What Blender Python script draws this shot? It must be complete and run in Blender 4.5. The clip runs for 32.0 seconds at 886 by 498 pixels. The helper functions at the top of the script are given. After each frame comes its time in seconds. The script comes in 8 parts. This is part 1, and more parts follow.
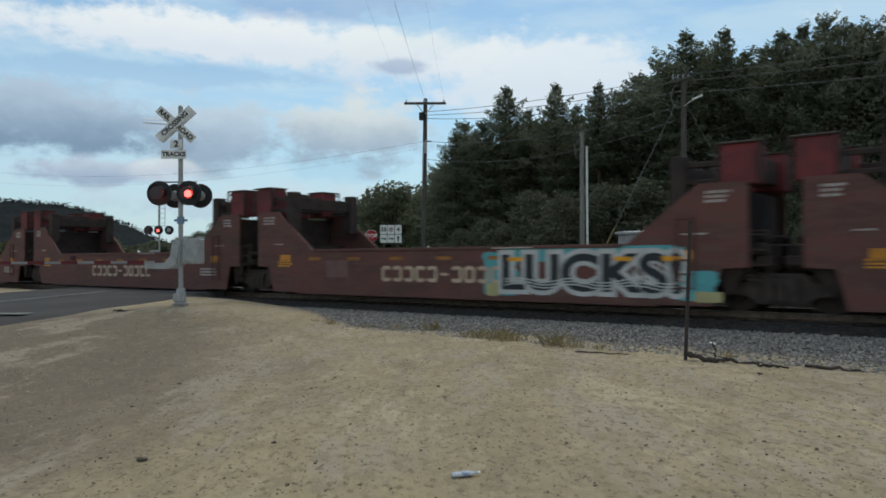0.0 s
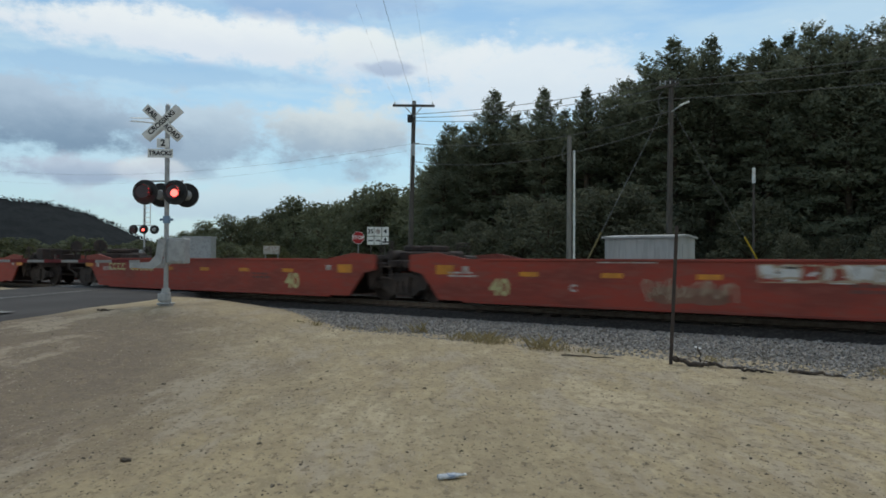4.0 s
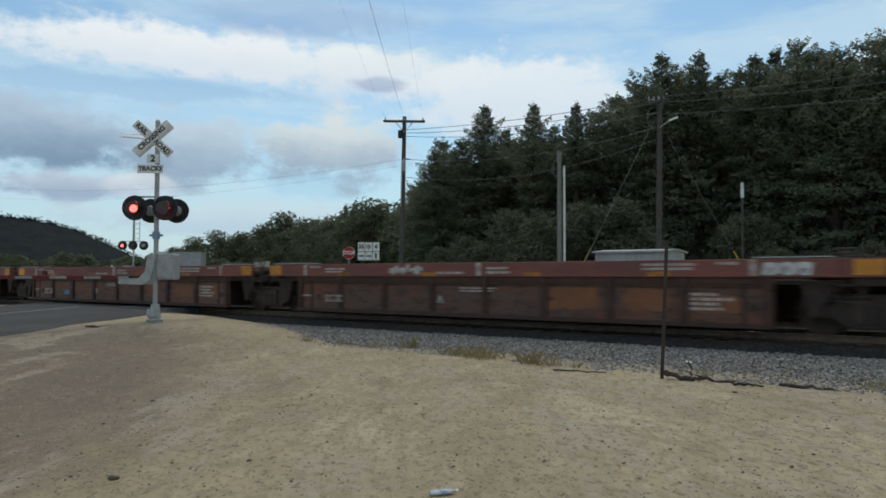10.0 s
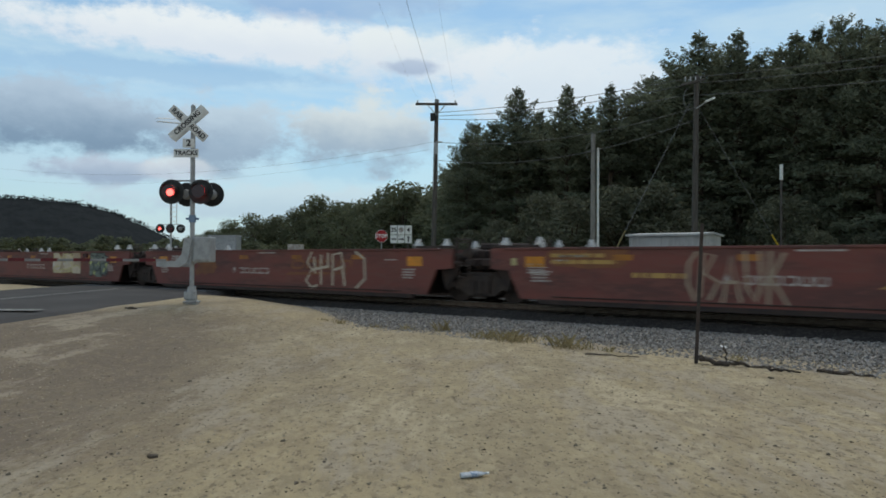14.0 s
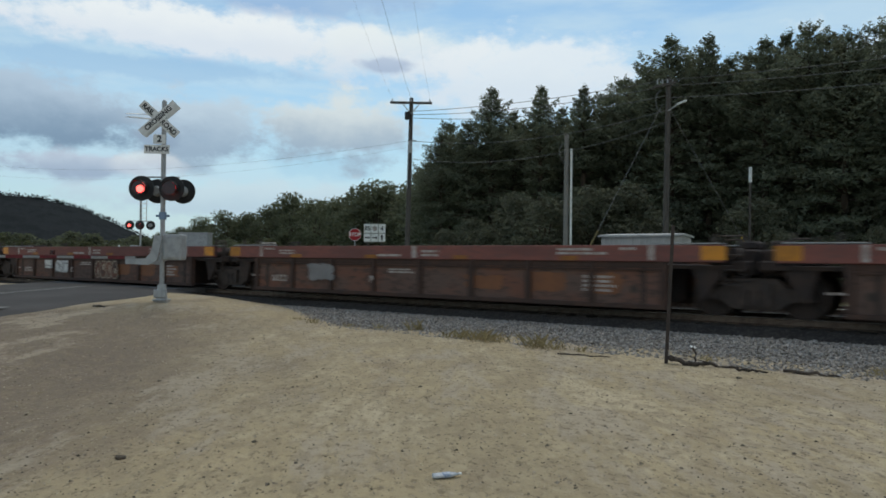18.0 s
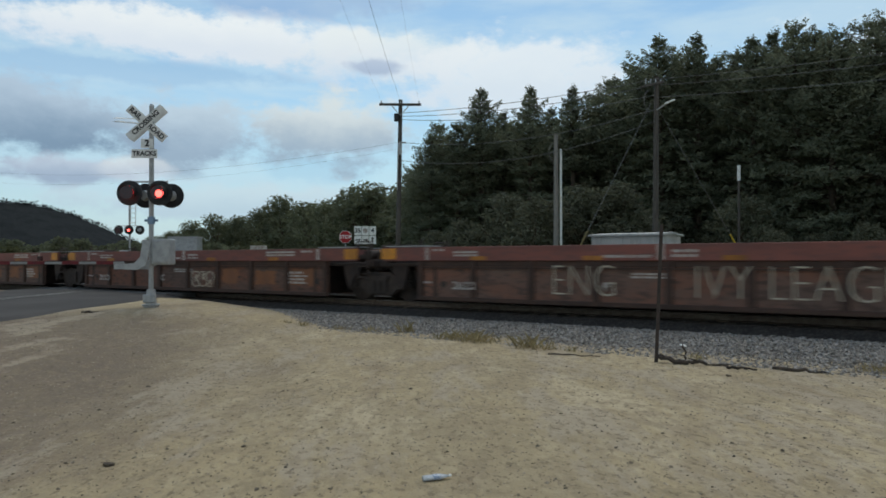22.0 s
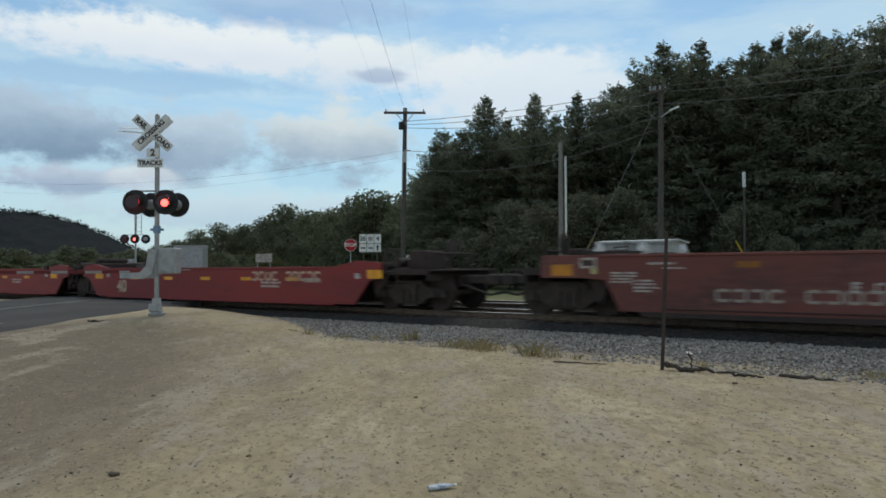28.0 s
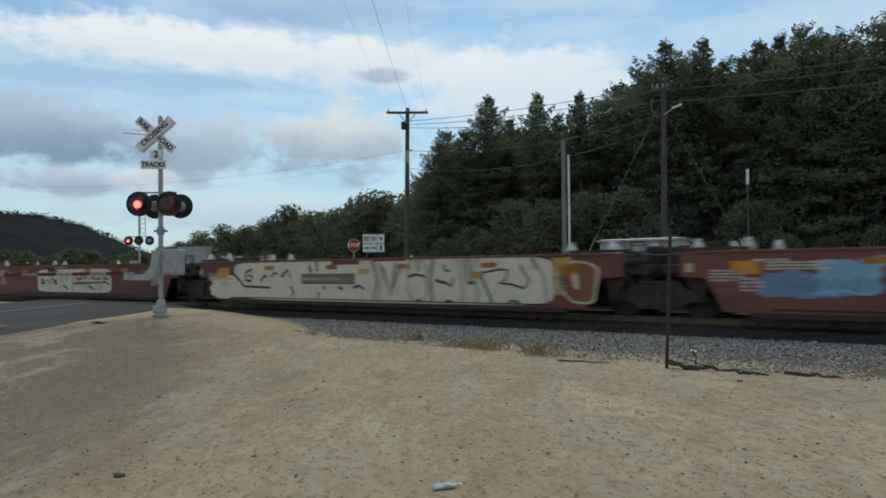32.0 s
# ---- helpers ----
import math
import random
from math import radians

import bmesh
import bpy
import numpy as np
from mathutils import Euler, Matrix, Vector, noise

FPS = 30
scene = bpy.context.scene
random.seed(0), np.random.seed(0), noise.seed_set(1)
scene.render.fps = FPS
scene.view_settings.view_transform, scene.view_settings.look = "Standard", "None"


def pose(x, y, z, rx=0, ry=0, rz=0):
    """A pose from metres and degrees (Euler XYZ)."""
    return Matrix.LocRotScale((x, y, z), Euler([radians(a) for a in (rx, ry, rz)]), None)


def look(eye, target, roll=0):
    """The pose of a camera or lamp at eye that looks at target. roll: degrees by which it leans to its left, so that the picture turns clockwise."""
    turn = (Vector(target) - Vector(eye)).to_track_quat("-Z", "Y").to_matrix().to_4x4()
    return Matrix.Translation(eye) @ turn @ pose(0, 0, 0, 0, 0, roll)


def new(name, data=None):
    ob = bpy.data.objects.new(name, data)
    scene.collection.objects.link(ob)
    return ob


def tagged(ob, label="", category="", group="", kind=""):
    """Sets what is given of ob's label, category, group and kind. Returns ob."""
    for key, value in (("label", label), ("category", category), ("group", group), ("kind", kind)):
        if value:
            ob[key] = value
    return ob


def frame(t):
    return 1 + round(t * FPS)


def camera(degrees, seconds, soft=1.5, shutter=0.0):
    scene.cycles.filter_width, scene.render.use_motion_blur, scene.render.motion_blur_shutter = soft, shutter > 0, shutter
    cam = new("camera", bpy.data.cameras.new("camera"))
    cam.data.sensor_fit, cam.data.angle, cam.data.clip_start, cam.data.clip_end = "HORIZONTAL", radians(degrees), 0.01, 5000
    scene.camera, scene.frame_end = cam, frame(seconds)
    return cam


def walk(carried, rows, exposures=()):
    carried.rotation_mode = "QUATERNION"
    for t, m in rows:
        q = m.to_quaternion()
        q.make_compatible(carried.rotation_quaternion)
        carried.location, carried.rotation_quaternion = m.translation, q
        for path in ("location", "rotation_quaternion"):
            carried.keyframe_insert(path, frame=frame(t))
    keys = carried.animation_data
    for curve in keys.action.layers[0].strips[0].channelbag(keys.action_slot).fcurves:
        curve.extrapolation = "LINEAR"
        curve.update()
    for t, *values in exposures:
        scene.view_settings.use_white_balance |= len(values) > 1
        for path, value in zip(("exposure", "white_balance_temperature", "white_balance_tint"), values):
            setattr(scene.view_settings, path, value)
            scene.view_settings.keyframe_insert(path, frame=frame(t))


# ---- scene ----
cam = camera(62.2, 32.0, soft=1.7, shutter=0.2)
PATH = [
    (0, pose(-0.001, 0, 1.146, 90.72, 0.35, -0.43)),
    (0.5, pose(-0.005, 0, 1.146, 90.72, 0.35, -0.41)),
    (1, pose(-0.008, 0, 1.146, 91.07, 0.12, -0.36)),
    (1.5, pose(-0.012, 0, 1.144, 91.40, -0.19, -0.44)),
    (2, pose(-0.015, 0, 1.142, 91.61, -0.21, -0.76)),
    (2.5, pose(-0.016, 0, 1.140, 91.45, -0.15, -0.55)),
    (3, pose(-0.016, 0, 1.138, 91.11, -0.04, -0.62)),
    (3.5, pose(-0.015, 0, 1.139, 90.87, -0.10, -0.91)),
    (4, pose(-0.014, 0, 1.139, 90.93, -0.25, -1.47)),
    (4.5, pose(-0.014, 0, 1.139, 91.02, -0.22, -1.87)),
    (6.5, pose(-0.025, 0, 1.127, 91.45, 0.16, -2.35)),
    (7, pose(-0.021, 0, 1.127, 91.65, 0.23, -2.18)),
    (7.5, pose(-0.018, 0, 1.130, 91.88, 0.12, -1.91)),
    (8, pose(-0.017, 0, 1.133, 91.76, 0.09, -1.89)),
    (8.5, pose(-0.017, 0, 1.132, 91.90, 0.15, -2.45)),
    (9, pose(-0.015, 0, 1.132, 92.14, 0.16, -2.34)),
    (9.5, pose(-0.016, 0, 1.132, 92.08, 0.06, -2.32)),
    (10, pose(-0.018, 0, 1.134, 92.12, -0.07, -2.19)),
    (10.5, pose(-0.016, 0, 1.136, 92.05, 0.20, -1.94)),
    (11, pose(-0.011, 0, 1.138, 91.94, 0.57, -1.54)),
    (11.5, pose(-0.009, 0, 1.140, 91.94, 0.40, -1.62)),
    (12, pose(-0.009, 0, 1.140, 91.62, 0.06, -1.37)),
    (12.5, pose(-0.009, 0, 1.139, 90.98, -0.61, -2.44)),
    (13, pose(-0.007, 0, 1.137, 90.71, -0.23, -2.62)),
    (13.5, pose(-0.006, 0, 1.138, 90.78, 0.16, -0.79)),
    (14, pose(-0.007, 0, 1.141, 90.79, -0.18, 0.34)),
    (14.5, pose(-0.009, 0, 1.142, 90.90, -0.13, -0.31)),
    (16.5, pose(-0.027, 0, 1.142, 90.62, -0.09, -0.96)),
    (17, pose(-0.032, 0, 1.143, 90.61, 0.80, -1.45)),
    (17.5, pose(-0.022, 0, 1.150, 90.10, -0.09, -2.08)),
    (18, pose(-0.010, 0, 1.155, 90.71, -0.56, -1.73)),
    (18.5, pose(-0.004, 0, 1.156, 90.62, -0.36, -1.19)),
    (19, pose(-0.001, 0, 1.157, 90.69, -0.21, -1.69)),
    (19.5, pose(0.002, 0, 1.158, 91.35, -0.39, -2.24)),
    (20, pose(0.004, 0, 1.158, 91.14, -0.24, -2.43)),
    (20.5, pose(0.007, 0, 1.157, 90.45, -0.56, -3.15)),
    (21, pose(0.012, 0, 1.157, 90.26, -0.07, -3.35)),
    (21.5, pose(0.016, 0, 1.159, 90.60, 0.20, -2.91)),
    (22, pose(0.018, 0, 1.160, 90.81, 0.11, -2.40)),
    (22.5, pose(0.018, 0, 1.164, 90.98, 0.09, -1.84)),
    (23, pose(0.017, 0, 1.169, 91.11, -0.07, -1.99)),
    (23.5, pose(0.020, 0, 1.171, 91.18, -0.05, -2.09)),
    (24, pose(0.023, 0, 1.169, 91.28, 0.21, -2.04)),
    (24.5, pose(0.027, 0, 1.168, 91.41, 0.30, -1.93)),
    (25, pose(0.028, 0, 1.168, 91.27, 0.43, -1.75)),
    (25.5, pose(0.027, 0, 1.168, 90.68, 0.11, -1.62)),
    (27.5, pose(0.022, 0, 1.166, 91.35, 0.12, -1.86)),
    (28, pose(0.023, 0, 1.167, 91.41, 0.32, -2.00)),
    (28.5, pose(0.025, 0, 1.168, 91.28, 0.47, -1.90)),
    (29, pose(0.025, 0, 1.168, 91.08, 0.37, -1.69)),
    (29.5, pose(0.025, 0, 1.167, 90.93, 0.23, -2.01)),
    (30, pose(0.024, 0, 1.165, 90.95, 0.10, -1.83)),
    (30.5, pose(0.022, 0, 1.165, 91.14, 0.29, -1.87)),
    (31, pose(0.021, 0, 1.163, 91.33, 0.46, -1.76)),
    (31.5, pose(0.021, 0, 1.165, 91.37, 0.57, -1.68)),
    (32, pose(0.022, 0, 1.165, 91.38, 0.70, -1.73)),
]
walk(cam, PATH)

# ---- light: a soft, cloudy afternoon sky and a weak, wide sun ----
SUN_EL, SUN_AZ = 58.0, 8.0          # degrees; azimuth clockwise from +y
world = bpy.data.worlds.new("sky")
scene.world = world
world.use_nodes = True


def sky_nodes():
    nt = world.node_tree
    nt.nodes.clear()
    N, L = nt.nodes.new, nt.links.new

    def math_(op, a, b=None, clamp=False):
        n = N("ShaderNodeMath")
        n.operation, n.use_clamp = op, clamp
        for i, v in enumerate((a, b)):
            if v is None:
                continue
            if isinstance(v, (int, float)):
                n.inputs[i].default_value = v
            else:
                L(v, n.inputs[i])
        return n.outputs[0]

    def smooth(v, lo, hi):
        n = N("ShaderNodeMapRange")
        n.interpolation_type = "SMOOTHSTEP"
        L(v, n.inputs[0])
        n.inputs[1].default_value, n.inputs[2].default_value = lo, hi
        return n.outputs[0]

    def mix(f, a, b):
        n = N("ShaderNodeMix")
        n.data_type = "RGBA"
        for sock, v in ((n.inputs[0], f), (n.inputs[6], a), (n.inputs[7], b)):
            if isinstance(v, tuple):
                sock.default_value = (*v, 1)
            elif isinstance(v, (int, float)):
                sock.default_value = v
            else:
                L(v, sock)
        return n.outputs[2]

    tc = N("ShaderNodeTexCoord")
    sep = N("ShaderNodeSeparateXYZ")
    L(tc.outputs["Generated"], sep.inputs[0])
    x, y, z = sep.outputs
    az = math_("ARCTAN2", x, y)
    el = math_("ARCSINE", z)
    flat = N("ShaderNodeCombineXYZ")
    L(az, flat.inputs[0]), L(el, flat.inputs[1])

    def noise_(scale, detail, rough, sx, sy, off=0.0):
        m = N("ShaderNodeMapping")
        m.inputs["Scale"].default_value = (sx, sy, 1)
        m.inputs["Location"].default_value = (off, off * 0.7, off)
        L(flat.outputs[0], m.inputs[0])
        n = N("ShaderNodeTexNoise")
        n.inputs["Scale"].default_value, n.inputs["Detail"].default_value, n.inputs["Roughness"].default_value = scale, detail, rough
        L(m.outputs[0], n.inputs["Vector"])
        return n.outputs[0]

    sky = N("ShaderNodeTexSky")
    sky.sky_type, sky.sun_disc = "NISHITA", False
    sky.sun_elevation, sky.sun_rotation = radians(SUN_EL), radians(SUN_AZ)
    sky.air_density, sky.dust_density, sky.ozone_density = 1.0, 0.6, 1.0
    gain = N("ShaderNodeVectorMath")
    gain.operation = "SCALE"
    L(sky.outputs[0], gain.inputs[0])
    gain.inputs["Scale"].default_value = 0.108
    tint = N("ShaderNodeVectorMath")
    tint.operation = "MULTIPLY"
    L(gain.outputs[0], tint.inputs[0])
    tint.inputs[1].default_value = (0.92, 1.10, 1.07)
    base = tint.outputs[0]

    # thin high streaks, whiter towards the horizon
    st = noise_(3.0, 6, 0.6, 1.0, 4.2, 3.1)
    st2 = noise_(9.0, 4, 0.55, 1.0, 3.0, 7.7)
    streak = smooth(math_("ADD", st, math_("MULTIPLY", st2, 0.25)), 0.50, 0.78)
    col = mix(math_("MULTIPLY", streak, 0.55), base, (0.60, 0.76, 0.84))
    haze = smooth(el, 0.26, 0.0)
    col = mix(math_("MULTIPLY", haze, 0.65), col, (0.44, 0.60, 0.75))

    # banks of cloud: (azimuth, elevation, half width, half height) in degrees, shade, cover
    puff = noise_(14.0, 7, 0.62, 1.0, 1.7, 1.3)
    puff2 = noise_(30.0, 5, 0.6, 1.0, 1.5, 9.3)
    wob = math_("ADD", math_("MULTIPLY", math_("SUBTRACT", puff, 0.5), 1.9), math_("MULTIPLY", math_("SUBTRACT", puff2, 0.5), 0.7))
    for a0, e0, aw, ew, lit, dark, cover in BANKS:
        da = math_("DIVIDE", math_("SUBTRACT", az, radians(a0)), radians(aw))
        de = math_("DIVIDE", math_("SUBTRACT", el, radians(e0)), radians(ew))
        d = math_("SQRT", math_("ADD", math_("MULTIPLY", da, da), math_("MULTIPLY", de, de)))
        m = smooth(math_("ADD", d, wob), 1.15, 0.55)
        shade = smooth(math_("ADD", de, math_("MULTIPLY", wob, 0.5)), -0.6, 0.75)
        col = mix(math_("MULTIPLY", m, cover), col, mix(shade, dark, lit))
    bg = N("ShaderNodeBackground")
    L(col, bg.inputs[0])
    bg.inputs[1].default_value = 1.0
    out = N("ShaderNodeOutputWorld")
    L(bg.outputs[0], out.inputs[0])


WARM_FILL = (0.98, 0.90, 0.78)
WHITE, PALE, GREY = (0.78, 0.85, 0.86), (0.60, 0.72, 0.79), (0.34, 0.45, 0.57)
BANKS = [
    (-16.0, 16.2, 18.0, 1.9, (0.84, 0.89, 0.90), (0.72, 0.79, 0.86), 0.95),
    (-2.0, 15.4, 9.0, 2.2, WHITE, (0.70, 0.77, 0.84), 0.75),
    (8.0, 13.8, 10.0, 3.4, (0.80, 0.86, 0.89), (0.70, 0.78, 0.85), 0.85),
    (-8.0, 19.2, 10.0, 1.5, (0.36, 0.50, 0.70), (0.32, 0.46, 0.68), 0.55),
    (-22.0, 13.4, 13.0, 1.0, (0.33, 0.54, 0.76), (0.36, 0.57, 0.78), 0.75),
    (-7.5, 7.0, 4.5, 1.3, (0.36, 0.62, 0.80), (0.40, 0.64, 0.80), 0.6),
    (-27.0, 9.6, 8.5, 3.0, (0.44, 0.56, 0.68), (0.20, 0.30, 0.42), 0.95),
    (-16.6, 9.2, 5.2, 2.9, (0.52, 0.63, 0.72), (0.29, 0.39, 0.51), 0.85),
    (-6.2, 9.7, 6.4, 2.9, (0.68, 0.75, 0.76), (0.34, 0.45, 0.56), 0.95),
    (-3.0, 14.6, 2.3, 0.7, (0.42, 0.52, 0.67), (0.36, 0.46, 0.62), 0.8),
    (-25.0, 6.3, 5.0, 1.2, (0.50, 0.57, 0.68), (0.30, 0.38, 0.52), 0.8),
    (-20.6, 6.5, 2.6, 1.0, (0.74, 0.79, 0.80), (0.58, 0.66, 0.74), 0.6),
    (-12.0, 4.2, 14.0, 1.6, (0.58, 0.71, 0.78), (0.46, 0.59, 0.70), 0.7),
    (40.0, 12.0, 14.0, 5.0, WHITE, PALE, 0.8),
    # unseen banks to the side and behind, added warm to light the train's near side
    (95.0, 20.0, 34.0, 12.0, WARM_FILL, (0.72, 0.70, 0.66), 0.9),
    (165.0, 22.0, 42.0, 14.0, WARM_FILL, (0.72, 0.70, 0.66), 0.9),
    (-125.0, 22.0, 34.0, 12.0, WARM_FILL, (0.72, 0.70, 0.66), 0.9),
]
sky_nodes()

sun = new("sun", bpy.data.lights.new("sun", "SUN"))
sun.data.energy, sun.data.angle, sun.data.color = 1.15, radians(40), (1.0, 0.93, 0.80)
sun.matrix_world = look((0, 0, 50), (-math.sin(radians(SUN_AZ)), -math.cos(radians(SUN_AZ)), 50 - math.tan(radians(SUN_EL))))
scene.view_settings.exposure = 0.0

# ---- materials ----


def mat(name, base, other=None, scale=3.0, detail=6.0, rough=0.8, metal=0.0, bump=0.2, bump_scale=None, fine=None, fine_scale=40.0, rand=0.0, spec=0.35, stretch=(1, 1, 1), coords="Object", lo=0.4, hi=0.65):
    """base, with patches of other, fine specks and a bump; rand: how far objects differ in brightness."""
    m = bpy.data.materials.new(name)
    m.use_nodes = True
    nt = m.node_tree
    N, L = nt.nodes.new, nt.links.new
    bsdf = nt.nodes["Principled BSDF"]
    bsdf.inputs["Roughness"].default_value, bsdf.inputs["Metallic"].default_value = rough, metal
    bsdf.inputs["Specular IOR Level"].default_value = spec
    other = other or tuple(c * 0.75 for c in base)
    tc, mp = N("ShaderNodeTexCoord"), N("ShaderNodeMapping")
    mp.inputs["Scale"].default_value = stretch
    info = N("ShaderNodeObjectInfo")
    off = N("ShaderNodeVectorMath")
    off.operation = "MULTIPLY_ADD"
    comb = N("ShaderNodeCombineXYZ")
    for i in range(3):
        L(info.outputs["Random"], comb.inputs[i])
    L(comb.outputs[0], off.inputs[0])
    off.inputs[1].default_value = (17, 23, 31) if coords == "Object" else (0, 0, 0)
    L(tc.outputs["Object"], off.inputs[2])
    L(off.outputs[0], mp.inputs[0])

    def tex(s, d):
        n = N("ShaderNodeTexNoise")
        n.inputs["Scale"].default_value, n.inputs["Detail"].default_value, n.inputs["Roughness"].default_value = s, d, 0.6
        L(mp.outputs[0], n.inputs["Vector"])
        return n

    def mix(f, a, b, kind="MIX"):
        n = N("ShaderNodeMix")
        n.data_type, n.blend_type = "RGBA", kind
        for sock, v in ((n.inputs[0], f), (n.inputs[6], a), (n.inputs[7], b)):
            if isinstance(v, tuple):
                sock.default_value = (*v, 1)
            elif isinstance(v, (int, float)):
                sock.default_value = v
            else:
                L(v, sock)
        return n.outputs[2]

    big, small = tex(scale, detail), tex(fine_scale, 3)
    rng = N("ShaderNodeMapRange")
    rng.interpolation_type = "SMOOTHSTEP"
    L(big.outputs[0], rng.inputs[0])
    rng.inputs[1].default_value, rng.inputs[2].default_value = lo, hi
    col = mix(rng.outputs[0], base, other)
    if fine:
        r2 = N("ShaderNodeMapRange")
        L(small.outputs[0], r2.inputs[0])
        r2.inputs[1].default_value, r2.inputs[2].default_value = 0.48, 0.68
        col = mix(r2.outputs[0], col, fine)
    if rand:
        r3 = N("ShaderNodeMapRange")
        L(info.outputs["Random"], r3.inputs[0])
        r3.inputs[3].default_value, r3.inputs[4].default_value = 1 - rand, 1 + rand
        c3 = N("ShaderNodeCombineColor")
        for i in range(3):
            L(r3.outputs[0], c3.inputs[i])
        col = mix(1.0, col, c3.outputs[0], "MULTIPLY")
    L(col, bsdf.inputs["Base Color"])
    if bump:
        b = N("ShaderNodeBump")
        b.inputs["Strength"].default_value, b.inputs["Distance"].default_value = bump, 0.02
        src = tex(bump_scale or fine_scale, 5)
        L(src.outputs[0], b.inputs["Height"])
        L(b.outputs[0], bsdf.inputs["Normal"])
    return m


def glow(name, color, strength):
    m = bpy.data.materials.new(name)
    m.use_nodes = True
    b = m.node_tree.nodes["Principled BSDF"]
    b.inputs["Base Color"].default_value = (*[c * 0.5 for c in color], 1)
    b.inputs["Emission Color"].default_value = (*color, 1)
    b.inputs["Emission Strength"].default_value = strength
    return m


# oil-stained ballast, with the shade below the train darkened into its colour
OILY_SHADED = mat("oily_shaded_ballast", (0.024, 0.020, 0.018), (0.040, 0.034, 0.030), 4, 8, 0.95, bump=1.0, bump_scale=14, fine=(0.06, 0.052, 0.046), fine_scale=16, coords="World")


def gravel_material():
    """Dusty limestone gravel: pale tyre-worn streaks, grey damp patches, dark crumbs with painted stone shadows."""
    m = bpy.data.materials.new("gravel_lot")
    m.use_nodes = True
    nt = m.node_tree
    N, L = nt.nodes.new, nt.links.new
    bsdf = nt.nodes["Principled BSDF"]
    bsdf.inputs["Roughness"].default_value, bsdf.inputs["Specular IOR Level"].default_value = 0.95, 0.2
    tc = N("ShaderNodeTexCoord")

    def tex(scale, detail, stretch=(1, 1, 1), turn=0.0, rough=0.6):
        mp, n = N("ShaderNodeMapping"), N("ShaderNodeTexNoise")
        mp.inputs["Scale"].default_value, mp.inputs["Rotation"].default_value = stretch, (0, 0, radians(turn))
        L(tc.outputs["Object"], mp.inputs[0])
        n.inputs["Scale"].default_value, n.inputs["Detail"].default_value, n.inputs["Roughness"].default_value = scale, detail, rough
        L(mp.outputs[0], n.inputs["Vector"])
        return n.outputs[0]

    def band(v, lo, hi, top=1.0):
        n = N("ShaderNodeMapRange")
        n.interpolation_type = "SMOOTHSTEP"
        L(v, n.inputs[0])
        n.inputs[1].default_value, n.inputs[2].default_value, n.inputs[4].default_value = lo, hi, top
        return n.outputs[0]

    def mix(f, a, b):
        n = N("ShaderNodeMix")
        n.data_type = "RGBA"
        for sock, v in ((n.inputs[0], f), (n.inputs[6], a), (n.inputs[7], b)):
            if isinstance(v, tuple):
                sock.default_value = (*v, 1)
            else:
                L(v, sock)
        return n.outputs[2]

    # a grey, damp and tyre-worn corner of the lot by the road
    gap = N("ShaderNodeVectorMath")
    gap.operation = "DISTANCE"
    squeeze = N("ShaderNodeMapping")
    squeeze.inputs["Scale"].default_value = (1, 0.42, 0)
    L(tc.outputs["Object"], squeeze.inputs[0])
    L(squeeze.outputs[0], gap.inputs[0])
    gap.inputs[1].default_value = (-6.3, 3.9, 0)
    add = N("ShaderNodeMath")
    add.operation = "MULTIPLY_ADD"
    L(tex(0.55, 8, (1.3, 0.6, 1), 8, 0.72), add.inputs[0])
    add.inputs[1].default_value = -6.5
    L(gap.outputs["Value"], add.inputs[2])
    col = mix(band(tex(0.25, 6), 0.38, 0.64), (0.436, 0.339, 0.197), (0.378, 0.299, 0.182))
    col = mix(band(tex(2.2, 7, (1.2, 0.7, 1), 10), 0.46, 0.70, 0.40), col, (0.307, 0.236, 0.143))
    # pale and dark drifts, dragged by tyres along the road
    col = mix(band(tex(0.55, 7, (1.5, 0.42, 1), -14, 0.70), 0.50, 0.62, 0.70), col, (0.541, 0.440, 0.288))
    col = mix(band(tex(0.70, 7, (1.4, 0.50, 1), 22, 0.70), 0.52, 0.64, 0.65), col, (0.275, 0.208, 0.133))
    col = mix(band(tex(1.6, 7, (1.1, 0.6, 1), -40, 0.74), 0.50, 0.64, 0.45), col, (0.281, 0.215, 0.137))
    col = mix(band(tex(3.0, 6, (1.0, 0.55, 1), 35), 0.52, 0.66, 0.35), col, (0.510, 0.416, 0.271))
    # the worn corner, with lighter dust left between the tracks
    col = mix(band(add.outputs[0], 2.2, -1.4, 0.85), col, (0.170, 0.128, 0.096))
    col = mix(band(tex(0.62, 7, (1.6, 0.45, 1), -18, 0.70), 0.50, 0.60, 0.75), col, (0.408, 0.334, 0.241))
    # crumbs; the dark specks also paint the small shadows between stones
    col = mix(band(tex(7, 6, (1, 0.6, 1), 15), 0.49, 0.62, 0.50), col, (0.266, 0.208, 0.129))
    col = mix(band(tex(16, 5, (1, 0.55, 1)), 0.555, 0.63, 0.62), col, (0.174, 0.134, 0.082))
    col = mix(band(tex(26, 4, (1.1, 0.6, 1), 40), 0.57, 0.68, 0.30), col, (0.532, 0.436, 0.279))
    L(col, bsdf.inputs["Base Color"])
    prev = None
    for src, dist in ((tex(2.4, 6, (1, 0.7, 1)), 0.04), (tex(9, 6, (1, 0.6, 1)), 0.04), (tex(26, 4), 0.014)):
        b = N("ShaderNodeBump")
        b.inputs["Strength"].default_value, b.inputs["Distance"].default_value = 1.0, dist
        L(src, b.inputs["Height"])
        if prev:
            L(prev, b.inputs["Normal"])
        prev = b.outputs[0]
    L(prev, bsdf.inputs["Normal"])
    return m


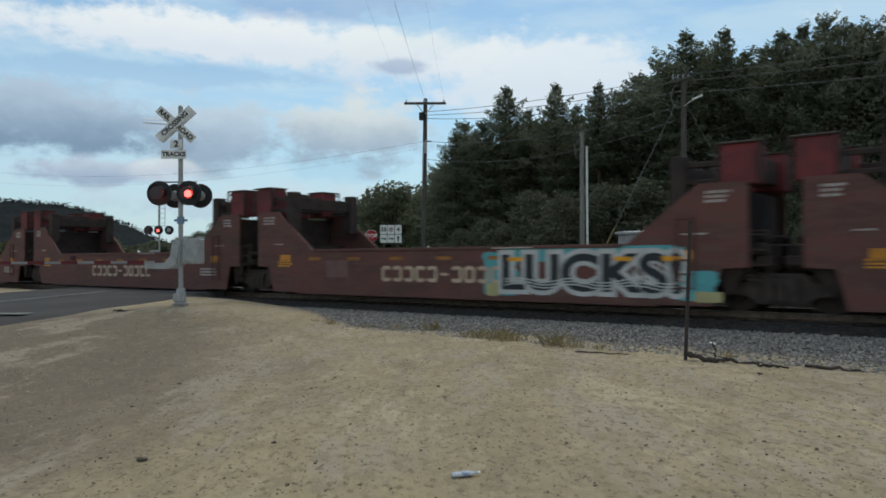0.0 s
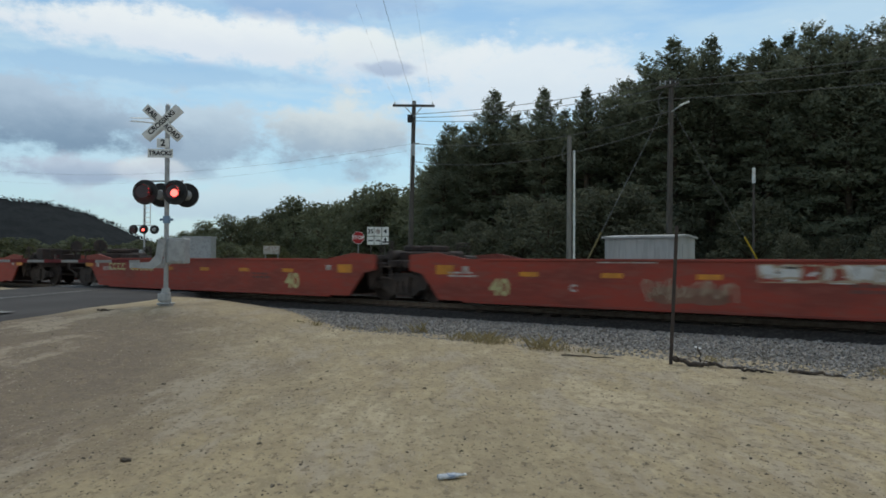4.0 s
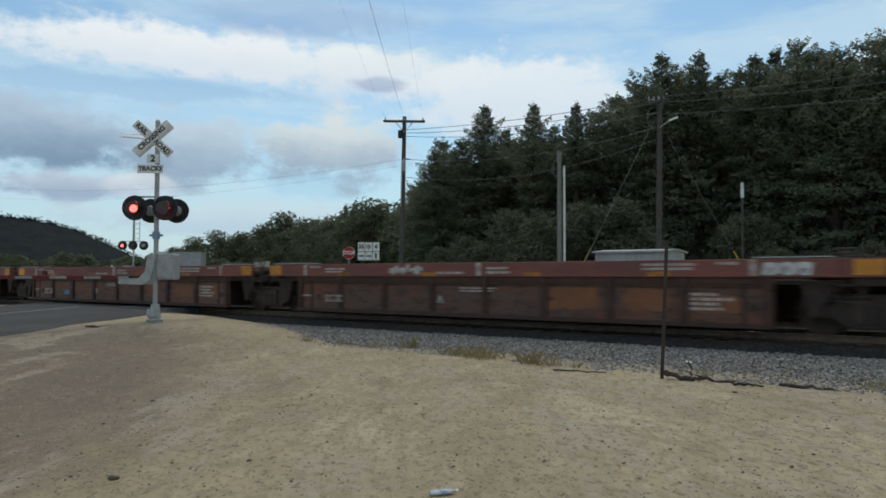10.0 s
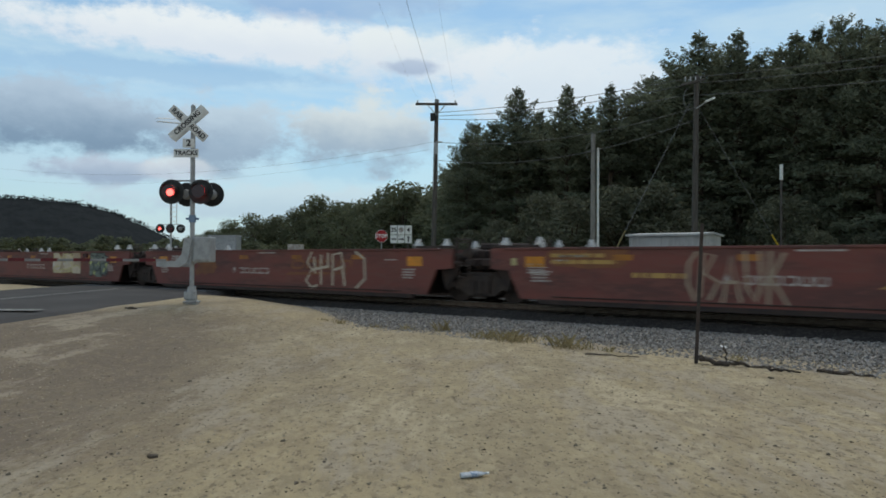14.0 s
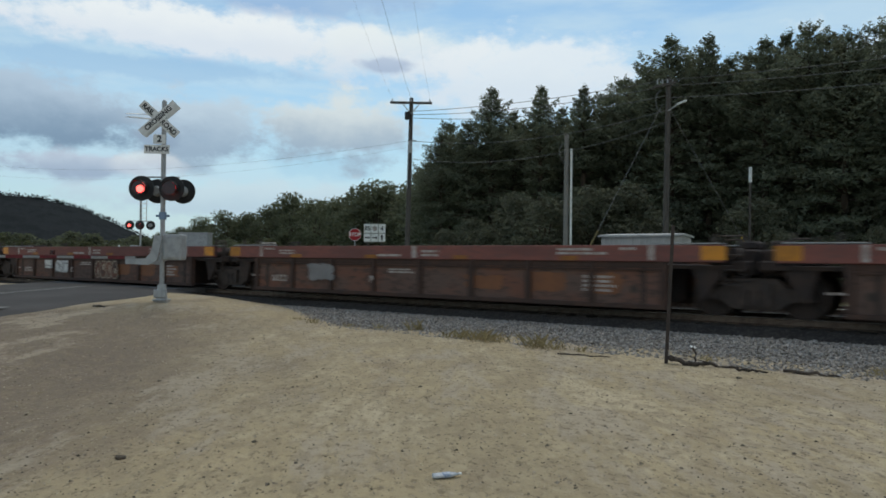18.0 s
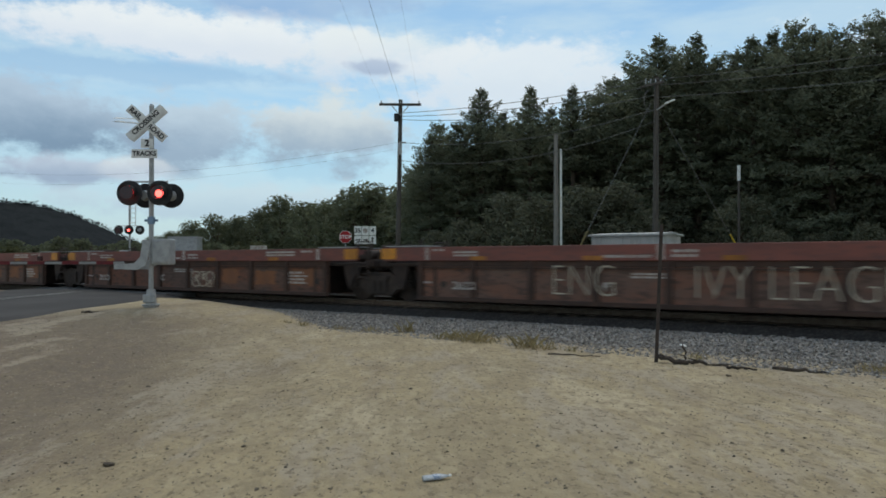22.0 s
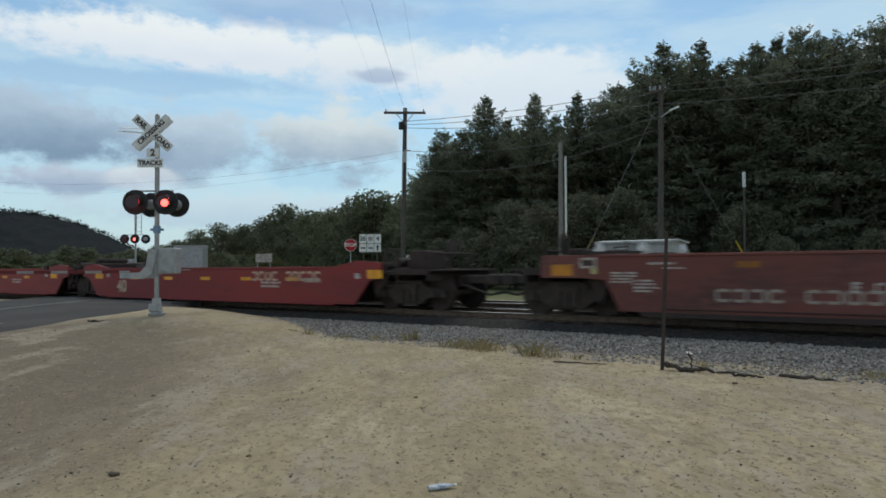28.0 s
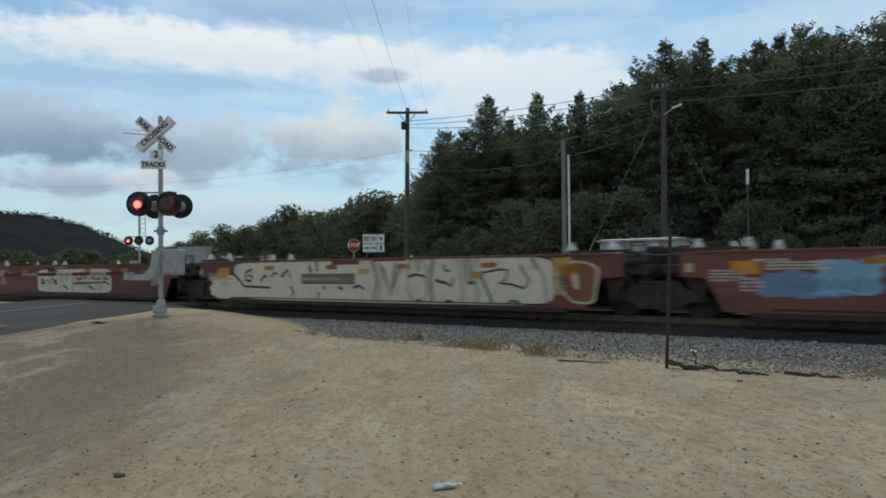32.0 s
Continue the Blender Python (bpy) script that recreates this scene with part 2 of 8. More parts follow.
GRAVEL = gravel_material()
GRASS_FIELD = mat("field", (0.10, 0.12, 0.045), (0.16, 0.15, 0.06), 0.08, 8, 0.95, bump=0.6, bump_scale=2, coords="World")
ASPHALT = mat("asphalt", (0.088, 0.080, 0.075), (0.110, 0.100, 0.093), 0.5, 8, 1.0, spec=0.04, bump=0.3, bump_scale=60, fine=(0.09, 0.088, 0.085), fine_scale=70, coords="World")
BALLAST = mat("ballast_bed", (0.15, 0.145, 0.14), (0.10, 0.097, 0.094), 4, 8, 0.95, bump=1.0, bump_scale=14, fine=(0.22, 0.215, 0.21), fine_scale=16, coords="World")
STONE = mat("ballast_stone", (0.285, 0.250, 0.212), (0.200, 0.176, 0.152), 5, 4, 0.9, bump=0.3, fine=(0.30, 0.295, 0.29), fine_scale=22, coords="World")
PEBBLE = mat("pebble", (0.42, 0.35, 0.25), (0.25, 0.20, 0.15), 1.5, 4, 0.95, bump=0.3, coords="World")
RAIL = mat("rail_steel", (0.16, 0.12, 0.09), (0.10, 0.07, 0.055), 6, 5, 0.6, 0.6, bump=0.2)
RAIL_HEAD = mat("rail_head", (0.55, 0.54, 0.52), (0.44, 0.43, 0.41), 3, 3, 0.5, 0.8, bump=0.0)
TIE = mat("creosote_tie", (0.045, 0.037, 0.032), (0.075, 0.062, 0.052), 4, 6, 0.95, bump=0.5, stretch=(1, 6, 1))
WHITE_PAINT = mat("white_paint", (0.80, 0.80, 0.77), (0.68, 0.67, 0.63), 5, 6, 0.6, bump=0.05)
ROAD_PAINT = mat("road_paint", (0.26, 0.25, 0.22), (0.13, 0.128, 0.12), 6, 6, 0.85, bump=0.1, coords="World")
ARM_PAINT = mat("faded_arm_paint", (0.30, 0.29, 0.275), (0.22, 0.21, 0.20), 4, 6, 0.7, bump=0.05)
PANEL = mat("crossing_panel", (0.15, 0.145, 0.14), (0.10, 0.098, 0.095), 2, 7, 0.9, bump=0.3, coords="World")
GALV = mat("galvanised_steel", (0.40, 0.405, 0.40), (0.32, 0.325, 0.32), 7, 4, 0.55, 0.25, bump=0.05)
BLACK = mat("black_paint", (0.018, 0.018, 0.019), (0.03, 0.03, 0.03), 8, 4, 0.55, bump=0.05)
FADED_GUARD = mat("faded_guard", (0.20, 0.155, 0.06), (0.15, 0.12, 0.06), 4, 6, 0.7)
CONCRETE = mat("concrete", (0.42, 0.41, 0.38), (0.32, 0.31, 0.29), 3, 7, 0.9, bump=0.3)
WOOD_POLE = mat("weathered_pole", (0.115, 0.10, 0.088), (0.075, 0.066, 0.058), 5, 6, 0.95, bump=0.5, stretch=(5, 5, 0.4))
WIRE = mat("wire", (0.18, 0.18, 0.175), None, 5, 2, 0.7, bump=0)
RED_SIGN = mat("sign_red", (0.45, 0.02, 0.025), (0.36, 0.02, 0.02), 6, 4, 0.5, bump=0)
GREY_POLE = mat("sun_bleached_pole", (0.27, 0.25, 0.225), (0.19, 0.175, 0.16), 5, 6, 0.95, bump=0.5, stretch=(5, 5, 0.4))
GATE_RED = mat("gate_red", (0.16, 0.015, 0.018), (0.10, 0.012, 0.014), 6, 4, 0.5, bump=0)
YELLOW = mat("yellow_plastic", (0.62, 0.42, 0.04), (0.5, 0.34, 0.04), 6, 4, 0.6, bump=0)
LIT = glow("lamp_lit", (1.0, 0.012, 0.015), 2.2)
LIT_CORE = glow("lamp_core", (1.0, 0.10, 0.08), 4.0)
UNLIT = mat("lamp_unlit", (0.05, 0.008, 0.008), (0.03, 0.006, 0.006), 20, 3, 0.15, bump=0.1, spec=0.5)
BARK = mat("bark", (0.09, 0.065, 0.045), (0.05, 0.04, 0.03), 6, 6, 0.95, bump=0.6, stretch=(3, 3, 0.6))


def islands(m, lo, hi):
    """Lets the single pieces of a joined mesh differ in brightness."""
    nt = m.node_tree
    geo, ramp = nt.nodes.new("ShaderNodeNewGeometry"), nt.nodes.new("ShaderNodeMapRange")
    nt.links.new(geo.outputs["Random Per Island"], ramp.inputs[0])
    ramp.inputs[3].default_value, ramp.inputs[4].default_value = lo, hi
    bsdf = nt.nodes["Principled BSDF"]
    src = bsdf.inputs["Base Color"].links[0].from_socket
    sc = nt.nodes.new("ShaderNodeVectorMath")
    sc.operation = "SCALE"
    nt.links.new(src, sc.inputs[0])
    nt.links.new(ramp.outputs[0], sc.inputs["Scale"])
    nt.links.new(sc.outputs[0], bsdf.inputs["Base Color"])
    return m


def leafy(name, a, b, rand=0.12, thin=0.45):
    """Leaves or needles: light passes through them as well as off them."""
    m = islands(mat(name, a, b, 0.9, 4, 0.75, bump=0.0, rand=rand, spec=0.2, lo=0.3, hi=0.7), 0.8, 1.2)
    nt = m.node_tree
    bsdf, out = nt.nodes["Principled BSDF"], nt.nodes["Material Output"]
    through_, both_ = nt.nodes.new("ShaderNodeBsdfTranslucent"), nt.nodes.new("ShaderNodeMixShader")
    nt.links.new(bsdf.inputs["Base Color"].links[0].from_socket, through_.inputs["Color"])
    both_.inputs[0].default_value = thin
    nt.links.new(bsdf.outputs[0], both_.inputs[1])
    nt.links.new(through_.outputs[0], both_.inputs[2])
    nt.links.new(both_.outputs[0], out.inputs["Surface"])
    return m


islands(STONE, 0.60, 1.45)
islands(PEBBLE, 0.22, 1.25)


PINE = leafy("pine_needles", (0.165, 0.180, 0.118), (0.190, 0.205, 0.135))
LEAF = leafy("broad_leaves", (0.122, 0.132, 0.078), (0.143, 0.152, 0.090))
LEAF_DARK = leafy("shaded_leaves", (0.115, 0.122, 0.080), (0.135, 0.140, 0.094))
LEAF_LIGHT = leafy("light_leaves", (0.080, 0.088, 0.040), (0.105, 0.106, 0.048))
HILL_WOOD = mat("hill_wood", (0.036, 0.039, 0.040), (0.028, 0.031, 0.032), 0.12, 5, 1.0, bump=0, spec=0.0)
DRY_GRASS = leafy("dry_grass", (0.36, 0.29, 0.16), (0.27, 0.225, 0.115))

# ---- building helpers ----


def mesh_of(bm, name, *mats):
    me = bpy.data.meshes.new(name)
    bm.to_mesh(me)
    bm.free()
    for m in mats:
        me.materials.append(m)
    return me


def part(name, bm, material, parent=None, label="", m=None):
    """Links a bmesh, or a mesh made before, as one object under a thing or a part."""
    if isinstance(bm, bmesh.types.BMesh):
        bm = mesh_of(bm, name, *(material if isinstance(material, tuple) else (material,)))
    ob = new(name, bm)
    ob.parent = parent
    if m is not None:
        ob.matrix_basis = m
    if label:
        ob["label"] = label
    return ob


def thing(name, m, label, category, group="", kind=""):
    ob = new(name)
    ob.matrix_basis = m
    ob.empty_display_size = 0.2
    return tagged(ob, label, category, group, kind)


def box(bm, x0, x1, y0, y1, z0, z1, bevel=0.0, mi=0):
    r = bmesh.ops.create_cube(bm, size=1, matrix=Matrix.LocRotScale(((x0 + x1) / 2, (y0 + y1) / 2, (z0 + z1) / 2), None, (abs(x1 - x0), abs(y1 - y0), abs(z1 - z0))))
    faces = {f for v in r["verts"] for f in v.link_faces}
    for f in faces:
        f.material_index = mi
    if bevel:
        bmesh.ops.bevel(bm, geom=list({e for v in r["verts"] for e in v.link_edges}), offset=bevel, segments=1, affect="EDGES")
    return bm


def prism(bm, pts, y0, y1, mi=0):
    """A plate with the outline pts in (x, z), from y0 to y1."""
    a = [bm.verts.new((x, y0, z)) for x, z in pts]
    b = [bm.verts.new((x, y1, z)) for x, z in pts]
    fs = [bm.faces.new(a), bm.faces.new(b[::-1])]
    for i in range(len(pts)):
        j = (i + 1) % len(pts)
        fs.append(bm.faces.new((a[j], a[i], b[i], b[j])))
    for f in fs:
        f.material_index = mi
    bmesh.ops.recalc_face_normals(bm, faces=fs)
    return bm


def tube(bm, p, q, r0, r1=None, seg=10, mi=0, cap=True):
    p, q = Vector(p), Vector(q)
    d = q - p
    m = Matrix.Translation((p + q) / 2) @ d.to_track_quat("Z", "Y").to_matrix().to_4x4()
    n = len(bm.faces)
    bmesh.ops.create_cone(bm, cap_ends=cap, segments=seg, radius1=r0, radius2=r0 if r1 is None else r1, depth=d.length, matrix=m)
    if mi:
        bm.faces.ensure_lookup_table()
        for f in bm.faces[n:]:
            f.material_index = mi
    return bm


def bmn():
    return bmesh.new()


def words(text, size, material, parent, m, bold=0.0, name="lettering", label="", space=1.0):
    cu = bpy.data.curves.new(name, "FONT")
    cu.body, cu.size, cu.align_x, cu.align_y, cu.extrude, cu.offset, cu.space_character = text, size, "CENTER", "CENTER", 0.002, bold, space
    cu.materials.append(material)
    ob = new(name, cu)
    ob.parent, ob.matrix_basis = parent, m
    if label:
        ob["label"] = label
    return ob


# the track: U along it (the way the train goes), NN across it, away from the lot
U, NN = Vector((0.7855, -0.6189, 0)), Vector((0.6189, 0.7855, 0))
TRACK, TRACK_FAR = 16.8, 21.1


def on_track(s, across=TRACK, z=0.0):
    p = U * s + NN * across
    return Matrix(((U.x, NN.x, 0, p.x), (U.y, NN.y, 0, p.y), (0, 0, 1, z), (0, 0, 0, 1)))


def step(a, b, v):
    k = min(1.0, max(0.0, (v - a) / (b - a)))
    return k * k * (3 - 2 * k)


def road_z(y):
    return -0.02 - 0.4 * step(15, -25, y)


def ground_z(x, y):
    """Height of the ground: the lot, the rise at the crossing, the dip before the ballast, the fields."""
    a = NN.x * x + NN.y * y
    z = -0.45 + 0.05 * noise.noise((x * 0.18, y * 0.18, 0)) + 0.018 * noise.noise((x * 0.9, y * 0.9, 3))
    w = max(step(-1.4, -7.6, x) * step(8.0, 17.5, y), step(-3.6, -7.7, x) * step(-12, 2, y))
    z = z * (1 - w) + (road_z(y) - 0.05 + 0.13 * math.exp(-((x + 6.0) ** 2 + (y - 18.3) ** 2) / 2.5)) * w
    if a > 14.0:
        z = z * (1 - step(14, 17, a)) - 0.55 * step(14, 17, a)
    if a > 25:
        z += 0.25 * step(25, 40, a)
    far = math.hypot(x, y)
    if far > 70 and a > 30:
        z += (far - 70) * 0.012 * step(70, 200, far) * step(30, 60, a)
    return z

# ---- ground ----


def lines(lo, hi, fine, far):
    v = list(np.arange(lo, hi + 1e-6, fine))
    d, x = fine, hi
    while x < far:
        d *= 1.22
        x += d
        v.append(x)
    d, x = fine, lo
    while x > -far:
        d *= 1.22
        x -= d
        v.insert(0, x)
    return v


def make_ground():
    xs, ys = lines(-18, 13, 0.22, 2500), lines(2.5, 20, 0.2, 2500)
    vs = [(x, y, ground_z(x, y)) for y in ys for x in xs]
    n = len(xs)
    fs, mi = [], []
    for j in range(len(ys) - 1):
        for i in range(n - 1):
            fs.append((j * n + i, j * n + i + 1, (j + 1) * n + i + 1, (j + 1) * n + i))
            x, y = xs[i], ys[j]
            mi.append(1 if NN.x * x + NN.y * y > 22 else 0)
    me = bpy.data.meshes.new("ground")
    me.from_pydata(vs, [], fs)
    me.materials.append(GRAVEL), me.materials.append(GRASS_FIELD)
    me.polygons.foreach_set("material_index", mi)
    me.polygons.foreach_set("use_smooth", [True] * len(fs))
    tagged(new("ground", me), "dusty pale gravel lot running out to green fields", "ground", kind="structure")


make_ground()


def make_road():
    """The road past the lot and over the track, X from -15.6 to -8.3."""
    bm = bmn()
    ys = list(np.arange(-60, 140, 1.0))
    rows = []
    for y in ys:
        j = 0.25 * noise.noise((y * 0.4, 1, 0)) + 0.1 * noise.noise((y * 1.7, 5, 0))
        z = road_z(y) + (0.005 if y < 45 else 0)
        rows.append([bm.verts.new((x - 0.6 * max(0.0, y - 33), y, z + c)) for x, c in ((-16.4, -0.12), (-15.9, 0.0), (-12.0, 0.04), (-8.4 + j, 0.0), (-7.9 + j, -0.12))])
    for a, b in zip(rows, rows[1:]):
        for i in range(4):
            bm.faces.new((a[i], a[i + 1], b[i + 1], b[i]))
    ob = part("road", bm, ASPHALT)
    tagged(ob, "worn grey asphalt road over the railway crossing", "road", kind="structure")
    bm = bmn()
    for y0 in np.arange(-40, 27, 1.0):
        for x in (-11.95, -12.2):
            z = road_z(y0 + 0.5) + 0.051
            bm.faces.new([bm.verts.new((x + dx, y0 + dy, z)) for dx, dy in ((0, 0), (0.1, 0), (0.1, 1), (0, 1))])
    part("centre_line", bm, ROAD_PAINT, ob, "worn pale centre line")
    bm = bmn()
    bm.faces.new([bm.verts.new((x, y, road_z(y) + 0.052)) for x, y in ((-11.8, 15.4), (-8.7, 15.4), (-8.7, 15.9), (-11.8, 15.9))])
    part("stop_line", bm, ROAD_PAINT, ob, "worn white stop line")


make_road()


def make_ballast():
    bm = bmn()
    prof = [(12.15, -0.62), (12.5, -0.50), (13.2, -0.42), (14.2, -0.365), (14.85, -0.36), (15.12, -0.35), (15.44, -0.17), (18.9, -0.16), (22.4, -0.17), (24.2, -0.2), (26.0, -0.6)]
    rows = []
    ss = [-900, -500, -250, -120, -60] + list(np.arange(-45, 15, 0.6)) + [30, 80, 200, 500, 900]
    for s in ss:
        r = []
        for a, z in prof:
            w = 0.16 * noise.noise((s * 0.35, a, 0)) if a < 14 else 0
            if a < 13.5:
                w -= 0.45 * step(-9, 0, s) * (13.5 - a) / 1.35
            r.append(bm.verts.new(U * s + NN * (a + w) + Vector((0, 0, z + 0.03 * noise.noise((s, a * 2, 2))))))
        rows.append(r)
    for a, b in zip(rows, rows[1:]):
        for i in range(len(prof) - 1):
            # second material, from the near shoulder on: oil stain plus painted train shade
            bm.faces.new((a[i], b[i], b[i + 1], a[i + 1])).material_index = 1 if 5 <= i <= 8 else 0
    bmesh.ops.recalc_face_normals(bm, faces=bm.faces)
    ob = part("ballast_bed", bm, (BALLAST, OILY_SHADED))
    return tagged(ob, "grey crushed stone bed under the two railway tracks", "ballast", kind="structure")


BED = make_ballast()


def rocks(name, places, material, parent, label, seed=1, squash=0.7):
    """Many small angular stones in one mesh; places: (x, y, z, size)."""
    rng = np.random.default_rng(seed)
    P = np.array(places)
    n = len(P)
    base = np.array([(1, 0, 0), (-1, 0, 0), (0, 1, 0), (0, -1, 0), (0, 0, 1), (0, 0, -1)], float)
    tri = np.array([(0, 2, 4), (2, 1, 4), (1, 3, 4), (3, 0, 4), (2, 0, 5), (1, 2, 5), (3, 1, 5), (0, 3, 5)])
    V = base[None] * rng.uniform(0.6, 1.25, (n, 6, 1)) + rng.normal(0, 0.22, (n, 6, 3))
    a, b = rng.uniform(0, 6.28, n), rng.uniform(-0.9, 0.9, n)
    ca, sa, cb, sb = np.cos(a), np.sin(a), np.cos(b), np.sin(b)
    x, y, z = V[..., 0], V[..., 1], V[..., 2] * squash
    y, z = y * cb[:, None] - z * sb[:, None], y * sb[:, None] + z * cb[:, None]
    x, y = x * ca[:, None] - y * sa[:, None], x * sa[:, None] + y * ca[:, None]
    V = np.stack((x, y, z), -1) * P[:, 3][:, None, None] + P[:, None, :3]
    F = (tri[None] + 6 * np.arange(n)[:, None, None]).reshape(-1, 3)
    me = bpy.data.meshes.new(name)
    me.from_pydata(V.reshape(-1, 3).tolist(), [], F.tolist())
    me.materials.append(material)
    ob = new(name, me)
    ob.parent = parent
    return tagged(ob, label, "" if parent else "stones", kind="stuff")


def rail_profile(bm, across, s0, s1):
    prof = [(-0.07, -0.17), (0.07, -0.17), (0.07, -0.155), (0.012, -0.13), (0.012, -0.045), (0.036, -0.035), (0.036, -0.006), (0.028, 0.0), (-0.028, 0.0), (-0.036, -0.006), (-0.036, -0.035), (-0.012, -0.045), (-0.012, -0.13), (-0.07, -0.155)]
    a = [bm.verts.new(U * s0 + NN * (across + y) + Vector((0, 0, z))) for y, z in prof]
    b = [bm.verts.new(U * s1 + NN * (across + y) + Vector((0, 0, z))) for y, z in prof]
    for i in range(len(prof)):
        j = (i + 1) % len(prof)
        f = bm.faces.new((a[i], a[j], b[j], b[i]))
        f.material_index = 1 if i in (6, 7, 8) else 0
    bmesh.ops.recalc_face_normals(bm, faces=bm.faces)


def make_track(across, label):
    tr = thing("railway_track", Matrix(), label, "railway track", kind="structure")
    for side in (-0.7535, 0.7535):
        bm = bmn()
        rail_profile(bm, across + side, -900, 900)
        part("rail", bm, (RAIL, RAIL_HEAD), tr)
    bm = box(bmn(), -0.11, 0.11, -1.3, 1.3, -0.3, -0.155)
    me = mesh_of(bm, "tie", TIE)
    for i in range(-58, 22):
        part("tie", me, None, tr, m=on_track(i * 0.5, across))
    return tr


make_track(TRACK, "near railway track with rusty rails on dark wooden ties")
make_track(TRACK_FAR, "second railway track behind the train")


def crossing_panels():
    bm = bmn()
    for a0, a1 in ((TRACK - 2.0, TRACK - 0.81), (TRACK - 0.66, TRACK + 0.66), (TRACK + 0.81, TRACK + 2.0), (TRACK_FAR - 2.0, TRACK_FAR - 0.81), (TRACK_FAR - 0.66, TRACK_FAR + 0.66), (TRACK_FAR + 0.81, TRACK_FAR + 2.0)):
        for i in range(4):
            s0 = -33.0 + i * 2.3 - (a0 - TRACK) * 0.75
            q = [U * s + NN * a for s, a in ((s0, a0), (s0 + 2.27, a0), (s0 + 2.27, a1), (s0, a1))]
            lo, hi = [bm.verts.new(p + Vector((0, 0, -0.2))) for p in q], [bm.verts.new(p + Vector((0, 0, 0.012))) for p in q]
            bm.faces.new(hi)
            for k in range(4):
                bm.faces.new((lo[k], lo[(k + 1) % 4], hi[(k + 1) % 4], hi[k]))
    bmesh.ops.recalc_face_normals(bm, faces=bm.faces)
    tagged(part("crossing_panels", bm, PANEL), "concrete road panels between the rails", "crossing", kind="structure")


crossing_panels()

# ---- the train: articulated double-stack well cars, empty ----
PAINT_E = mat("faded_maroon_paint", (0.150, 0.060, 0.050), (0.100, 0.050, 0.043), 1.1, 8, 0.75, bump=0.08, fine=(0.13, 0.075, 0.058), fine_scale=5, rand=0.10, stretch=(0.5, 1, 2.0))
PAINT_N = mat("faded_orange_red_paint", (0.32, 0.050, 0.031), (0.20, 0.045, 0.032), 0.8, 8, 0.7, bump=0.08, fine=(0.25, 0.07, 0.05), fine_scale=5, rand=0.06, stretch=(0.5, 1, 2.0))
PAINT_I = mat("bright_red_paint", (0.27, 0.036, 0.034), (0.21, 0.034, 0.033), 1.0, 8, 0.6, bump=0.06, fine=(0.22, 0.045, 0.042), fine_scale=6, rand=0.04, stretch=(0.5, 1, 2.0))
PAINT_B = mat("brown_red_paint", (0.182, 0.060, 0.048), (0.105, 0.048, 0.042), 0.8, 8, 0.7, bump=0.08, fine=(0.17, 0.07, 0.055), fine_scale=5, rand=0.10, stretch=(0.5, 1, 2.0))
PAINT_R = mat("chord_brown_paint", (0.22, 0.080, 0.062), (0.15, 0.062, 0.052), 1.1, 8, 0.7, bump=0.08, fine=(0.15, 0.07, 0.06), fine_scale=6, rand=0.10, stretch=(0.5, 1, 2.0))
PANEL_R = mat("grimy_brown_panel", (0.135, 0.088, 0.070), (0.19, 0.085, 0.055), 0.8, 8, 0.85, bump=0.12, fine=(0.075, 0.050, 0.042), fine_scale=6, rand=0.15, stretch=(0.6, 1, 1.6))
RIB_R = mat("grimy_rib_and_slot_shade", (0.060, 0.038, 0.031), (0.085, 0.048, 0.036), 3, 6, 0.85, bump=0.1)
GRIME = mat("grimy_steel", (0.058, 0.047, 0.042), (0.085, 0.064, 0.054), 4, 6, 0.85, 0.2, bump=0.3)
WHEEL = mat("wheel_steel", (0.07, 0.052, 0.045), (0.045, 0.036, 0.032), 5, 5, 0.7, 0.5, bump=0.1)
UNDER = mat("dark_underframe", (0.055, 0.038, 0.032), (0.035, 0.028, 0.026), 3, 6, 0.85, bump=0.2)
REFLECT = mat("orange_reflector", (0.86, 0.40, 0.03), (0.70, 0.30, 0.03), 4, 5, 0.5, bump=0, rand=0.2)
REFLECT_MID = mat("amber_reflector", (0.62, 0.25, 0.025), (0.46, 0.19, 0.03), 4, 5, 0.5, bump=0, rand=0.2)
REFLECT_DULL = mat("grimy_reflector", (0.36, 0.145, 0.025), (0.24, 0.10, 0.03), 4, 5, 0.6, bump=0, rand=0.25)
P_GRIT = mat("dark_stencil", (0.06, 0.045, 0.04), (0.09, 0.06, 0.05), 6, 5, 0.85, bump=0)
DULL_WHITE = mat("dull_white_stencil", (0.50, 0.46, 0.42), (0.30, 0.24, 0.21), 7, 6, 0.8, bump=0, fine=(0.36, 0.30, 0.27), fine_scale=14)
CONE_WHITE = mat("white_cone", (0.66, 0.66, 0.64), (0.5, 0.49, 0.47), 6, 5, 0.6, bump=0)

CRIMSON = mat("faded_crimson_paint", (0.20, 0.040, 0.042), (0.12, 0.034, 0.036), 1.5, 7, 0.75, bump=0.08)
BRAKE_RED = mat("brake_wheel_red", (0.30, 0.05, 0.03), (0.2, 0.04, 0.03), 6, 4, 0.6, bump=0)

CM = {}


def cached(key, make, *mats):
    if key not in CM:
        CM[key] = mesh_of(make(), key[0] if isinstance(key, tuple) else key, *mats)
    return CM[key]


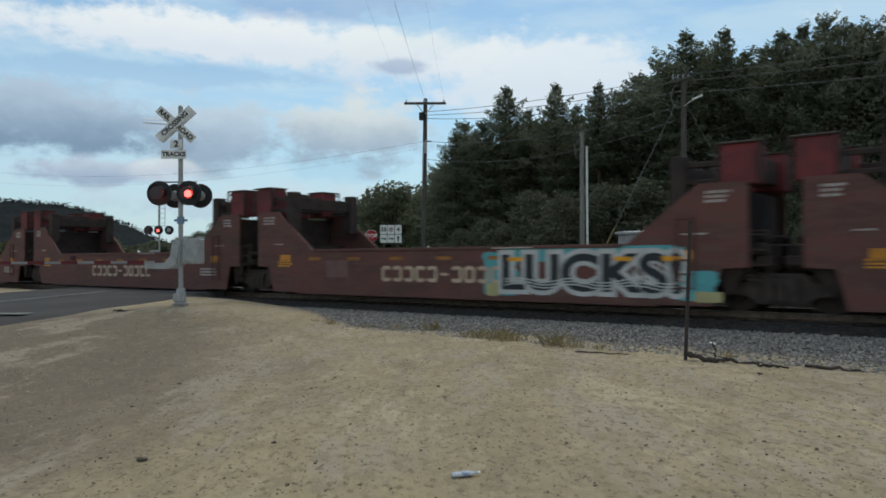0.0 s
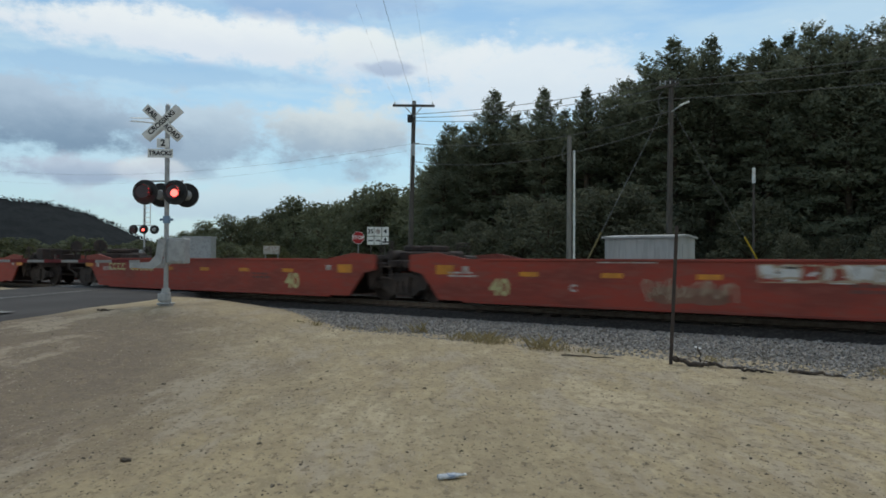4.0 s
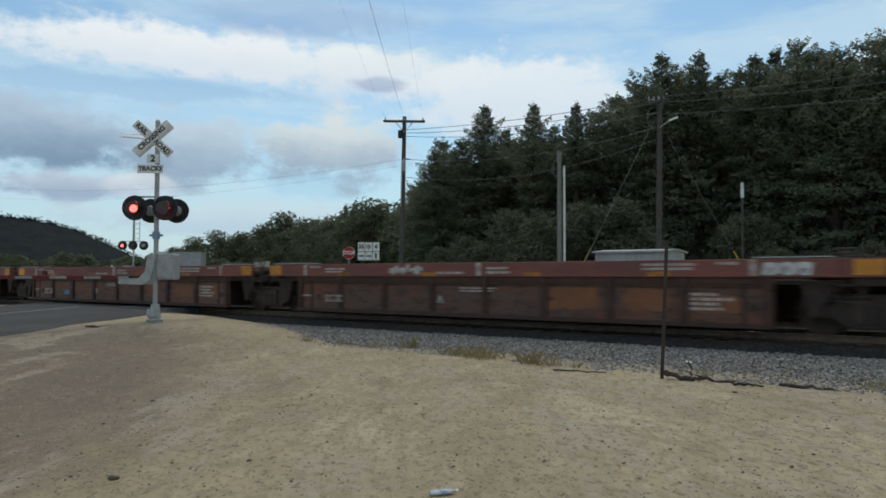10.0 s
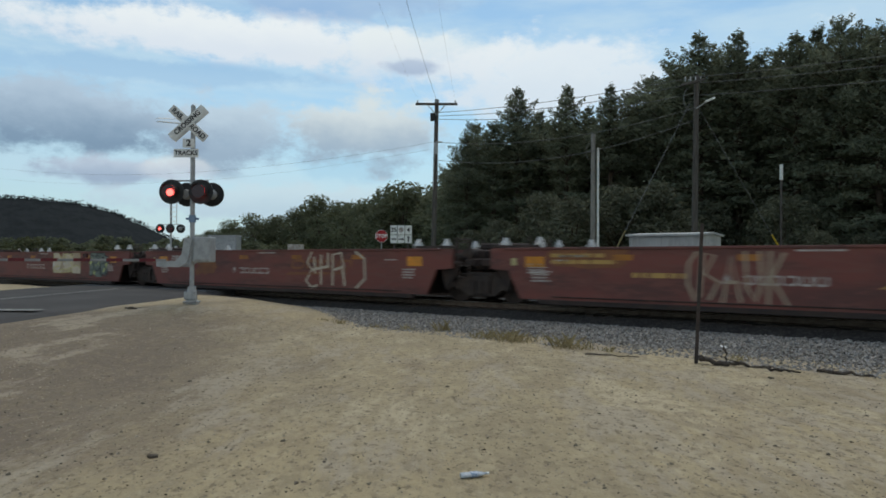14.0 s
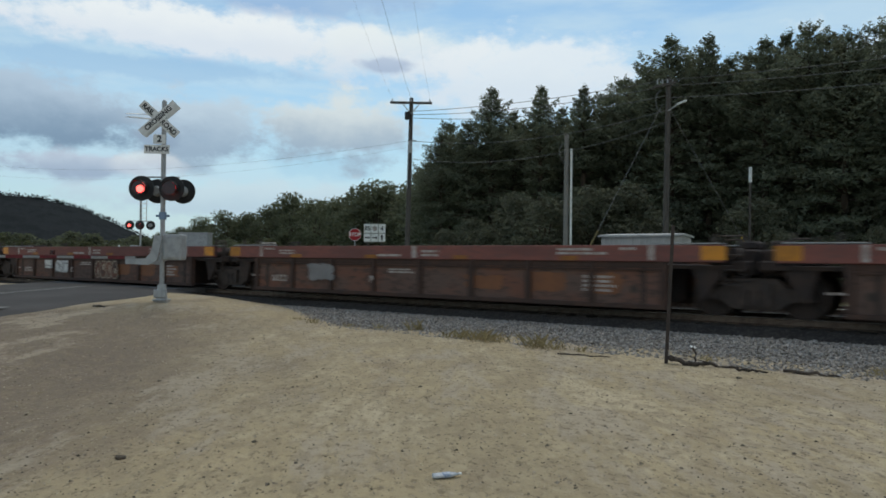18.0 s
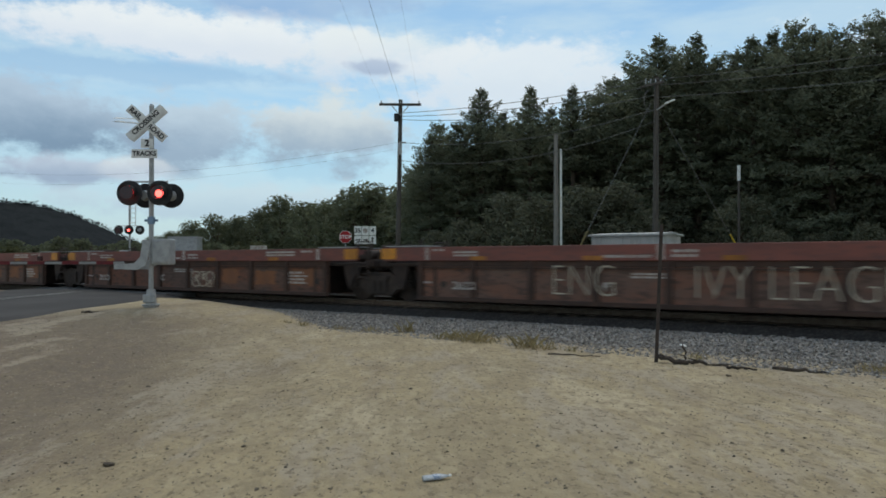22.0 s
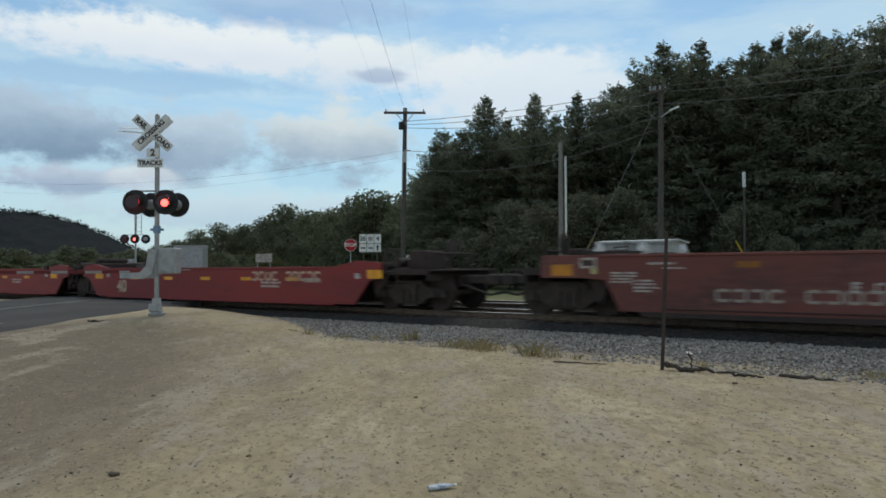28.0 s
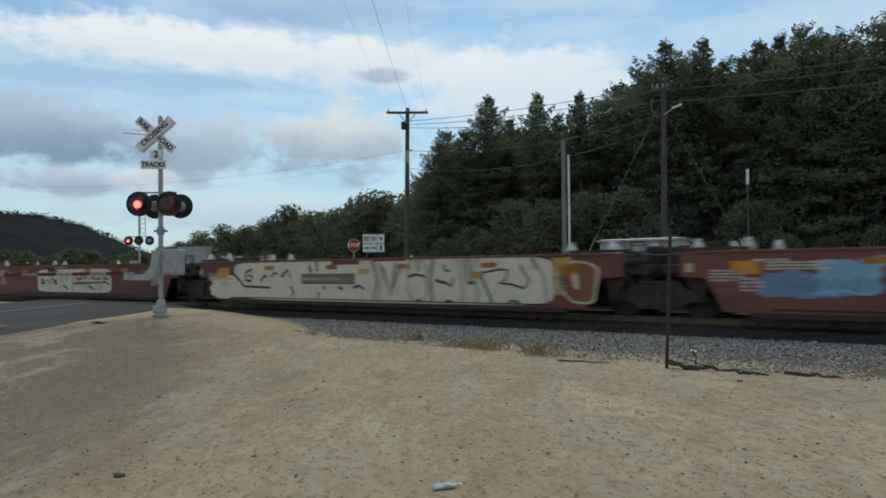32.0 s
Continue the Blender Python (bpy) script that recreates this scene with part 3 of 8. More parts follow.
def truck_meshes():
    def frame_side():
        bm = bmn()
        prism(bm, [(-1.15, 0.36), (-1.05, 0.56), (-0.62, 0.62), (-0.42, 0.80), (0.42, 0.80), (0.62, 0.62), (1.05, 0.56), (1.15, 0.36), (0.66, 0.34), (0.44, 0.18), (-0.44, 0.18), (-0.66, 0.34)], -0.09, 0.09)
        return bm

    def springs():
        bm = bmn()
        prism(bm, [(-0.34, 0.60), (-0.34, 0.70), (0.34, 0.70), (0.34, 0.60), (0.30, 0.57), (0.30, 0.25), (0.15, 0.25), (0.13, 0.57), (0.08, 0.57), (0.08, 0.25), (-0.08, 0.25), (-0.08, 0.57), (-0.13, 0.57), (-0.15, 0.25), (-0.30, 0.25), (-0.30, 0.57)], -0.17, -0.05)
        return bm

    def bearing():
        bm = bmn()
        tube(bm, (0, -0.20, 0.46), (0, -0.05, 0.46), 0.11, seg=10)
        tube(bm, (0, -0.23, 0.46), (0, -0.20, 0.46), 0.06, seg=8)
        return bm

    def wheelset():
        bm = bmn()
        tube(bm, (0, -1.0, 0), (0, 1.0, 0), 0.08, seg=10)
        for k in (-1, 1):
            tube(bm, (0, k * 0.69, 0), (0, k * 0.725, 0), 0.49, seg=24)
            tube(bm, (0, k * 0.725, 0), (0, k * 0.82, 0), 0.46, seg=24)
            for i in range(3):
                a = i * 2.094
                tube(bm, (0.26 * math.cos(a), k * 0.818, 0.26 * math.sin(a)), (0.26 * math.cos(a), k * 0.83, 0.26 * math.sin(a)), 0.05, seg=6)
        return bm

    def bolster():
        bm = bmn()
        box(bm, -0.2, 0.2, -1.0, 1.0, 0.50, 0.72, 0.03)
        box(bm, -0.3, 0.3, -0.35, 0.35, 0.72, 0.86, 0.02)
        return bm

    return frame_side, springs, bearing, wheelset, bolster


FRAME_SIDE, SPRINGS, BEARING, WHEELSET, BOLSTER = truck_meshes()
WHEELSETS = []     # (object, place on its thing, place of its thing in the train)


def truck(parent, x, s_unit):
    t = part("truck", cached("bolster", BOLSTER, GRIME), None, parent, m=pose(x, 0, 0))
    for k in (-1, 1):
        part("side_frame", cached("side_frame", FRAME_SIDE, GRIME), None, t, m=pose(0, k * 1.0, 0))
        part("spring_pack", cached("spring_pack", SPRINGS, GRIME), None, t, m=pose(0, k * 1.0, 0, rz=0 if k < 0 else 180))
        for ax in (-0.88, 0.88):
            part("bearing", cached("bearing", BEARING, GRIME), None, t, m=pose(ax, k * 1.0, 0, rz=0 if k < 0 else 180))
    for ax in (-0.88, 0.88):
        w = part("wheelset", cached("wheelset", WHEELSET, WHEEL), None, t, m=pose(ax, 0, 0.46))
        WHEELSETS.append((w, ax, s_unit + x + ax))
    return t


SIDE = 1.53


def both(pts):
    """An outline that is the same at both ends: given from the lower middle to the upper middle, x positive."""
    return pts + [(-x, z) for x, z in pts[::-1]]


def side_outline(kind, h):
    if kind == "N":
        return both([(h - 1.62, 0.13), (h - 1.05, 0.80), (h - 0.62, 0.88), (h - 0.62, 1.30), (h - 1.5, 1.36), (h - 2.5, 1.19)])
    if kind == "B":
        return both([(h - 1.50, 0.18), (h - 1.15, 0.86), (h - 0.62, 0.90), (h - 0.62, 1.42), (h - 2.0, 1.42)])
    if kind == "E":
        return both([(h - 1.25, 0.12), (h - 1.05, 0.90), (h - 0.50, 0.92), (h - 0.50, 2.66), (h - 1.5, 2.66), (h - 3.1, 1.42)])
    return []


def plate_boxes(boxes, bevel=0.0):
    bm = bmn()
    for b in boxes:
        box(bm, *b, bevel=bevel)
    return bm


def decal(name, parent, x, z, w, h, material, y=-SIDE - 0.004, label=""):
    return part(name, cached(("decal", round(w, 2), round(h, 2), material.name), lambda: box(bmn(), -w / 2, w / 2, -0.002, 0.002, -h / 2, h / 2), material), None, parent, label, pose(x, y, z))


def bars(parent, x, z, w, h, rows, material=None, y=-SIDE - 0.004, seed=0):
    """A block of small stencilled print, as plain bars in one part."""
    material = material or DULL_WHITE
    rng = random.Random(seed + int(x * 10) + rows)
    bm = bmn()
    for r in range(rows):
        zz = z + h / 2 - (r + 0.5) * h / rows
        x0 = x - w / 2
        end = x0 + w * (0.65 + 0.35 * rng.random())
        while x0 < end:
            k = min(end - x0, w * (0.1 + 0.22 * rng.random()))
            box(bm, x0, x0 + k, y - 0.002, y + 0.002, zz - h / rows * 0.3, zz + h / rows * 0.3)
            x0 += k + h / rows * 0.35
    return tagged(part("stencil", bm, material, parent), kind="stuff")


def well_car(kind, s, sp, paint, label, first, last):
    """One well of an articulated car, its trucks sp apart, its middle at s along the train."""
    h = sp / 2
    car = thing("well_car", on_track(s), label, "freight car", "well cars of the train")
    key = (kind, round(sp, 2), paint.name)
    for k in (-1, 1):
        turn = pose(0, 0, 0, rz=0 if k < 0 else 180)
        if kind == "R":
            part("top_chord", cached(("top_chord",) + key, lambda: plate_boxes([(-h + 0.5, h - 0.5, -SIDE, -SIDE + 0.16, 1.12, 1.48)], 0.012), paint), None, car, m=turn)
            part("side_sheet", cached(("side_sheet",) + key, lambda: plate_boxes([(-h + 1.65, h - 1.65, -SIDE + 0.09, -SIDE + 0.12, 0.16, 1.12)]), PANEL_R), None, car, m=turn)
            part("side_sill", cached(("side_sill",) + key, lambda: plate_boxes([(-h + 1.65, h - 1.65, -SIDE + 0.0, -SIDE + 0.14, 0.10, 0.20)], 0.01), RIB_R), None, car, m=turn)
            # thin stringer; the upper dark sheet stands for the slot's shade below the chord
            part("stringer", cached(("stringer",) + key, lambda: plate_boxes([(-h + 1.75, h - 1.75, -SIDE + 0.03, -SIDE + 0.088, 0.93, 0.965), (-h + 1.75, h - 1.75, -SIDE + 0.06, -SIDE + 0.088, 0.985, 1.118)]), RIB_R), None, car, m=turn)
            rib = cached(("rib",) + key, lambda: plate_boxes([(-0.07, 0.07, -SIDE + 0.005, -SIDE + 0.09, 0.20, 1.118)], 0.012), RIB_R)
            n = 9
            for i in range(n):
                x = (-h + 1.75) + i * (2 * h - 3.5) / (n - 1)
                part("rib", rib, None, car, m=turn @ pose(x, 0, 0))
        else:
            part("side_panel", cached(("side_panel",) + key, lambda: prism(bmn(), side_outline(kind, h), -SIDE, -SIDE + 0.07), paint), None, car, m=turn)
            lo = 0.18 if kind == "B" else 0.13
            part("side_sill", cached(("side_sill",) + key, lambda: plate_boxes([(-h + 2.0, h - 2.0, -SIDE - 0.03, -SIDE + 0.12, lo - 0.11, lo - 0.002), (-h + 2.4, h - 2.4, -SIDE - 0.03, -SIDE - 0.002, lo + 0.06, lo + 0.085)] if kind == "B" else [(-h + 2.4, h - 2.4, -SIDE - 0.03, -SIDE + 0.12, lo - 0.05, lo - 0.002)], 0.008), UNDER if kind == "B" else paint), None, car, m=turn)
            part("top_chord", cached(("top_chord",) + key, lambda: plate_boxes([(-h + 3.15, h - 3.15, -SIDE - 0.035, -SIDE + 0.12, 1.36, 1.44)] if kind == "E" else [(-h + 2.95, h - 2.95, -SIDE - 0.03, -SIDE + 0.12, 1.14, 1.20)] if kind == "N" else [(-h + 1.0, h - 1.0, -SIDE - 0.03, -SIDE + 0.12, 1.37, 1.43)], 0.01), paint), None, car, m=turn)
    part("well_floor", cached(("well_floor",) + key, lambda: plate_boxes([(-h + 2.3, h - 2.3, -1.38, 1.38, 0.14, 0.20)]), UNDER), None, car)
    for e in (-1, 1):
        turn = pose(0, 0, 0, rz=0 if e > 0 else 180)
        part("end_bulkhead", cached(("end_bulkhead",) + key, lambda: plate_boxes([(h - 2.25, h - 2.15, -1.45, 1.45, 0.2, 1.15)]), UNDER), None, car, m=turn)
        part("end_platform", cached(("end_platform",) + key, lambda: plate_boxes([(h - 2.15, h - 0.42, -1.35, 1.35, 0.98, 1.06), (h - 1.6, h - 0.30, -0.28, 0.28, 0.84, 0.98)]), UNDER), None, car, m=turn)
        coupled = (e > 0 and first) or (e < 0 and last)
        part("articulation_block", cached(("articulation_block",) + key, lambda: end_block(h), UNDER), None, car, m=turn)
        part("brake_gear", cached(("brake_gear",) + key, lambda: brake_gear(h), GRIME), None, car, m=turn)
        part("end_ladder", cached(("end_ladder",) + key, lambda: ladder(h - 0.52, h - 0.16, -1.40, 0.62, 1.62), GRIME), None, car, m=turn)
        if kind == "R":
            part("grating", cached(("grating",) + key, lambda: plate_boxes([(h - 2.0, h - 0.6, -SIDE + 0.02, -0.9, 1.50, 1.525), (h - 2.0, h - 0.6, 0.9, SIDE - 0.02, 1.50, 1.525)]), GALV), None, car, m=turn)
        if kind == "E":
            for k in (-1, 1):
                side = turn if k < 0 else turn @ Matrix.Diagonal((1, -1, 1, 1))
                part("bulkhead_box", cached(("bulkhead_box",) + key, lambda: plate_boxes([(h - 1.06, h - 0.34, -1.46, -0.80, 2.60, 3.44)], 0.025), CRIMSON), None, car, m=side)
                part("bulkhead_cap", cached(("bulkhead_cap",) + key, lambda: plate_boxes([(h - 1.10, h - 0.30, -1.49, -0.77, 3.44, 3.48)], 0.01), UNDER), None, car, m=side)
                part("guide_post", cached(("guide_post",) + key, lambda: plate_boxes([(h - 2.12, h - 1.80, -1.44, -1.10, 2.0, 3.28), (h - 1.80, h - 1.06, -1.34, -1.24, 3.02, 3.14), (h - 1.80, h - 1.06, -1.34, -1.24, 2.66, 2.76)], 0.015), UNDER), None, car, m=side)
                part("guide_rail", cached(("guide_rail",) + key, lambda: guide_rail(h), GRIME), None, car, m=side)
            part("cross_beam", cached(("cross_beam",) + key, lambda: plate_boxes([(h - 0.98, h - 0.50, -0.80, 0.80, 2.72, 3.26), (h - 2.04, h - 1.86, -1.10, 1.10, 2.74, 3.10)], 0.01), UNDER), None, car, m=turn)
            part("bulkhead_wall", cached(("bulkhead_wall",) + key, lambda: plate_boxes([(h - 0.72, h - 0.64, -1.44, 1.44, 1.0, 2.5), (h - 1.45, h - 1.38, -1.44, 1.44, 1.0, 1.6)]), UNDER), None, car, m=turn)
            part("side_ladder", cached(("side_ladder",) + key, lambda: ladder(h - 1.95, h - 1.60, -SIDE - 0.05, 0.45, 2.0), PAINT_E), None, car, m=turn)
        if kind == "B":
            for x in (h - 0.95, h - 1.95):
                for k in (-1, 1):
                    part("guide_cone", cached("guide_cone", cone_mesh, CONE_WHITE), None, car, "white guide cone", turn @ pose(x, k * 1.34, 1.50))
            for k in (-1, 1):
                part("walkway_beam", cached(("walkway_beam",) + key, lambda: plate_boxes([(h - 2.0, h - 0.55, -0.07, 0.07, 1.44, 1.50)]), GRIME), None, car, m=turn @ pose(0, k * 1.37, 0))
        if kind in "BR" or coupled:
            for x, y in ((h - 0.75, -1.2), (h - 0.75, 1.2), (h - 1.55, 1.2)):
                part("end_post", cached("end_post", lambda: tube(bmn(), (0, 0, 1.05), (0, 0, 1.72), 0.03, seg=6), GRIME), None, car, m=turn @ pose(x, y, 0))
            part("brake_cylinder", cached("brake_cylinder", lambda: box(bmn(), -0.25, 0.25, -0.3, 0.3, 1.06, 1.38, 0.03), GRIME), None, car, m=turn @ pose(h - 0.85, -0.2, 0))
        if coupled:
            if kind in "RB":
                reach, z0, z1, t = (0.5, 1.12, 1.48, 0.16) if kind == "R" else (0.45, 0.90, 1.42, 0.07)
                for k in (-1, 1):
                    part("end_side", cached(("end_side",) + key, lambda: plate_boxes([(h - (0.49 if kind == "R" else 0.61), h + reach, -SIDE, -SIDE + t, z0, z1)], 0.01), paint), None, car, m=turn if k < 0 else turn @ Matrix.Diagonal((1, -1, 1, 1)))
            part("end_deck", cached(("end_deck",) + key, lambda: plate_boxes([(h - 0.3, h + 1.30, -1.42, 1.42, 1.06, 1.11)], 0.01), UNDER), None, car, m=turn)
            part("end_cabinet", cached(("end_cabinet",) + key, lambda: plate_boxes([(h + 0.15, h + 0.70, -1.25, -0.35, 1.115, 1.62)], 0.03), UNDER), None, car, m=turn)
            part("draft_sill", cached(("draft_sill",) + key, lambda: plate_boxes([(h - 0.5, h + 1.15, -0.3, 0.3, 0.62, 0.95), (h + 0.9, h + 1.0, -1.45, 1.45, 0.80, 1.05), (h - 0.3, h + 1.0, -1.45, -1.36, 0.96, 1.12), (h - 0.3, h + 1.0, 1.36, 1.45, 0.96, 1.12)], 0.01), UNDER), None, car, m=turn)
            part("end_handrail", cached(("end_handrail",) + key, lambda: handrail(h), GRIME), None, car, m=turn)
            part("brake_wheel", cached(("brake_wheel",) + key, lambda: tube(bmn(), (h + 0.35, 0.45, 1.72), (h + 0.40, 0.45, 1.72), 0.27, seg=14), BRAKE_RED if kind in "R" else GRIME), None, car, "brake wheel", turn)
            part("brake_stand", cached(("brake_stand",) + key, lambda: tube(bmn(), (h + 0.3, 0.45, 0.98), (h + 0.3, 0.45, 1.85), 0.05, seg=8), GRIME), None, car, m=turn)
            part("coupler", cached(("coupler",) + key, lambda: coupler_mesh(h), GRIME), None, car, m=turn)
    truck(car, -h, s)
    if first:
        truck(car, h, s)
    return car


def ladder(x0, x1, y, z0, z1):
    bm = bmn()
    for x in (x0, x1):
        tube(bm, (x, y, z0), (x, y, z1), 0.022, seg=5)
    n = int((z1 - z0) / 0.3)
    for i in range(n + 1):
        z = z0 + 0.04 + i * (z1 - z0 - 0.08) / n
        tube(bm, (x0, y, z), (x1, y, z), 0.016, seg=5)
    return bm


def end_block(h):
    """The cast end of a well over its shared truck, with side bearing arms."""
    bm = bmn()
    box(bm, h - 0.60, h - 0.06, -0.85, 0.85, 0.84, 1.40, 0.04)
    box(bm, h - 0.45, h - 0.10, -1.22, -0.85, 0.95, 1.16, 0.03)
    box(bm, h - 0.45, h - 0.10, 0.85, 1.22, 0.95, 1.16, 0.03)
    box(bm, h - 0.52, h - 0.14, -0.45, 0.45, 1.40, 1.58, 0.04)
    prism(bm, [(h - 1.0, 0.30), (h - 0.62, 0.86), (h - 0.62, 1.0), (h - 1.2, 1.0)], -1.30, -1.22)
    prism(bm, [(h - 1.0, 0.30), (h - 0.62, 0.86), (h - 0.62, 1.0), (h - 1.2, 1.0)], 1.22, 1.30)
    return bm


def brake_gear(h):
    """Air tank, rods and hoses at the end of a well."""
    bm = bmn()
    tube(bm, (h - 0.42, -1.15, 1.30), (h - 0.42, -0.55, 1.30), 0.13, seg=10)
    tube(bm, (h - 0.95, -1.10, 1.20), (h - 0.95, -0.5, 1.20), 0.10, seg=8)
    for z in (0.70, 0.78):
        tube(bm, (h - 1.05, -1.18, z), (h - 0.05, -1.10, z - 0.05), 0.022, seg=5)
    prev = None
    for i in range(9):
        k = i / 8
        q = Vector((h - 0.55 + 0.5 * k, -1.05, 1.06 - 0.34 * math.sin(math.pi * k)))
        if prev:
            tube(bm, prev, q, 0.026, seg=5)
        prev = q
    tube(bm, (h - 0.20, -1.25, 1.10), (h - 0.20, -1.25, 1.66), 0.025, seg=5)
    tube(bm, (h - 0.20, -1.25, 1.66), (h - 0.62, -1.25, 1.66), 0.022, seg=5)
    return bm


def cone_mesh():
    bm = bmn()
    box(bm, -0.10, 0.10, -0.08, 0.08, -0.06, 0.05)
    tube(bm, (0, 0, 0.045), (0, 0, 0.19), 0.105, 0.045, seg=8)
    return bm


def guide_rail(h):
    bm = bmn()
    for x in (h - 1.14, h - 0.26):
        for z in (2.75, 2.95, 3.15, 3.35):
            tube(bm, (x, -1.5, z), (x, -1.25, z), 0.02, seg=5)
        tube(bm, (x, -1.5, 2.6), (x, -1.5, 3.45), 0.03, seg=5)
    tube(bm, (h - 1.14, -1.5, 3.45), (h - 0.26, -1.5, 3.45), 0.025, seg=5)
    return bm


def handrail(h):
    bm = bmn()
    for y in (-0.9, 0.9):
        tube(bm, (h + 0.7, y, 0.98), (h + 0.7, y, 1.55), 0.025, seg=6)
    tube(bm, (h + 0.7, -0.925, 1.55), (h + 0.7, 0.925, 1.55), 0.025, seg=6)
    return bm


def coupler_mesh(h):
    bm = bmn()
    box(bm, h + 1.1, h + 2.05, -0.11, 0.11, 0.72, 0.94, 0.02)
    box(bm, h + 1.95, h + 2.36, -0.2, 0.2, 0.68, 0.98, 0.04)
    tube(bm, (h + 1.2, -0.3, 0.7), (h + 2.1, -0.2, 0.42), 0.035, seg=6)
    tube(bm, (h + 2.1, -0.2, 0.42), (h + 2.4, 0, 0.5), 0.035, seg=6)
    return bm


SPEED, ACCEL = 23.5, 0.01
LABELS = {
    "E": "empty maroon articulated well car with tall bulkhead ends",
    "N": "empty faded orange-red articulated well car with yellow reflectors",
    "I": "empty bright red articulated well car with yellow reflectors",
    "B": "empty brown-red articulated well car with smooth sides",
    "R": "empty brown ribbed articulated well car with red-brown top rail",
}
PAINTS = {"E": PAINT_E, "N": PAINT_N, "I": PAINT_I, "B": PAINT_B, "R": PAINT_R}
# kind, place of the foremost truck, truck spacing, wells
CARS = [("E", 12.7, 16.35, 5), ("N", -73.28, 17.0, 3), ("N", -128.8, 17.0, 1), ("B", -149.65, 16.43, 5), ("R", -237.08, 16.62, 5), ("B", -324.75, 16.49, 5),
        ("R", -411.69, 16.7, 5), ("R", -499.6, 16.665, 5), ("B", -587.52, 16.46, 5), ("I", -674.6, 17.0, 3), ("B", -729.95, 16.46, 5)]
# how far the paint on a car lies behind its middle: at its front, and more by the second from well to well
DRIFT = {1: (0.42, 0.0), 2: (0.4, 0.0), 3: (0.35, 0.07), 4: (-0.18, 0.0), 5: (0.05, 0.06), 6: (0.31, -0.1), 7: (-0.1, -0.015), 8: (0.08, 0.09), 9: (0.1, 0.0), 10: (0.35, 0.14)}
UNITS = []
for c, (kind, s0, sp, n) in enumerate(CARS):
    for i in range(n):
        mid = s0 - (i + 0.5) * sp
        UNITS.append((well_car("N" if kind == "I" else kind, mid, sp, PAINTS[kind], LABELS[kind], i == 0, i == n - 1), mid, kind, sp, c, i))


def marks():
    """Reflectors, stencils and lettering, well by well."""
    for car, s, kind, sp, c, i in UNITS:
        h = sp / 2
        rng = random.Random(c * 10 + i)
        n = CARS[c][3]
        if kind == "R":
            for k in range(4):
                decal("reflector", car, -4.75 + 3.05 * k, 1.185, 0.46, 0.10, REFLECT_DULL)
            for e in (-1, 1):
                open_end = (e > 0 and i == 0) or (e < 0 and i == n - 1)
                decal("reflector_plate", car, e * (h - (0.0 if open_end else 0.70)), 1.31, 0.50, 0.29, REFLECT_MID)
                decal("white_strip", car, e * (h - 2.0), 1.31, 0.11, 0.32, DULL_WHITE)
                bars(car, e * (h - 2.45), 1.40, 0.5, 0.10, 1, seed=c + i)
            decal("white_strip", car, -0.15, 1.31, 0.13, 0.32, DULL_WHITE)
            bars(car, -0.85, 1.22, 1.2, 0.10, 1, seed=c)
            bars(car, 0.45, 1.28, 0.7, 0.2, 2, seed=c)
            bars(car, h - 3.6, 1.34, 1.3, 0.18, 2, seed=c)
            bars(car, -h + 3.3, 1.30, 0.9, 0.16, 2, seed=i)
        elif kind in "NI":
            for k in range(5):
                decal("reflector", car, -4.2 + 2.12 * k, 0.83, 0.50, 0.11, REFLECT if kind == "I" else REFLECT_MID)
            for e in (-1, 1):
                open_end = (e > 0 and i == 0) or (e < 0 and i == n - 1)
                decal("reflector_plate", car, e * (h - (0.85 if open_end else 1.80)), 0.98 if open_end else 0.91, 0.56, 0.24, REFLECT if kind == "I" else REFLECT_MID)
                decal("white_dot", car, e * (h - (1.5 if open_end else 2.45)), 0.93, 0.2, 0.15, DULL_WHITE)
        elif kind == "B":
            for k in range(4):
                decal("reflector", car, -4.05 + 2.72 * k, 1.19, 0.46, 0.13, REFLECT_DULL)
            for e in (-1, 1):
                open_end = (e > 0 and i == 0) or (e < 0 and i == n - 1)
                decal("reflector_plate", car, e * (h - (0.1 if open_end else 1.92)), 1.08, 0.54, 0.26, REFLECT_MID)
                bars(car, e * (h - 2.1), 0.74, 0.55, 0.30, 4, seed=c * 7 + i)
                bars(car, e * (h - 2.75), 1.12, 0.55, 0.05, 1, seed=c * 5 + i)
                if open_end:
                    decal("white_square", car, e * (h - 0.75), 1.24, 0.40, 0.24, DULL_WHITE)
                    decal("dark_centre", car, e * (h - 0.75), 1.24, 0.28, 0.13, P_GRIT, -SIDE - 0.007)
        else:
            for k in range(7):
                decal("reflector", car, -h + 3.2 + k * (sp - 6.4) / 6, 1.15, 0.5, 0.09, REFLECT_DULL)
            for e in (-1, 1):
                decal("reflector_plate", car, e * (h - 1.85), 1.16, 0.5, 0.24, REFLECT_MID)


marks()

# ---- trees ----


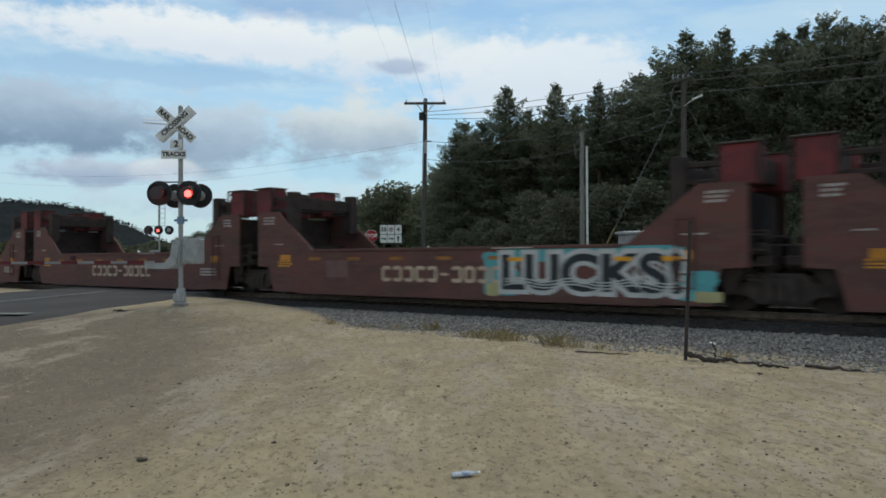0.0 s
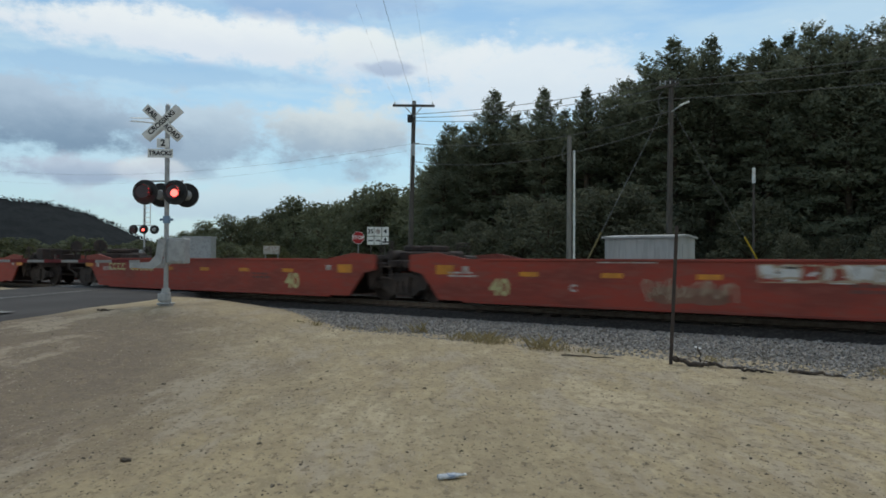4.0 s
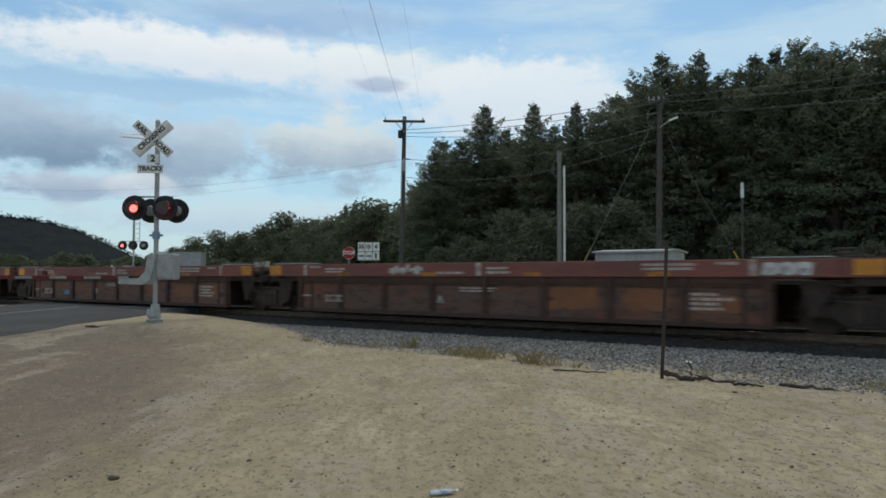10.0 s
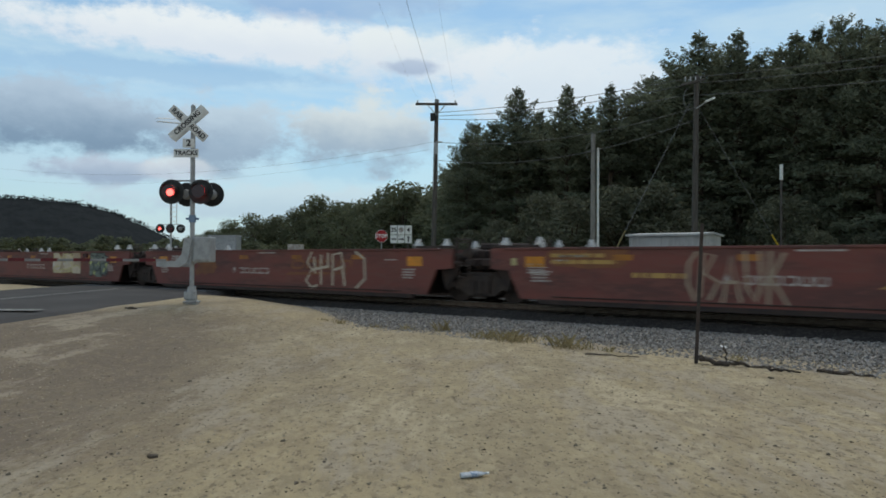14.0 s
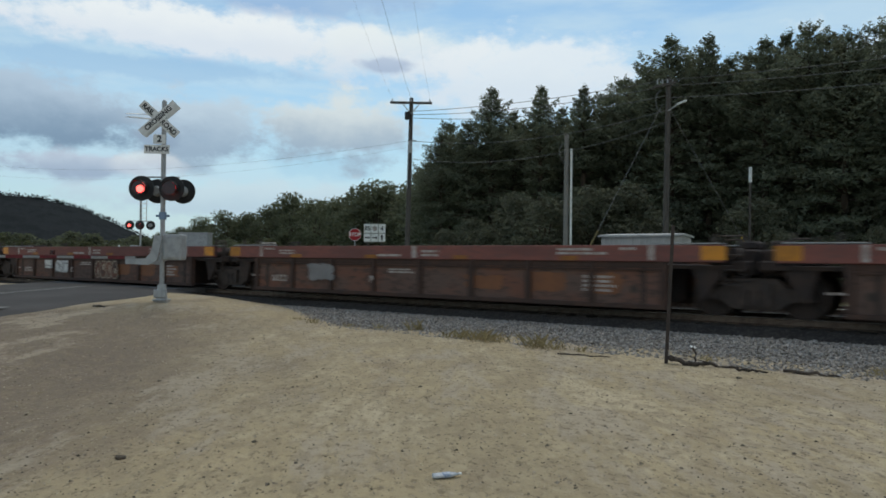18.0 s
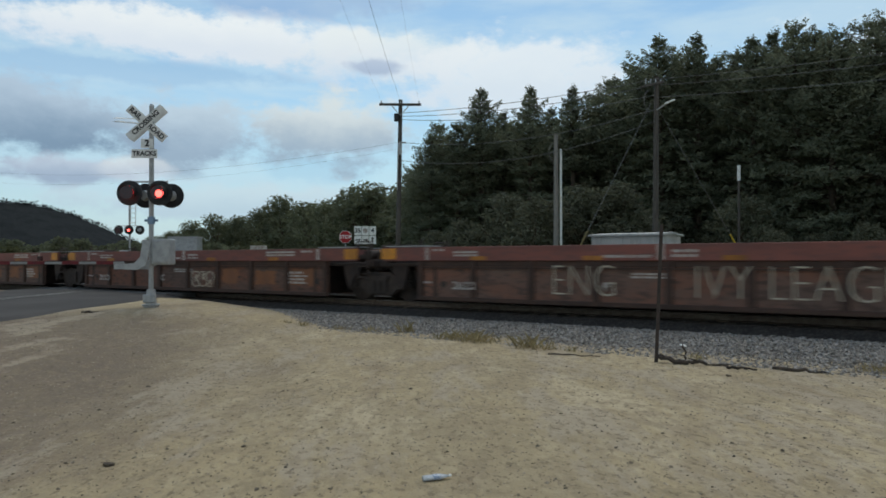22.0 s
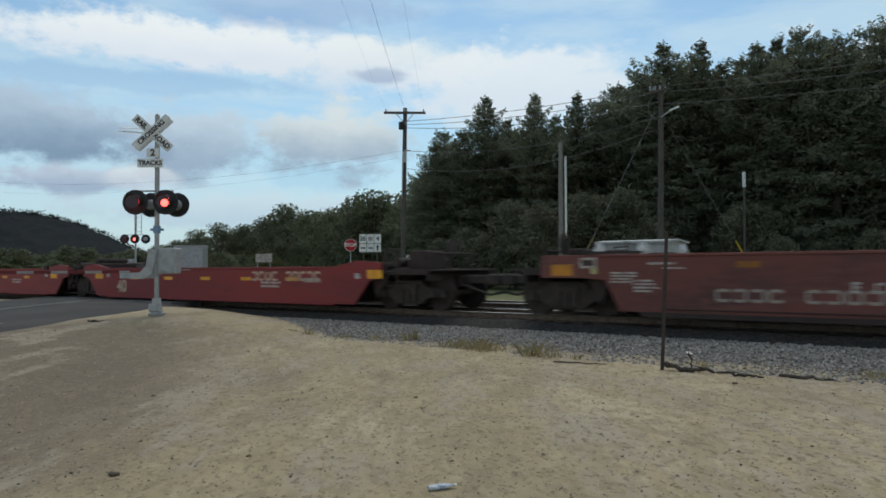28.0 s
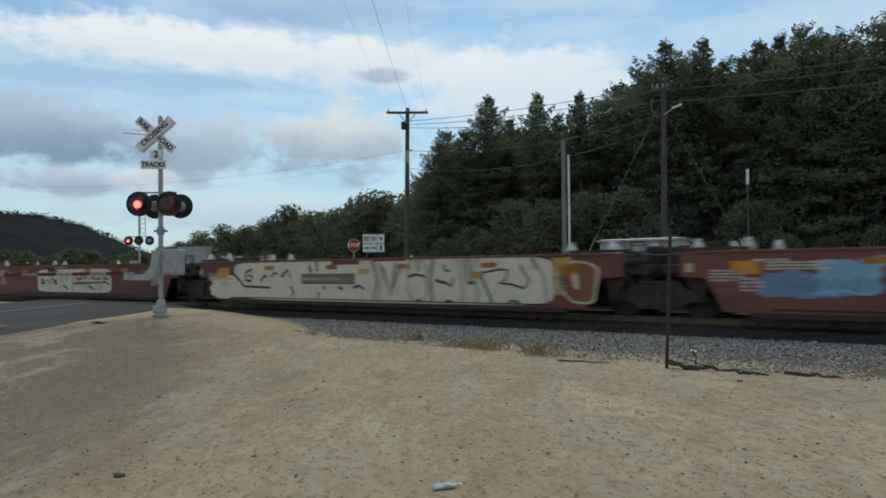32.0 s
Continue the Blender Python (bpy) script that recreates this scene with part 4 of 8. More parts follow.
def tufts(centres, rng, size, droop=0.0, flat=0.6, wide=0.32, facing=0.0):
    """Small bent blades in bunches round the given centres, as vertices and faces."""
    C = np.asarray(centres)
    n = len(C)
    d = rng.normal(0, 1, (n, 3))
    d[:, 2] = d[:, 2] * flat - droop
    d /= np.linalg.norm(d, axis=1)[:, None]
    up = rng.normal(0, 1, (n, 3))
    if facing:
        out = C * np.array((1, 1, 0)) / (np.linalg.norm(C[:, :2], axis=1)[:, None] + 0.3)
        up = up * 0.5 + (out * 0.7 + np.array((0, 0, 1.0))) * facing
    w = np.cross(d, up)
    w /= np.linalg.norm(w, axis=1)[:, None]
    s = size * rng.uniform(0.55, 1.35, (n, 1))
    V = np.stack((C - d * s * 0.5, C + w * s * wide, C + d * s * 0.6, C - w * s * wide), 1)
    F = (np.array((0, 1, 2, 3))[None] + 4 * np.arange(n)[:, None])
    return V.reshape(-1, 3), F


def pine_meshes(height, seed, count=5400, spread=0.22, size=0.34):
    """A pine: whorls of flat plumes in layers with dark gaps between them, finer towards the top."""
    rng = np.random.default_rng(seed)
    r = random.Random(seed)
    bm = bmn()
    tube(bm, (0, 0, -0.5), (0, 0, height * 0.55), height * 0.017, height * 0.011, 8)
    tube(bm, (0, 0, height * 0.55), (0, 0, height * 0.99), height * 0.011, 0.02, 6)
    pts, sizes = [], []
    lean = r.uniform(0, 6.28)
    z = height * 0.10
    while z < height * 0.985:
        k = z / height
        full = 0.86 + 0.28 * k if k < 0.56 else ((1 - k) / 0.44) ** 0.66
        reach = height * spread * full * r.uniform(0.80, 1.15)
        low = k < 0.58
        n = r.randint(4, 6) if low else r.randint(5, 8)
        a0 = r.uniform(0, 6.28)
        for i in range(n):
            a = a0 + i * 6.283 / n + r.uniform(-0.45, 0.45)
            R = max(0.45 if k < 0.90 else 0.25, reach * r.uniform(0.45, 1.25) * (1 + 0.2 * math.cos(a - lean - 5 * k)))
            lift = R * (-0.04 + 0.60 * k * (k if low else 1) + r.uniform(-0.12, 0.14))
            zb = z + r.uniform(-0.03, 0.03) * height * (1 if low else 0.4)
            if R > 1.0:
                tube(bm, (0, 0, zb), (R * 0.8 * math.cos(a), R * 0.8 * math.sin(a), zb + lift * 0.7), height * 0.004, 0.01, 4, cap=False)
            if low:
                # fans of twigs along the branch, fullest beyond its middle
                m = max(14, int(count / height * R * 0.20))
                fans = max(3, int(R * 2.6))
                f = rng.integers(0, fans, m)
                u0 = 0.22 + 0.78 * (np.arange(fans) + 0.5) / fans
                w0 = (0.10 + 0.34 * np.sin(u0 * 2.7)) * R * rng.uniform(0.5, 1.2, fans) + 0.06
                off, up = rng.uniform(-0.75, 0.75, fans) * w0, rng.normal(0, 0.16, fans)
                u = np.clip(u0[f] + rng.normal(0, 0.30 / fans, m), 0.08, 1.05)
                side = off[f] + rng.normal(0, 0.36, m) * w0[f]
                rise = up[f] + rng.normal(0, 0.07, m) + rng.uniform(0, 0.22, m) * w0[f]
            else:
                # a full plume along the branch, turned up at its tip
                m = max(16, int(count / height * R * 0.24))
                u = rng.uniform(0.12, 1.0, m) ** 0.7
                girth = 0.08 * R + 0.22 * R * np.sin(u * 2.75) + 0.06
                ang = rng.uniform(0, 6.283, m)
                rad = girth * rng.uniform(0.2, 1.0, m) ** 0.5
                side, rise = rad * np.cos(ang), 0.6 * rad * np.sin(ang)
            x = R * u * math.cos(a) - side * math.sin(a)
            y = R * u * math.sin(a) + side * math.cos(a)
            pts.append(np.stack((x, y, zb + lift * u ** 1.7 + rise), 1))
            sizes.append(np.full(m, size * (1.0 if low else 0.82)))
        z += height * (r.uniform(0.034, 0.052) if low else r.uniform(0.024, 0.036))
    m = 150
    u = rng.uniform(0.86, 1.015, m)
    pts.append(np.stack((rng.normal(0, 1, m) * (1.03 - u) * 4.2, rng.normal(0, 1, m) * (1.03 - u) * 4.2, height * u), 1))
    sizes.append(np.full(m, size * 0.7))
    V, F = tufts(np.concatenate(pts), rng, np.concatenate(sizes)[:, None], -0.25, 0.45, 0.17, 0.9)
    me = bpy.data.meshes.new("crown")
    me.from_pydata(V.tolist(), [], F.tolist())
    me.materials.append(PINE)
    return mesh_of(bm, "trunk", BARK), me


def broad_meshes(height, seed, leaves, count=5200, wide=0.36, size=0.34, low=0.15):
    """A broad-leaved tree: trunk, limbs and lobes of leaves with gaps."""
    rng = np.random.default_rng(seed)
    r = random.Random(seed)
    bm = bmn()
    tube(bm, (0, 0, -0.5), (0, 0, height * 0.35), height * 0.025, height * 0.017, 8)
    pts = []
    lobes = 26
    for i in range(lobes):
        k = low + (1 - low) * (i + 0.5) / lobes
        prof = math.sin(math.pi * min(0.96, 0.10 + 0.9 * (k - low) / (1 - low)) ** 0.8)
        a, R = i * 2.4 + r.uniform(-0.5, 0.5), height * wide * prof * r.uniform(0.35, 0.95)
        c = np.array((R * math.cos(a), R * math.sin(a), height * k * 0.93))
        tube(bm, (0, 0, height * min(0.34, k * 0.5)), tuple(c), height * 0.008, 0.01, 4, cap=False)
        rad = height * r.uniform(0.09, 0.15)
        m = int(count / lobes)
        d = rng.normal(0, 1, (m, 3))
        d /= np.linalg.norm(d, axis=1)[:, None]
        pts.append(c + d * rad * rng.uniform(0.55, 1.1, (m, 1)) * np.array((1.15, 1.15, 0.8)))
    V, F = tufts(np.concatenate(pts), rng, size, 0.1, 0.8, 0.30, 0.7)
    me = bpy.data.meshes.new("crown")
    me.from_pydata(V.tolist(), [], F.tolist())
    me.materials.append(leaves)
    return mesh_of(bm, "trunk", BARK), me


def tree(name, meshes, x, y, height, ref, label, category="tree", group="", turn=0.0, z=None, wide=1.0):
    k = height / ref
    t = thing(name, pose(x, y, ground_z(x, y) if z is None else z, rz=turn), label, category, group)
    t.scale = (k * wide, k * wide, k)
    for n, me in zip(("trunk", "crown"), meshes):
        part(n, me, None, t)
    return t


PINES = [pine_meshes(18.0, 11 + i, spread=(0.20, 0.24, 0.18, 0.22, 0.26)[i]) for i in range(5)]
BACK_PINES = [pine_meshes(18.0, 71 + i, 1300, 0.27, 0.85) for i in range(3)]
BROADS = [broad_meshes(9.0, 31 + i, LEAF, 3600, wide=(0.40, 0.46, 0.36)[i]) for i in range(3)]
BUSHES = [broad_meshes(5.0, 61 + i, LEAF_DARK, 4200, 0.42, 0.17, 0.05) for i in range(2)]
SHRUBS = [broad_meshes(3.0, 51 + i, LEAF if i else LEAF_LIGHT, 950, 0.5, 0.24, 0.02) for i in range(3)]


def wood():
    """The pine wood behind the tracks: front trees one by one, with fillers behind."""
    r = random.Random(4)
    # bearing in degrees to the right of ahead, height of the top in degrees, distance
    front = [(0.7, 7.6, 66), (1.5, 9.7, 62), (2.2, 10.6, 64), (3.6, 10.6, 60), (5.4, 13.1, 60), (7.2, 11.4, 62), (9.2, 13.2, 58), (10.9, 11.6, 60), (12.5, 13.1, 57), (14.2, 12.6, 60), (15.6, 13.6, 58), (17.2, 14.4, 56), (18.9, 16.3, 54), (20.2, 14.9, 58), (21.6, 16.2, 54), (23.0, 14.6, 56), (24.4, 14.9, 55), (25.4, 15.6, 52), (26.8, 15.9, 54), (28.2, 16.3, 51), (29.4, 15.6, 53), (30.4, 15.0, 50), (31.6, 14.6, 53), (33.2, 16.0, 50), (35.0, 15.6, 52), (37.0, 16.3, 50), (39.5, 16.0, 48), (42.0, 16.5, 48), (46.0, 16.5, 46)]
    for b, e, d in front:
        x, y = d * math.sin(radians(b)), d * math.cos(radians(b))
        z = ground_z(x, y)
        h = 1.15 + d * math.tan(radians(e)) - z
        tree("pine_tree", PINES[r.randrange(5)], x, y, h, 18.0, "tall dark green pine tree at the edge of the wood", "tree", "pines of the wood", r.uniform(0, 360), wide=r.uniform(0.9, 1.15))
    for i in range(40):
        b = 3.5 + i * 1.15 + r.uniform(-0.4, 0.4)
        d = r.uniform(66, 84)
        e = np.interp(b, [3, 6, 10, 14, 18, 22, 26, 30, 34, 50], [8.0, 10.3, 10.8, 11.2, 12.6, 13.2, 13.4, 13.2, 13.4, 14.0]) * r.uniform(0.88, 1.02)
        x, y = d * math.sin(radians(b)), d * math.cos(radians(b))
        z = ground_z(x, y)
        tree("pine_tree", BACK_PINES[r.randrange(3)], x, y, 1.15 + d * math.tan(radians(e)) - z, 18.0, "dark green pine tree deep in the wood", "tree", "pines of the wood", r.uniform(0, 360), wide=1.2)
    for i in range(22):
        b = 2.2 + i * 1.75 + r.uniform(-0.5, 0.5)
        d = r.uniform(44, 52)
        x, y = d * math.sin(radians(b)), d * math.cos(radians(b))
        tree("broadleaf_tree", BUSHES[r.randrange(2)], x, y, r.uniform(2.8, 6.6), 5.0, "dark leafy undergrowth tree before the pine wood", "tree", "undergrowth of the wood", r.uniform(0, 360), wide=1.3)
    for i in range(5):
        b = 27.0 + i * 2.6 + r.uniform(-0.6, 0.6)
        d = r.uniform(40, 44)
        x, y = d * math.sin(radians(b)), d * math.cos(radians(b))
        tree("broadleaf_tree", BUSHES[r.randrange(2)], x, y, r.uniform(2.6, 3.9), 5.0, "leafy green bush tree beside the railway", "tree", "bushes by the railway", r.uniform(0, 360), wide=1.2)
    # broad-leaved trees beyond the pole
    for b, e, d in ((-6.4, 4.6, 105), (-4.6, 5.6, 98), (-3.4, 6.0, 92), (-2.2, 5.6, 96), (-0.8, 5.4, 88), (0.4, 5.8, 84), (1.6, 7.2, 80), (2.6, 8.2, 76), (-8.2, 4.4, 120), (-10.0, 4.9, 130), (-11.6, 3.9, 135), (-13.2, 3.3, 140), (-14.9, 3.4, 140), (-16.6, 2.9, 150), (-18.0, 2.1, 160)):
        x, y = d * math.sin(radians(b)), d * math.cos(radians(b))
        z = ground_z(x, y)
        tree("broadleaf_tree", BROADS[r.randrange(3)], x, y, 1.15 + d * math.tan(radians(e)) - z, 9.0, "dark green broad-leaved tree beyond the road", "tree", "trees beyond the crossing", r.uniform(0, 360), wide=1.25)
    for i in range(26):
        b = -19.5 + i * 0.95 + r.uniform(-0.4, 0.4)
        d = r.uniform(150, 180)
        e = np.interp(b, [-20, -17, -14, -10, -5, 5], [1.5, 2.2, 2.9, 3.9, 4.6, 5.0])
        x, y = d * math.sin(radians(b)), d * math.cos(radians(b))
        tree("broadleaf_tree", BROADS[r.randrange(3)], x, y, 1.15 + d * math.tan(radians(e)) - ground_z(x, y), 9.0, "dark green broad-leaved tree in the distant tree line", "tree", "distant tree line", r.uniform(0, 360), wide=1.5)
    for i in range(110):
        b = -36 + (i % 64) * 0.56 + r.uniform(-0.5, 0.5)
        d = r.uniform(58, 95) if i < 64 else r.uniform(100, 140)
        x, y = d * math.sin(radians(b)), d * math.cos(radians(b))
        if d < 96 and -18.5 < x < -6.5:
            continue
        tree("shrub", SHRUBS[r.randrange(3)], x, y, r.uniform(1.6, 3.2) if i < 64 else r.uniform(3.0, 4.6), 3.0, "yellow-green shrub in the field beyond the tracks", "shrub", "shrubs of the field", r.uniform(0, 360), wide=1.5)


wood()


def hill():
    """The far wooded hill: a slope of rounded tree crowns, with single crowns along its ridge."""
    rng = np.random.default_rng(8)
    r = random.Random(8)
    bearings = np.linspace(-60, -14, 420)
    tops = np.interp(bearings, [-60, -40, -30, -27, -24.5, -22.5, -20.5, -18.5, -16, -14], [3.4, 3.9, 4.0, 3.8, 3.2, 2.3, 1.3, 0.6, 0.2, 0.1])
    rows, vs = 30, []
    for b, e in zip(bearings, tops):
        for k in range(rows):
            u = k / (rows - 1)
            d = 420 + 100 * u
            x, y, z = d * math.sin(radians(b)), d * math.cos(radians(b)), -4 + (5.15 + 520 * math.tan(radians(e))) * u ** 0.8
            lump = 0.9 * noise.noise((x * 0.3, y * 0.3, 1)) + 0.9 * noise.noise((x * 0.8, y * 0.8, 5))
            vs.append((x, y, z + lump * min(1.0, e)))
    fs = [(i * rows + k, (i + 1) * rows + k, (i + 1) * rows + k + 1, i * rows + k + 1) for i in range(len(bearings) - 1) for k in range(rows - 1)]
    me = bpy.data.meshes.new("hill")
    me.from_pydata(vs, [], fs)
    me.polygons.foreach_set("use_smooth", [True] * len(fs))
    me.materials.append(HILL_WOOD)
    tagged(new("hill", me), "dark wooded hillside on the horizon", "hill", kind="structure")
    pts = []
    for b, e in zip(bearings, tops):
        for k in range(2):
            bb = b + r.uniform(-0.06, 0.06)
            pts.append((520 * math.sin(radians(bb)), 520 * math.cos(radians(bb)), 1.15 + 520 * math.tan(radians(e)) + r.uniform(-1.0, 1.0)))
    P = np.array(pts)
    C = np.repeat(P, 10, 0) + rng.normal(0, 1, (len(P) * 10, 3)) * np.array((1.3, 1.3, 0.8))
    V, F = tufts(C, rng, 1.3, 0.0, 0.6, 0.3)
    me = bpy.data.meshes.new("far_hill_wood")
    me.from_pydata(V.tolist(), [], F.tolist())
    me.materials.append(HILL_WOOD)
    tagged(new("far_hill_wood", me), "dark tree crowns along the ridge of the hill", "wood", kind="stuff")


hill()

# ---- the crossing signal and its gate ----
LAMPS = []      # (turning lamp insert, lit first or second)


def pole_part(name, p, q, r0, material, parent, r1=None, seg=14, label=""):
    return part(name, tube(bmn(), p, q, r0, r1, seg), material, parent, label)


def lamp(parent, x, y, z, r, facing, phase=None, label="flashing red lamp on a black round plate"):
    """A crossing lamp: round plate, hood, housing, and an insert with a lit and an unlit face that turns on its upright axis."""
    k = r / 0.305
    f = -1 if facing < 0 else 1
    bm = bmn()
    tube(bm, (0, -0.012, 0), (0, 0.012, 0), r, seg=36)
    plate = part("lamp", bm, BLACK, parent, label, pose(x, y, z, rz=0 if f < 0 else 180))
    bm = bmn()
    tube(bm, (0, 0.015, 0), (0, 0.20 * k, 0), 0.135 * k, 0.11 * k, 20)
    part("housing", bm, GALV, plate, "grey lamp housing")
    bm = bmn()
    n, r1, r2, w = 18, 0.178 * k, 0.186 * k, 0.28 * k
    rings = []
    for i in range(n + 1):
        a = radians(-25 + 230 * i / n)
        reach = w * (0.55 + 0.45 * max(0.0, math.sin(a)))
        rings.append([bm.verts.new((rr * math.cos(a), yy, rr * math.sin(a))) for rr, yy in ((r1, -0.012), (r1, -reach), (r2, -reach), (r2, -0.012))])
    for a, b in zip(rings, rings[1:]):
        for i in range(3):
            bm.faces.new((a[i], a[i + 1], b[i + 1], b[i]))
    bmesh.ops.recalc_face_normals(bm, faces=bm.faces)
    part("hood", bm, BLACK, plate, "black hood")
    if phase is None:
        part("lens", tube(bmn(), (0, -0.03, 0), (0, -0.013, 0), 0.16 * k, seg=24), UNLIT, plate)
        return plate
    bm = bmn()
    tube(bm, (0, -0.010, 0), (0, 0.0, 0), 0.152 * k, seg=28, mi=0)
    tube(bm, (-0.01 * k, -0.0125, 0.01 * k), (-0.01 * k, -0.010, 0.01 * k), 0.140 * k, seg=20, mi=1)
    tube(bm, (0.04 * k, -0.014, -0.03 * k), (0.04 * k, -0.0125, -0.03 * k), 0.09 * k, seg=14, mi=1)
    tube(bm, (0, 0.0, 0), (0, 0.010, 0), 0.165 * k, seg=28, mi=2)
    ins = part("lens", bm, (LIT, LIT_CORE, UNLIT), plate, "red glass lens, flashing", pose(0, -0.19 * k, 0))
    LAMPS.append((ins, phase, -0.19 * k))
    return plate


def crossbuck(parent, x, y, z, facing=-1, words_on=True):
    for i, (ang, text) in enumerate(((42, "CROSSING"), (-42, "RAIL ROAD"))):
        bm = box(bmn(), -0.56, 0.56, -0.004, 0.004, -0.108, 0.108, 0.003)
        b = part("crossbuck_blade", bm, WHITE_PAINT, parent, "white crossbuck blade", pose(x, y + facing * 0.012 * (1 - i), z, 0, -ang, 0))
        if words_on:
            if i == 0:
                words(text, 0.170, BLACK, b, pose(0, -0.008, 0, 90, 0, 0), 0.006)
            else:
                words("RAIL", 0.170, BLACK, b, pose(-0.33, -0.008, 0, 90, 0, 0), 0.006)
                words("ROAD", 0.170, BLACK, b, pose(0.33, -0.008, 0, 90, 0, 0), 0.006)


def signal():
    x, y, z0 = -6.38, 18.3, 0.02
    s = thing("crossing_signal", pose(x, y, z0), "railway crossing signal with white crossbuck and flashing red lamps", "crossing signal", "crossing signals")
    bm = bmn()
    box(bm, -0.15, 0.15, -0.15, 0.15, -0.3, 0.02, 0.02)
    part("foundation", bm, CONCRETE, s)
    bm = bmn()
    box(bm, -0.17, 0.17, -0.17, 0.17, 0.02, 0.06, 0.01)
    tube(bm, (0, 0, 0.06), (0, 0, 0.42), 0.14, 0.10, 12)
    box(bm, -0.15, 0.15, -0.16, -0.10, 0.10, 0.30, 0.02)
    part("pedestal", bm, GALV, s)
    pole_part("mast", (0, 0, 0.3), (0, 0, 4.92), 0.058, GALV, s)
    pole_part("mast_cap", (0, 0, 4.92), (0, 0, 4.97), 0.066, GALV, s, 0.03)
    crossbuck(s, -0.11, -0.09, 4.50)
    for i, (ang, w) in enumerate(((42, 0), (-42, 0))):
        part("crossbuck_blade", box(bmn(), -0.56, 0.56, -0.004, 0.004, -0.108, 0.108, 0.003), WHITE_PAINT, s, "back of a crossbuck blade", pose(-0.125, 0.10 + 0.012 * i, 4.50, 0, ang, 0))
    n = part("track_number_plate", box(bmn(), -0.15, 0.15, -0.004, 0.004, -0.115, 0.115, 0.003), WHITE_PAINT, s, "white plate with the figure 2", pose(-0.08, -0.085, 3.99))
    words("2", 0.22, BLACK, n, pose(0, -0.008, 0, 90, 0, 0), 0.008)
    p = part("tracks_plate", box(bmn(), -0.31, 0.31, -0.004, 0.004, -0.108, 0.108, 0.003), WHITE_PAINT, s, "white plate that reads TRACKS", pose(-0.14, -0.09, 3.74))
    words("TRACKS", 0.155, BLACK, p, pose(0, -0.008, 0, 90, 0, 0), 0.005)
    for dz in (0.0, 0.10):
        part("side_blade", box(bmn(), -0.36, 0.32, -0.11, 0.11, -0.004, 0.004, 0.002), WHITE_PAINT, s, "crossbuck blade seen on edge", pose(-0.55, 0.02, 4.62 - dz, 16, 2 + 30 * dz, 0))
    pole_part("lamp_arm", (-0.50, 0, 3.06), (0.40, 0, 3.06), 0.022, GALV, s)
    for xx in (-0.47, 0.26):
        pole_part("lamp_bracket", (xx, 0.02, 2.80), (xx, 0.02, 3.06), 0.02, GALV, s)
    lamp(s, -0.47, -0.16, 2.77, 0.305, -1, 0)
    lamp(s, 0.26, -0.16, 2.77, 0.305, -1, 1)
    lamp(s, -0.24, 0.30, 2.74, 0.305, 1)
    lamp(s, 0.39, 0.30, 2.74, 0.305, 1)
    bm = bmn()
    tube(bm, (0, 0, 2.02), (0, 0, 2.20), 0.09, seg=12)
    tube(bm, (-0.16, 0, 2.11), (0.16, 0, 2.11), 0.03, seg=8)
    part("junction_box", bm, mat("blue_grey_enamel", (0.20, 0.30, 0.42), (0.16, 0.24, 0.34), 6, 4, 0.5, bump=0.05), s, "blue-grey junction collar")
    # gate: mechanism case, arm yoke, striped arm
    bm = bmn()
    box(bm, 0.06, 0.50, -0.16, 0.30, 1.02, 1.66, 0.03)
    box(bm, 0.10, 0.46, -0.18, -0.16, 1.08, 1.60, 0.01)
    part("gate_mechanism", bm, GALV, s, "grey gate mechanism case")
    bm = bmn()
    prism(bm, [(0.10, 1.62), (-0.10, 1.62), (-0.16, 1.22), (-0.30, 1.06), (-0.78, 1.04), (-0.78, 0.92), (-0.22, 0.90), (-0.02, 1.02)], -0.30, -0.24)
    part("arm_yoke", bm, GALV, s, "grey cast gate yoke")
    bm = prism(bmn(), [(0.06, 1.62), (-0.06, 1.62), (-0.12, 1.22), (-0.26, 1.06), (-0.74, 1.04), (-0.74, 0.92), (-0.18, 0.90), (0.0, 1.02)], 0.34, 0.40)
    part("arm_yoke", bm, GALV, s, "grey cast gate yoke")
    arm = part("gate_arm", box(bmn(), -8.6, -0.6, -0.03, 0.03, -0.032, 0.032, 0.008), ARM_PAINT, s, "lowered gate arm with red and white stripes", pose(0, -0.14, 1.07))
    st = mesh_of(box(bmn(), -0.205, 0.205, -0.034, 0.034, -0.034, 0.046), "stripe", GATE_RED)
    for i in range(10):
        part("stripe", st, None, arm, "dark red stripe", pose(-1.05 - 0.815 * i, 0, 0))
    for xx in (-2.6, -5.6, -8.4):
        part("arm_lamp", tube(bmn(), (xx, 0, 0.06), (xx, 0, 0.16), 0.06, seg=10), UNLIT, arm, "small red lamp on the arm")


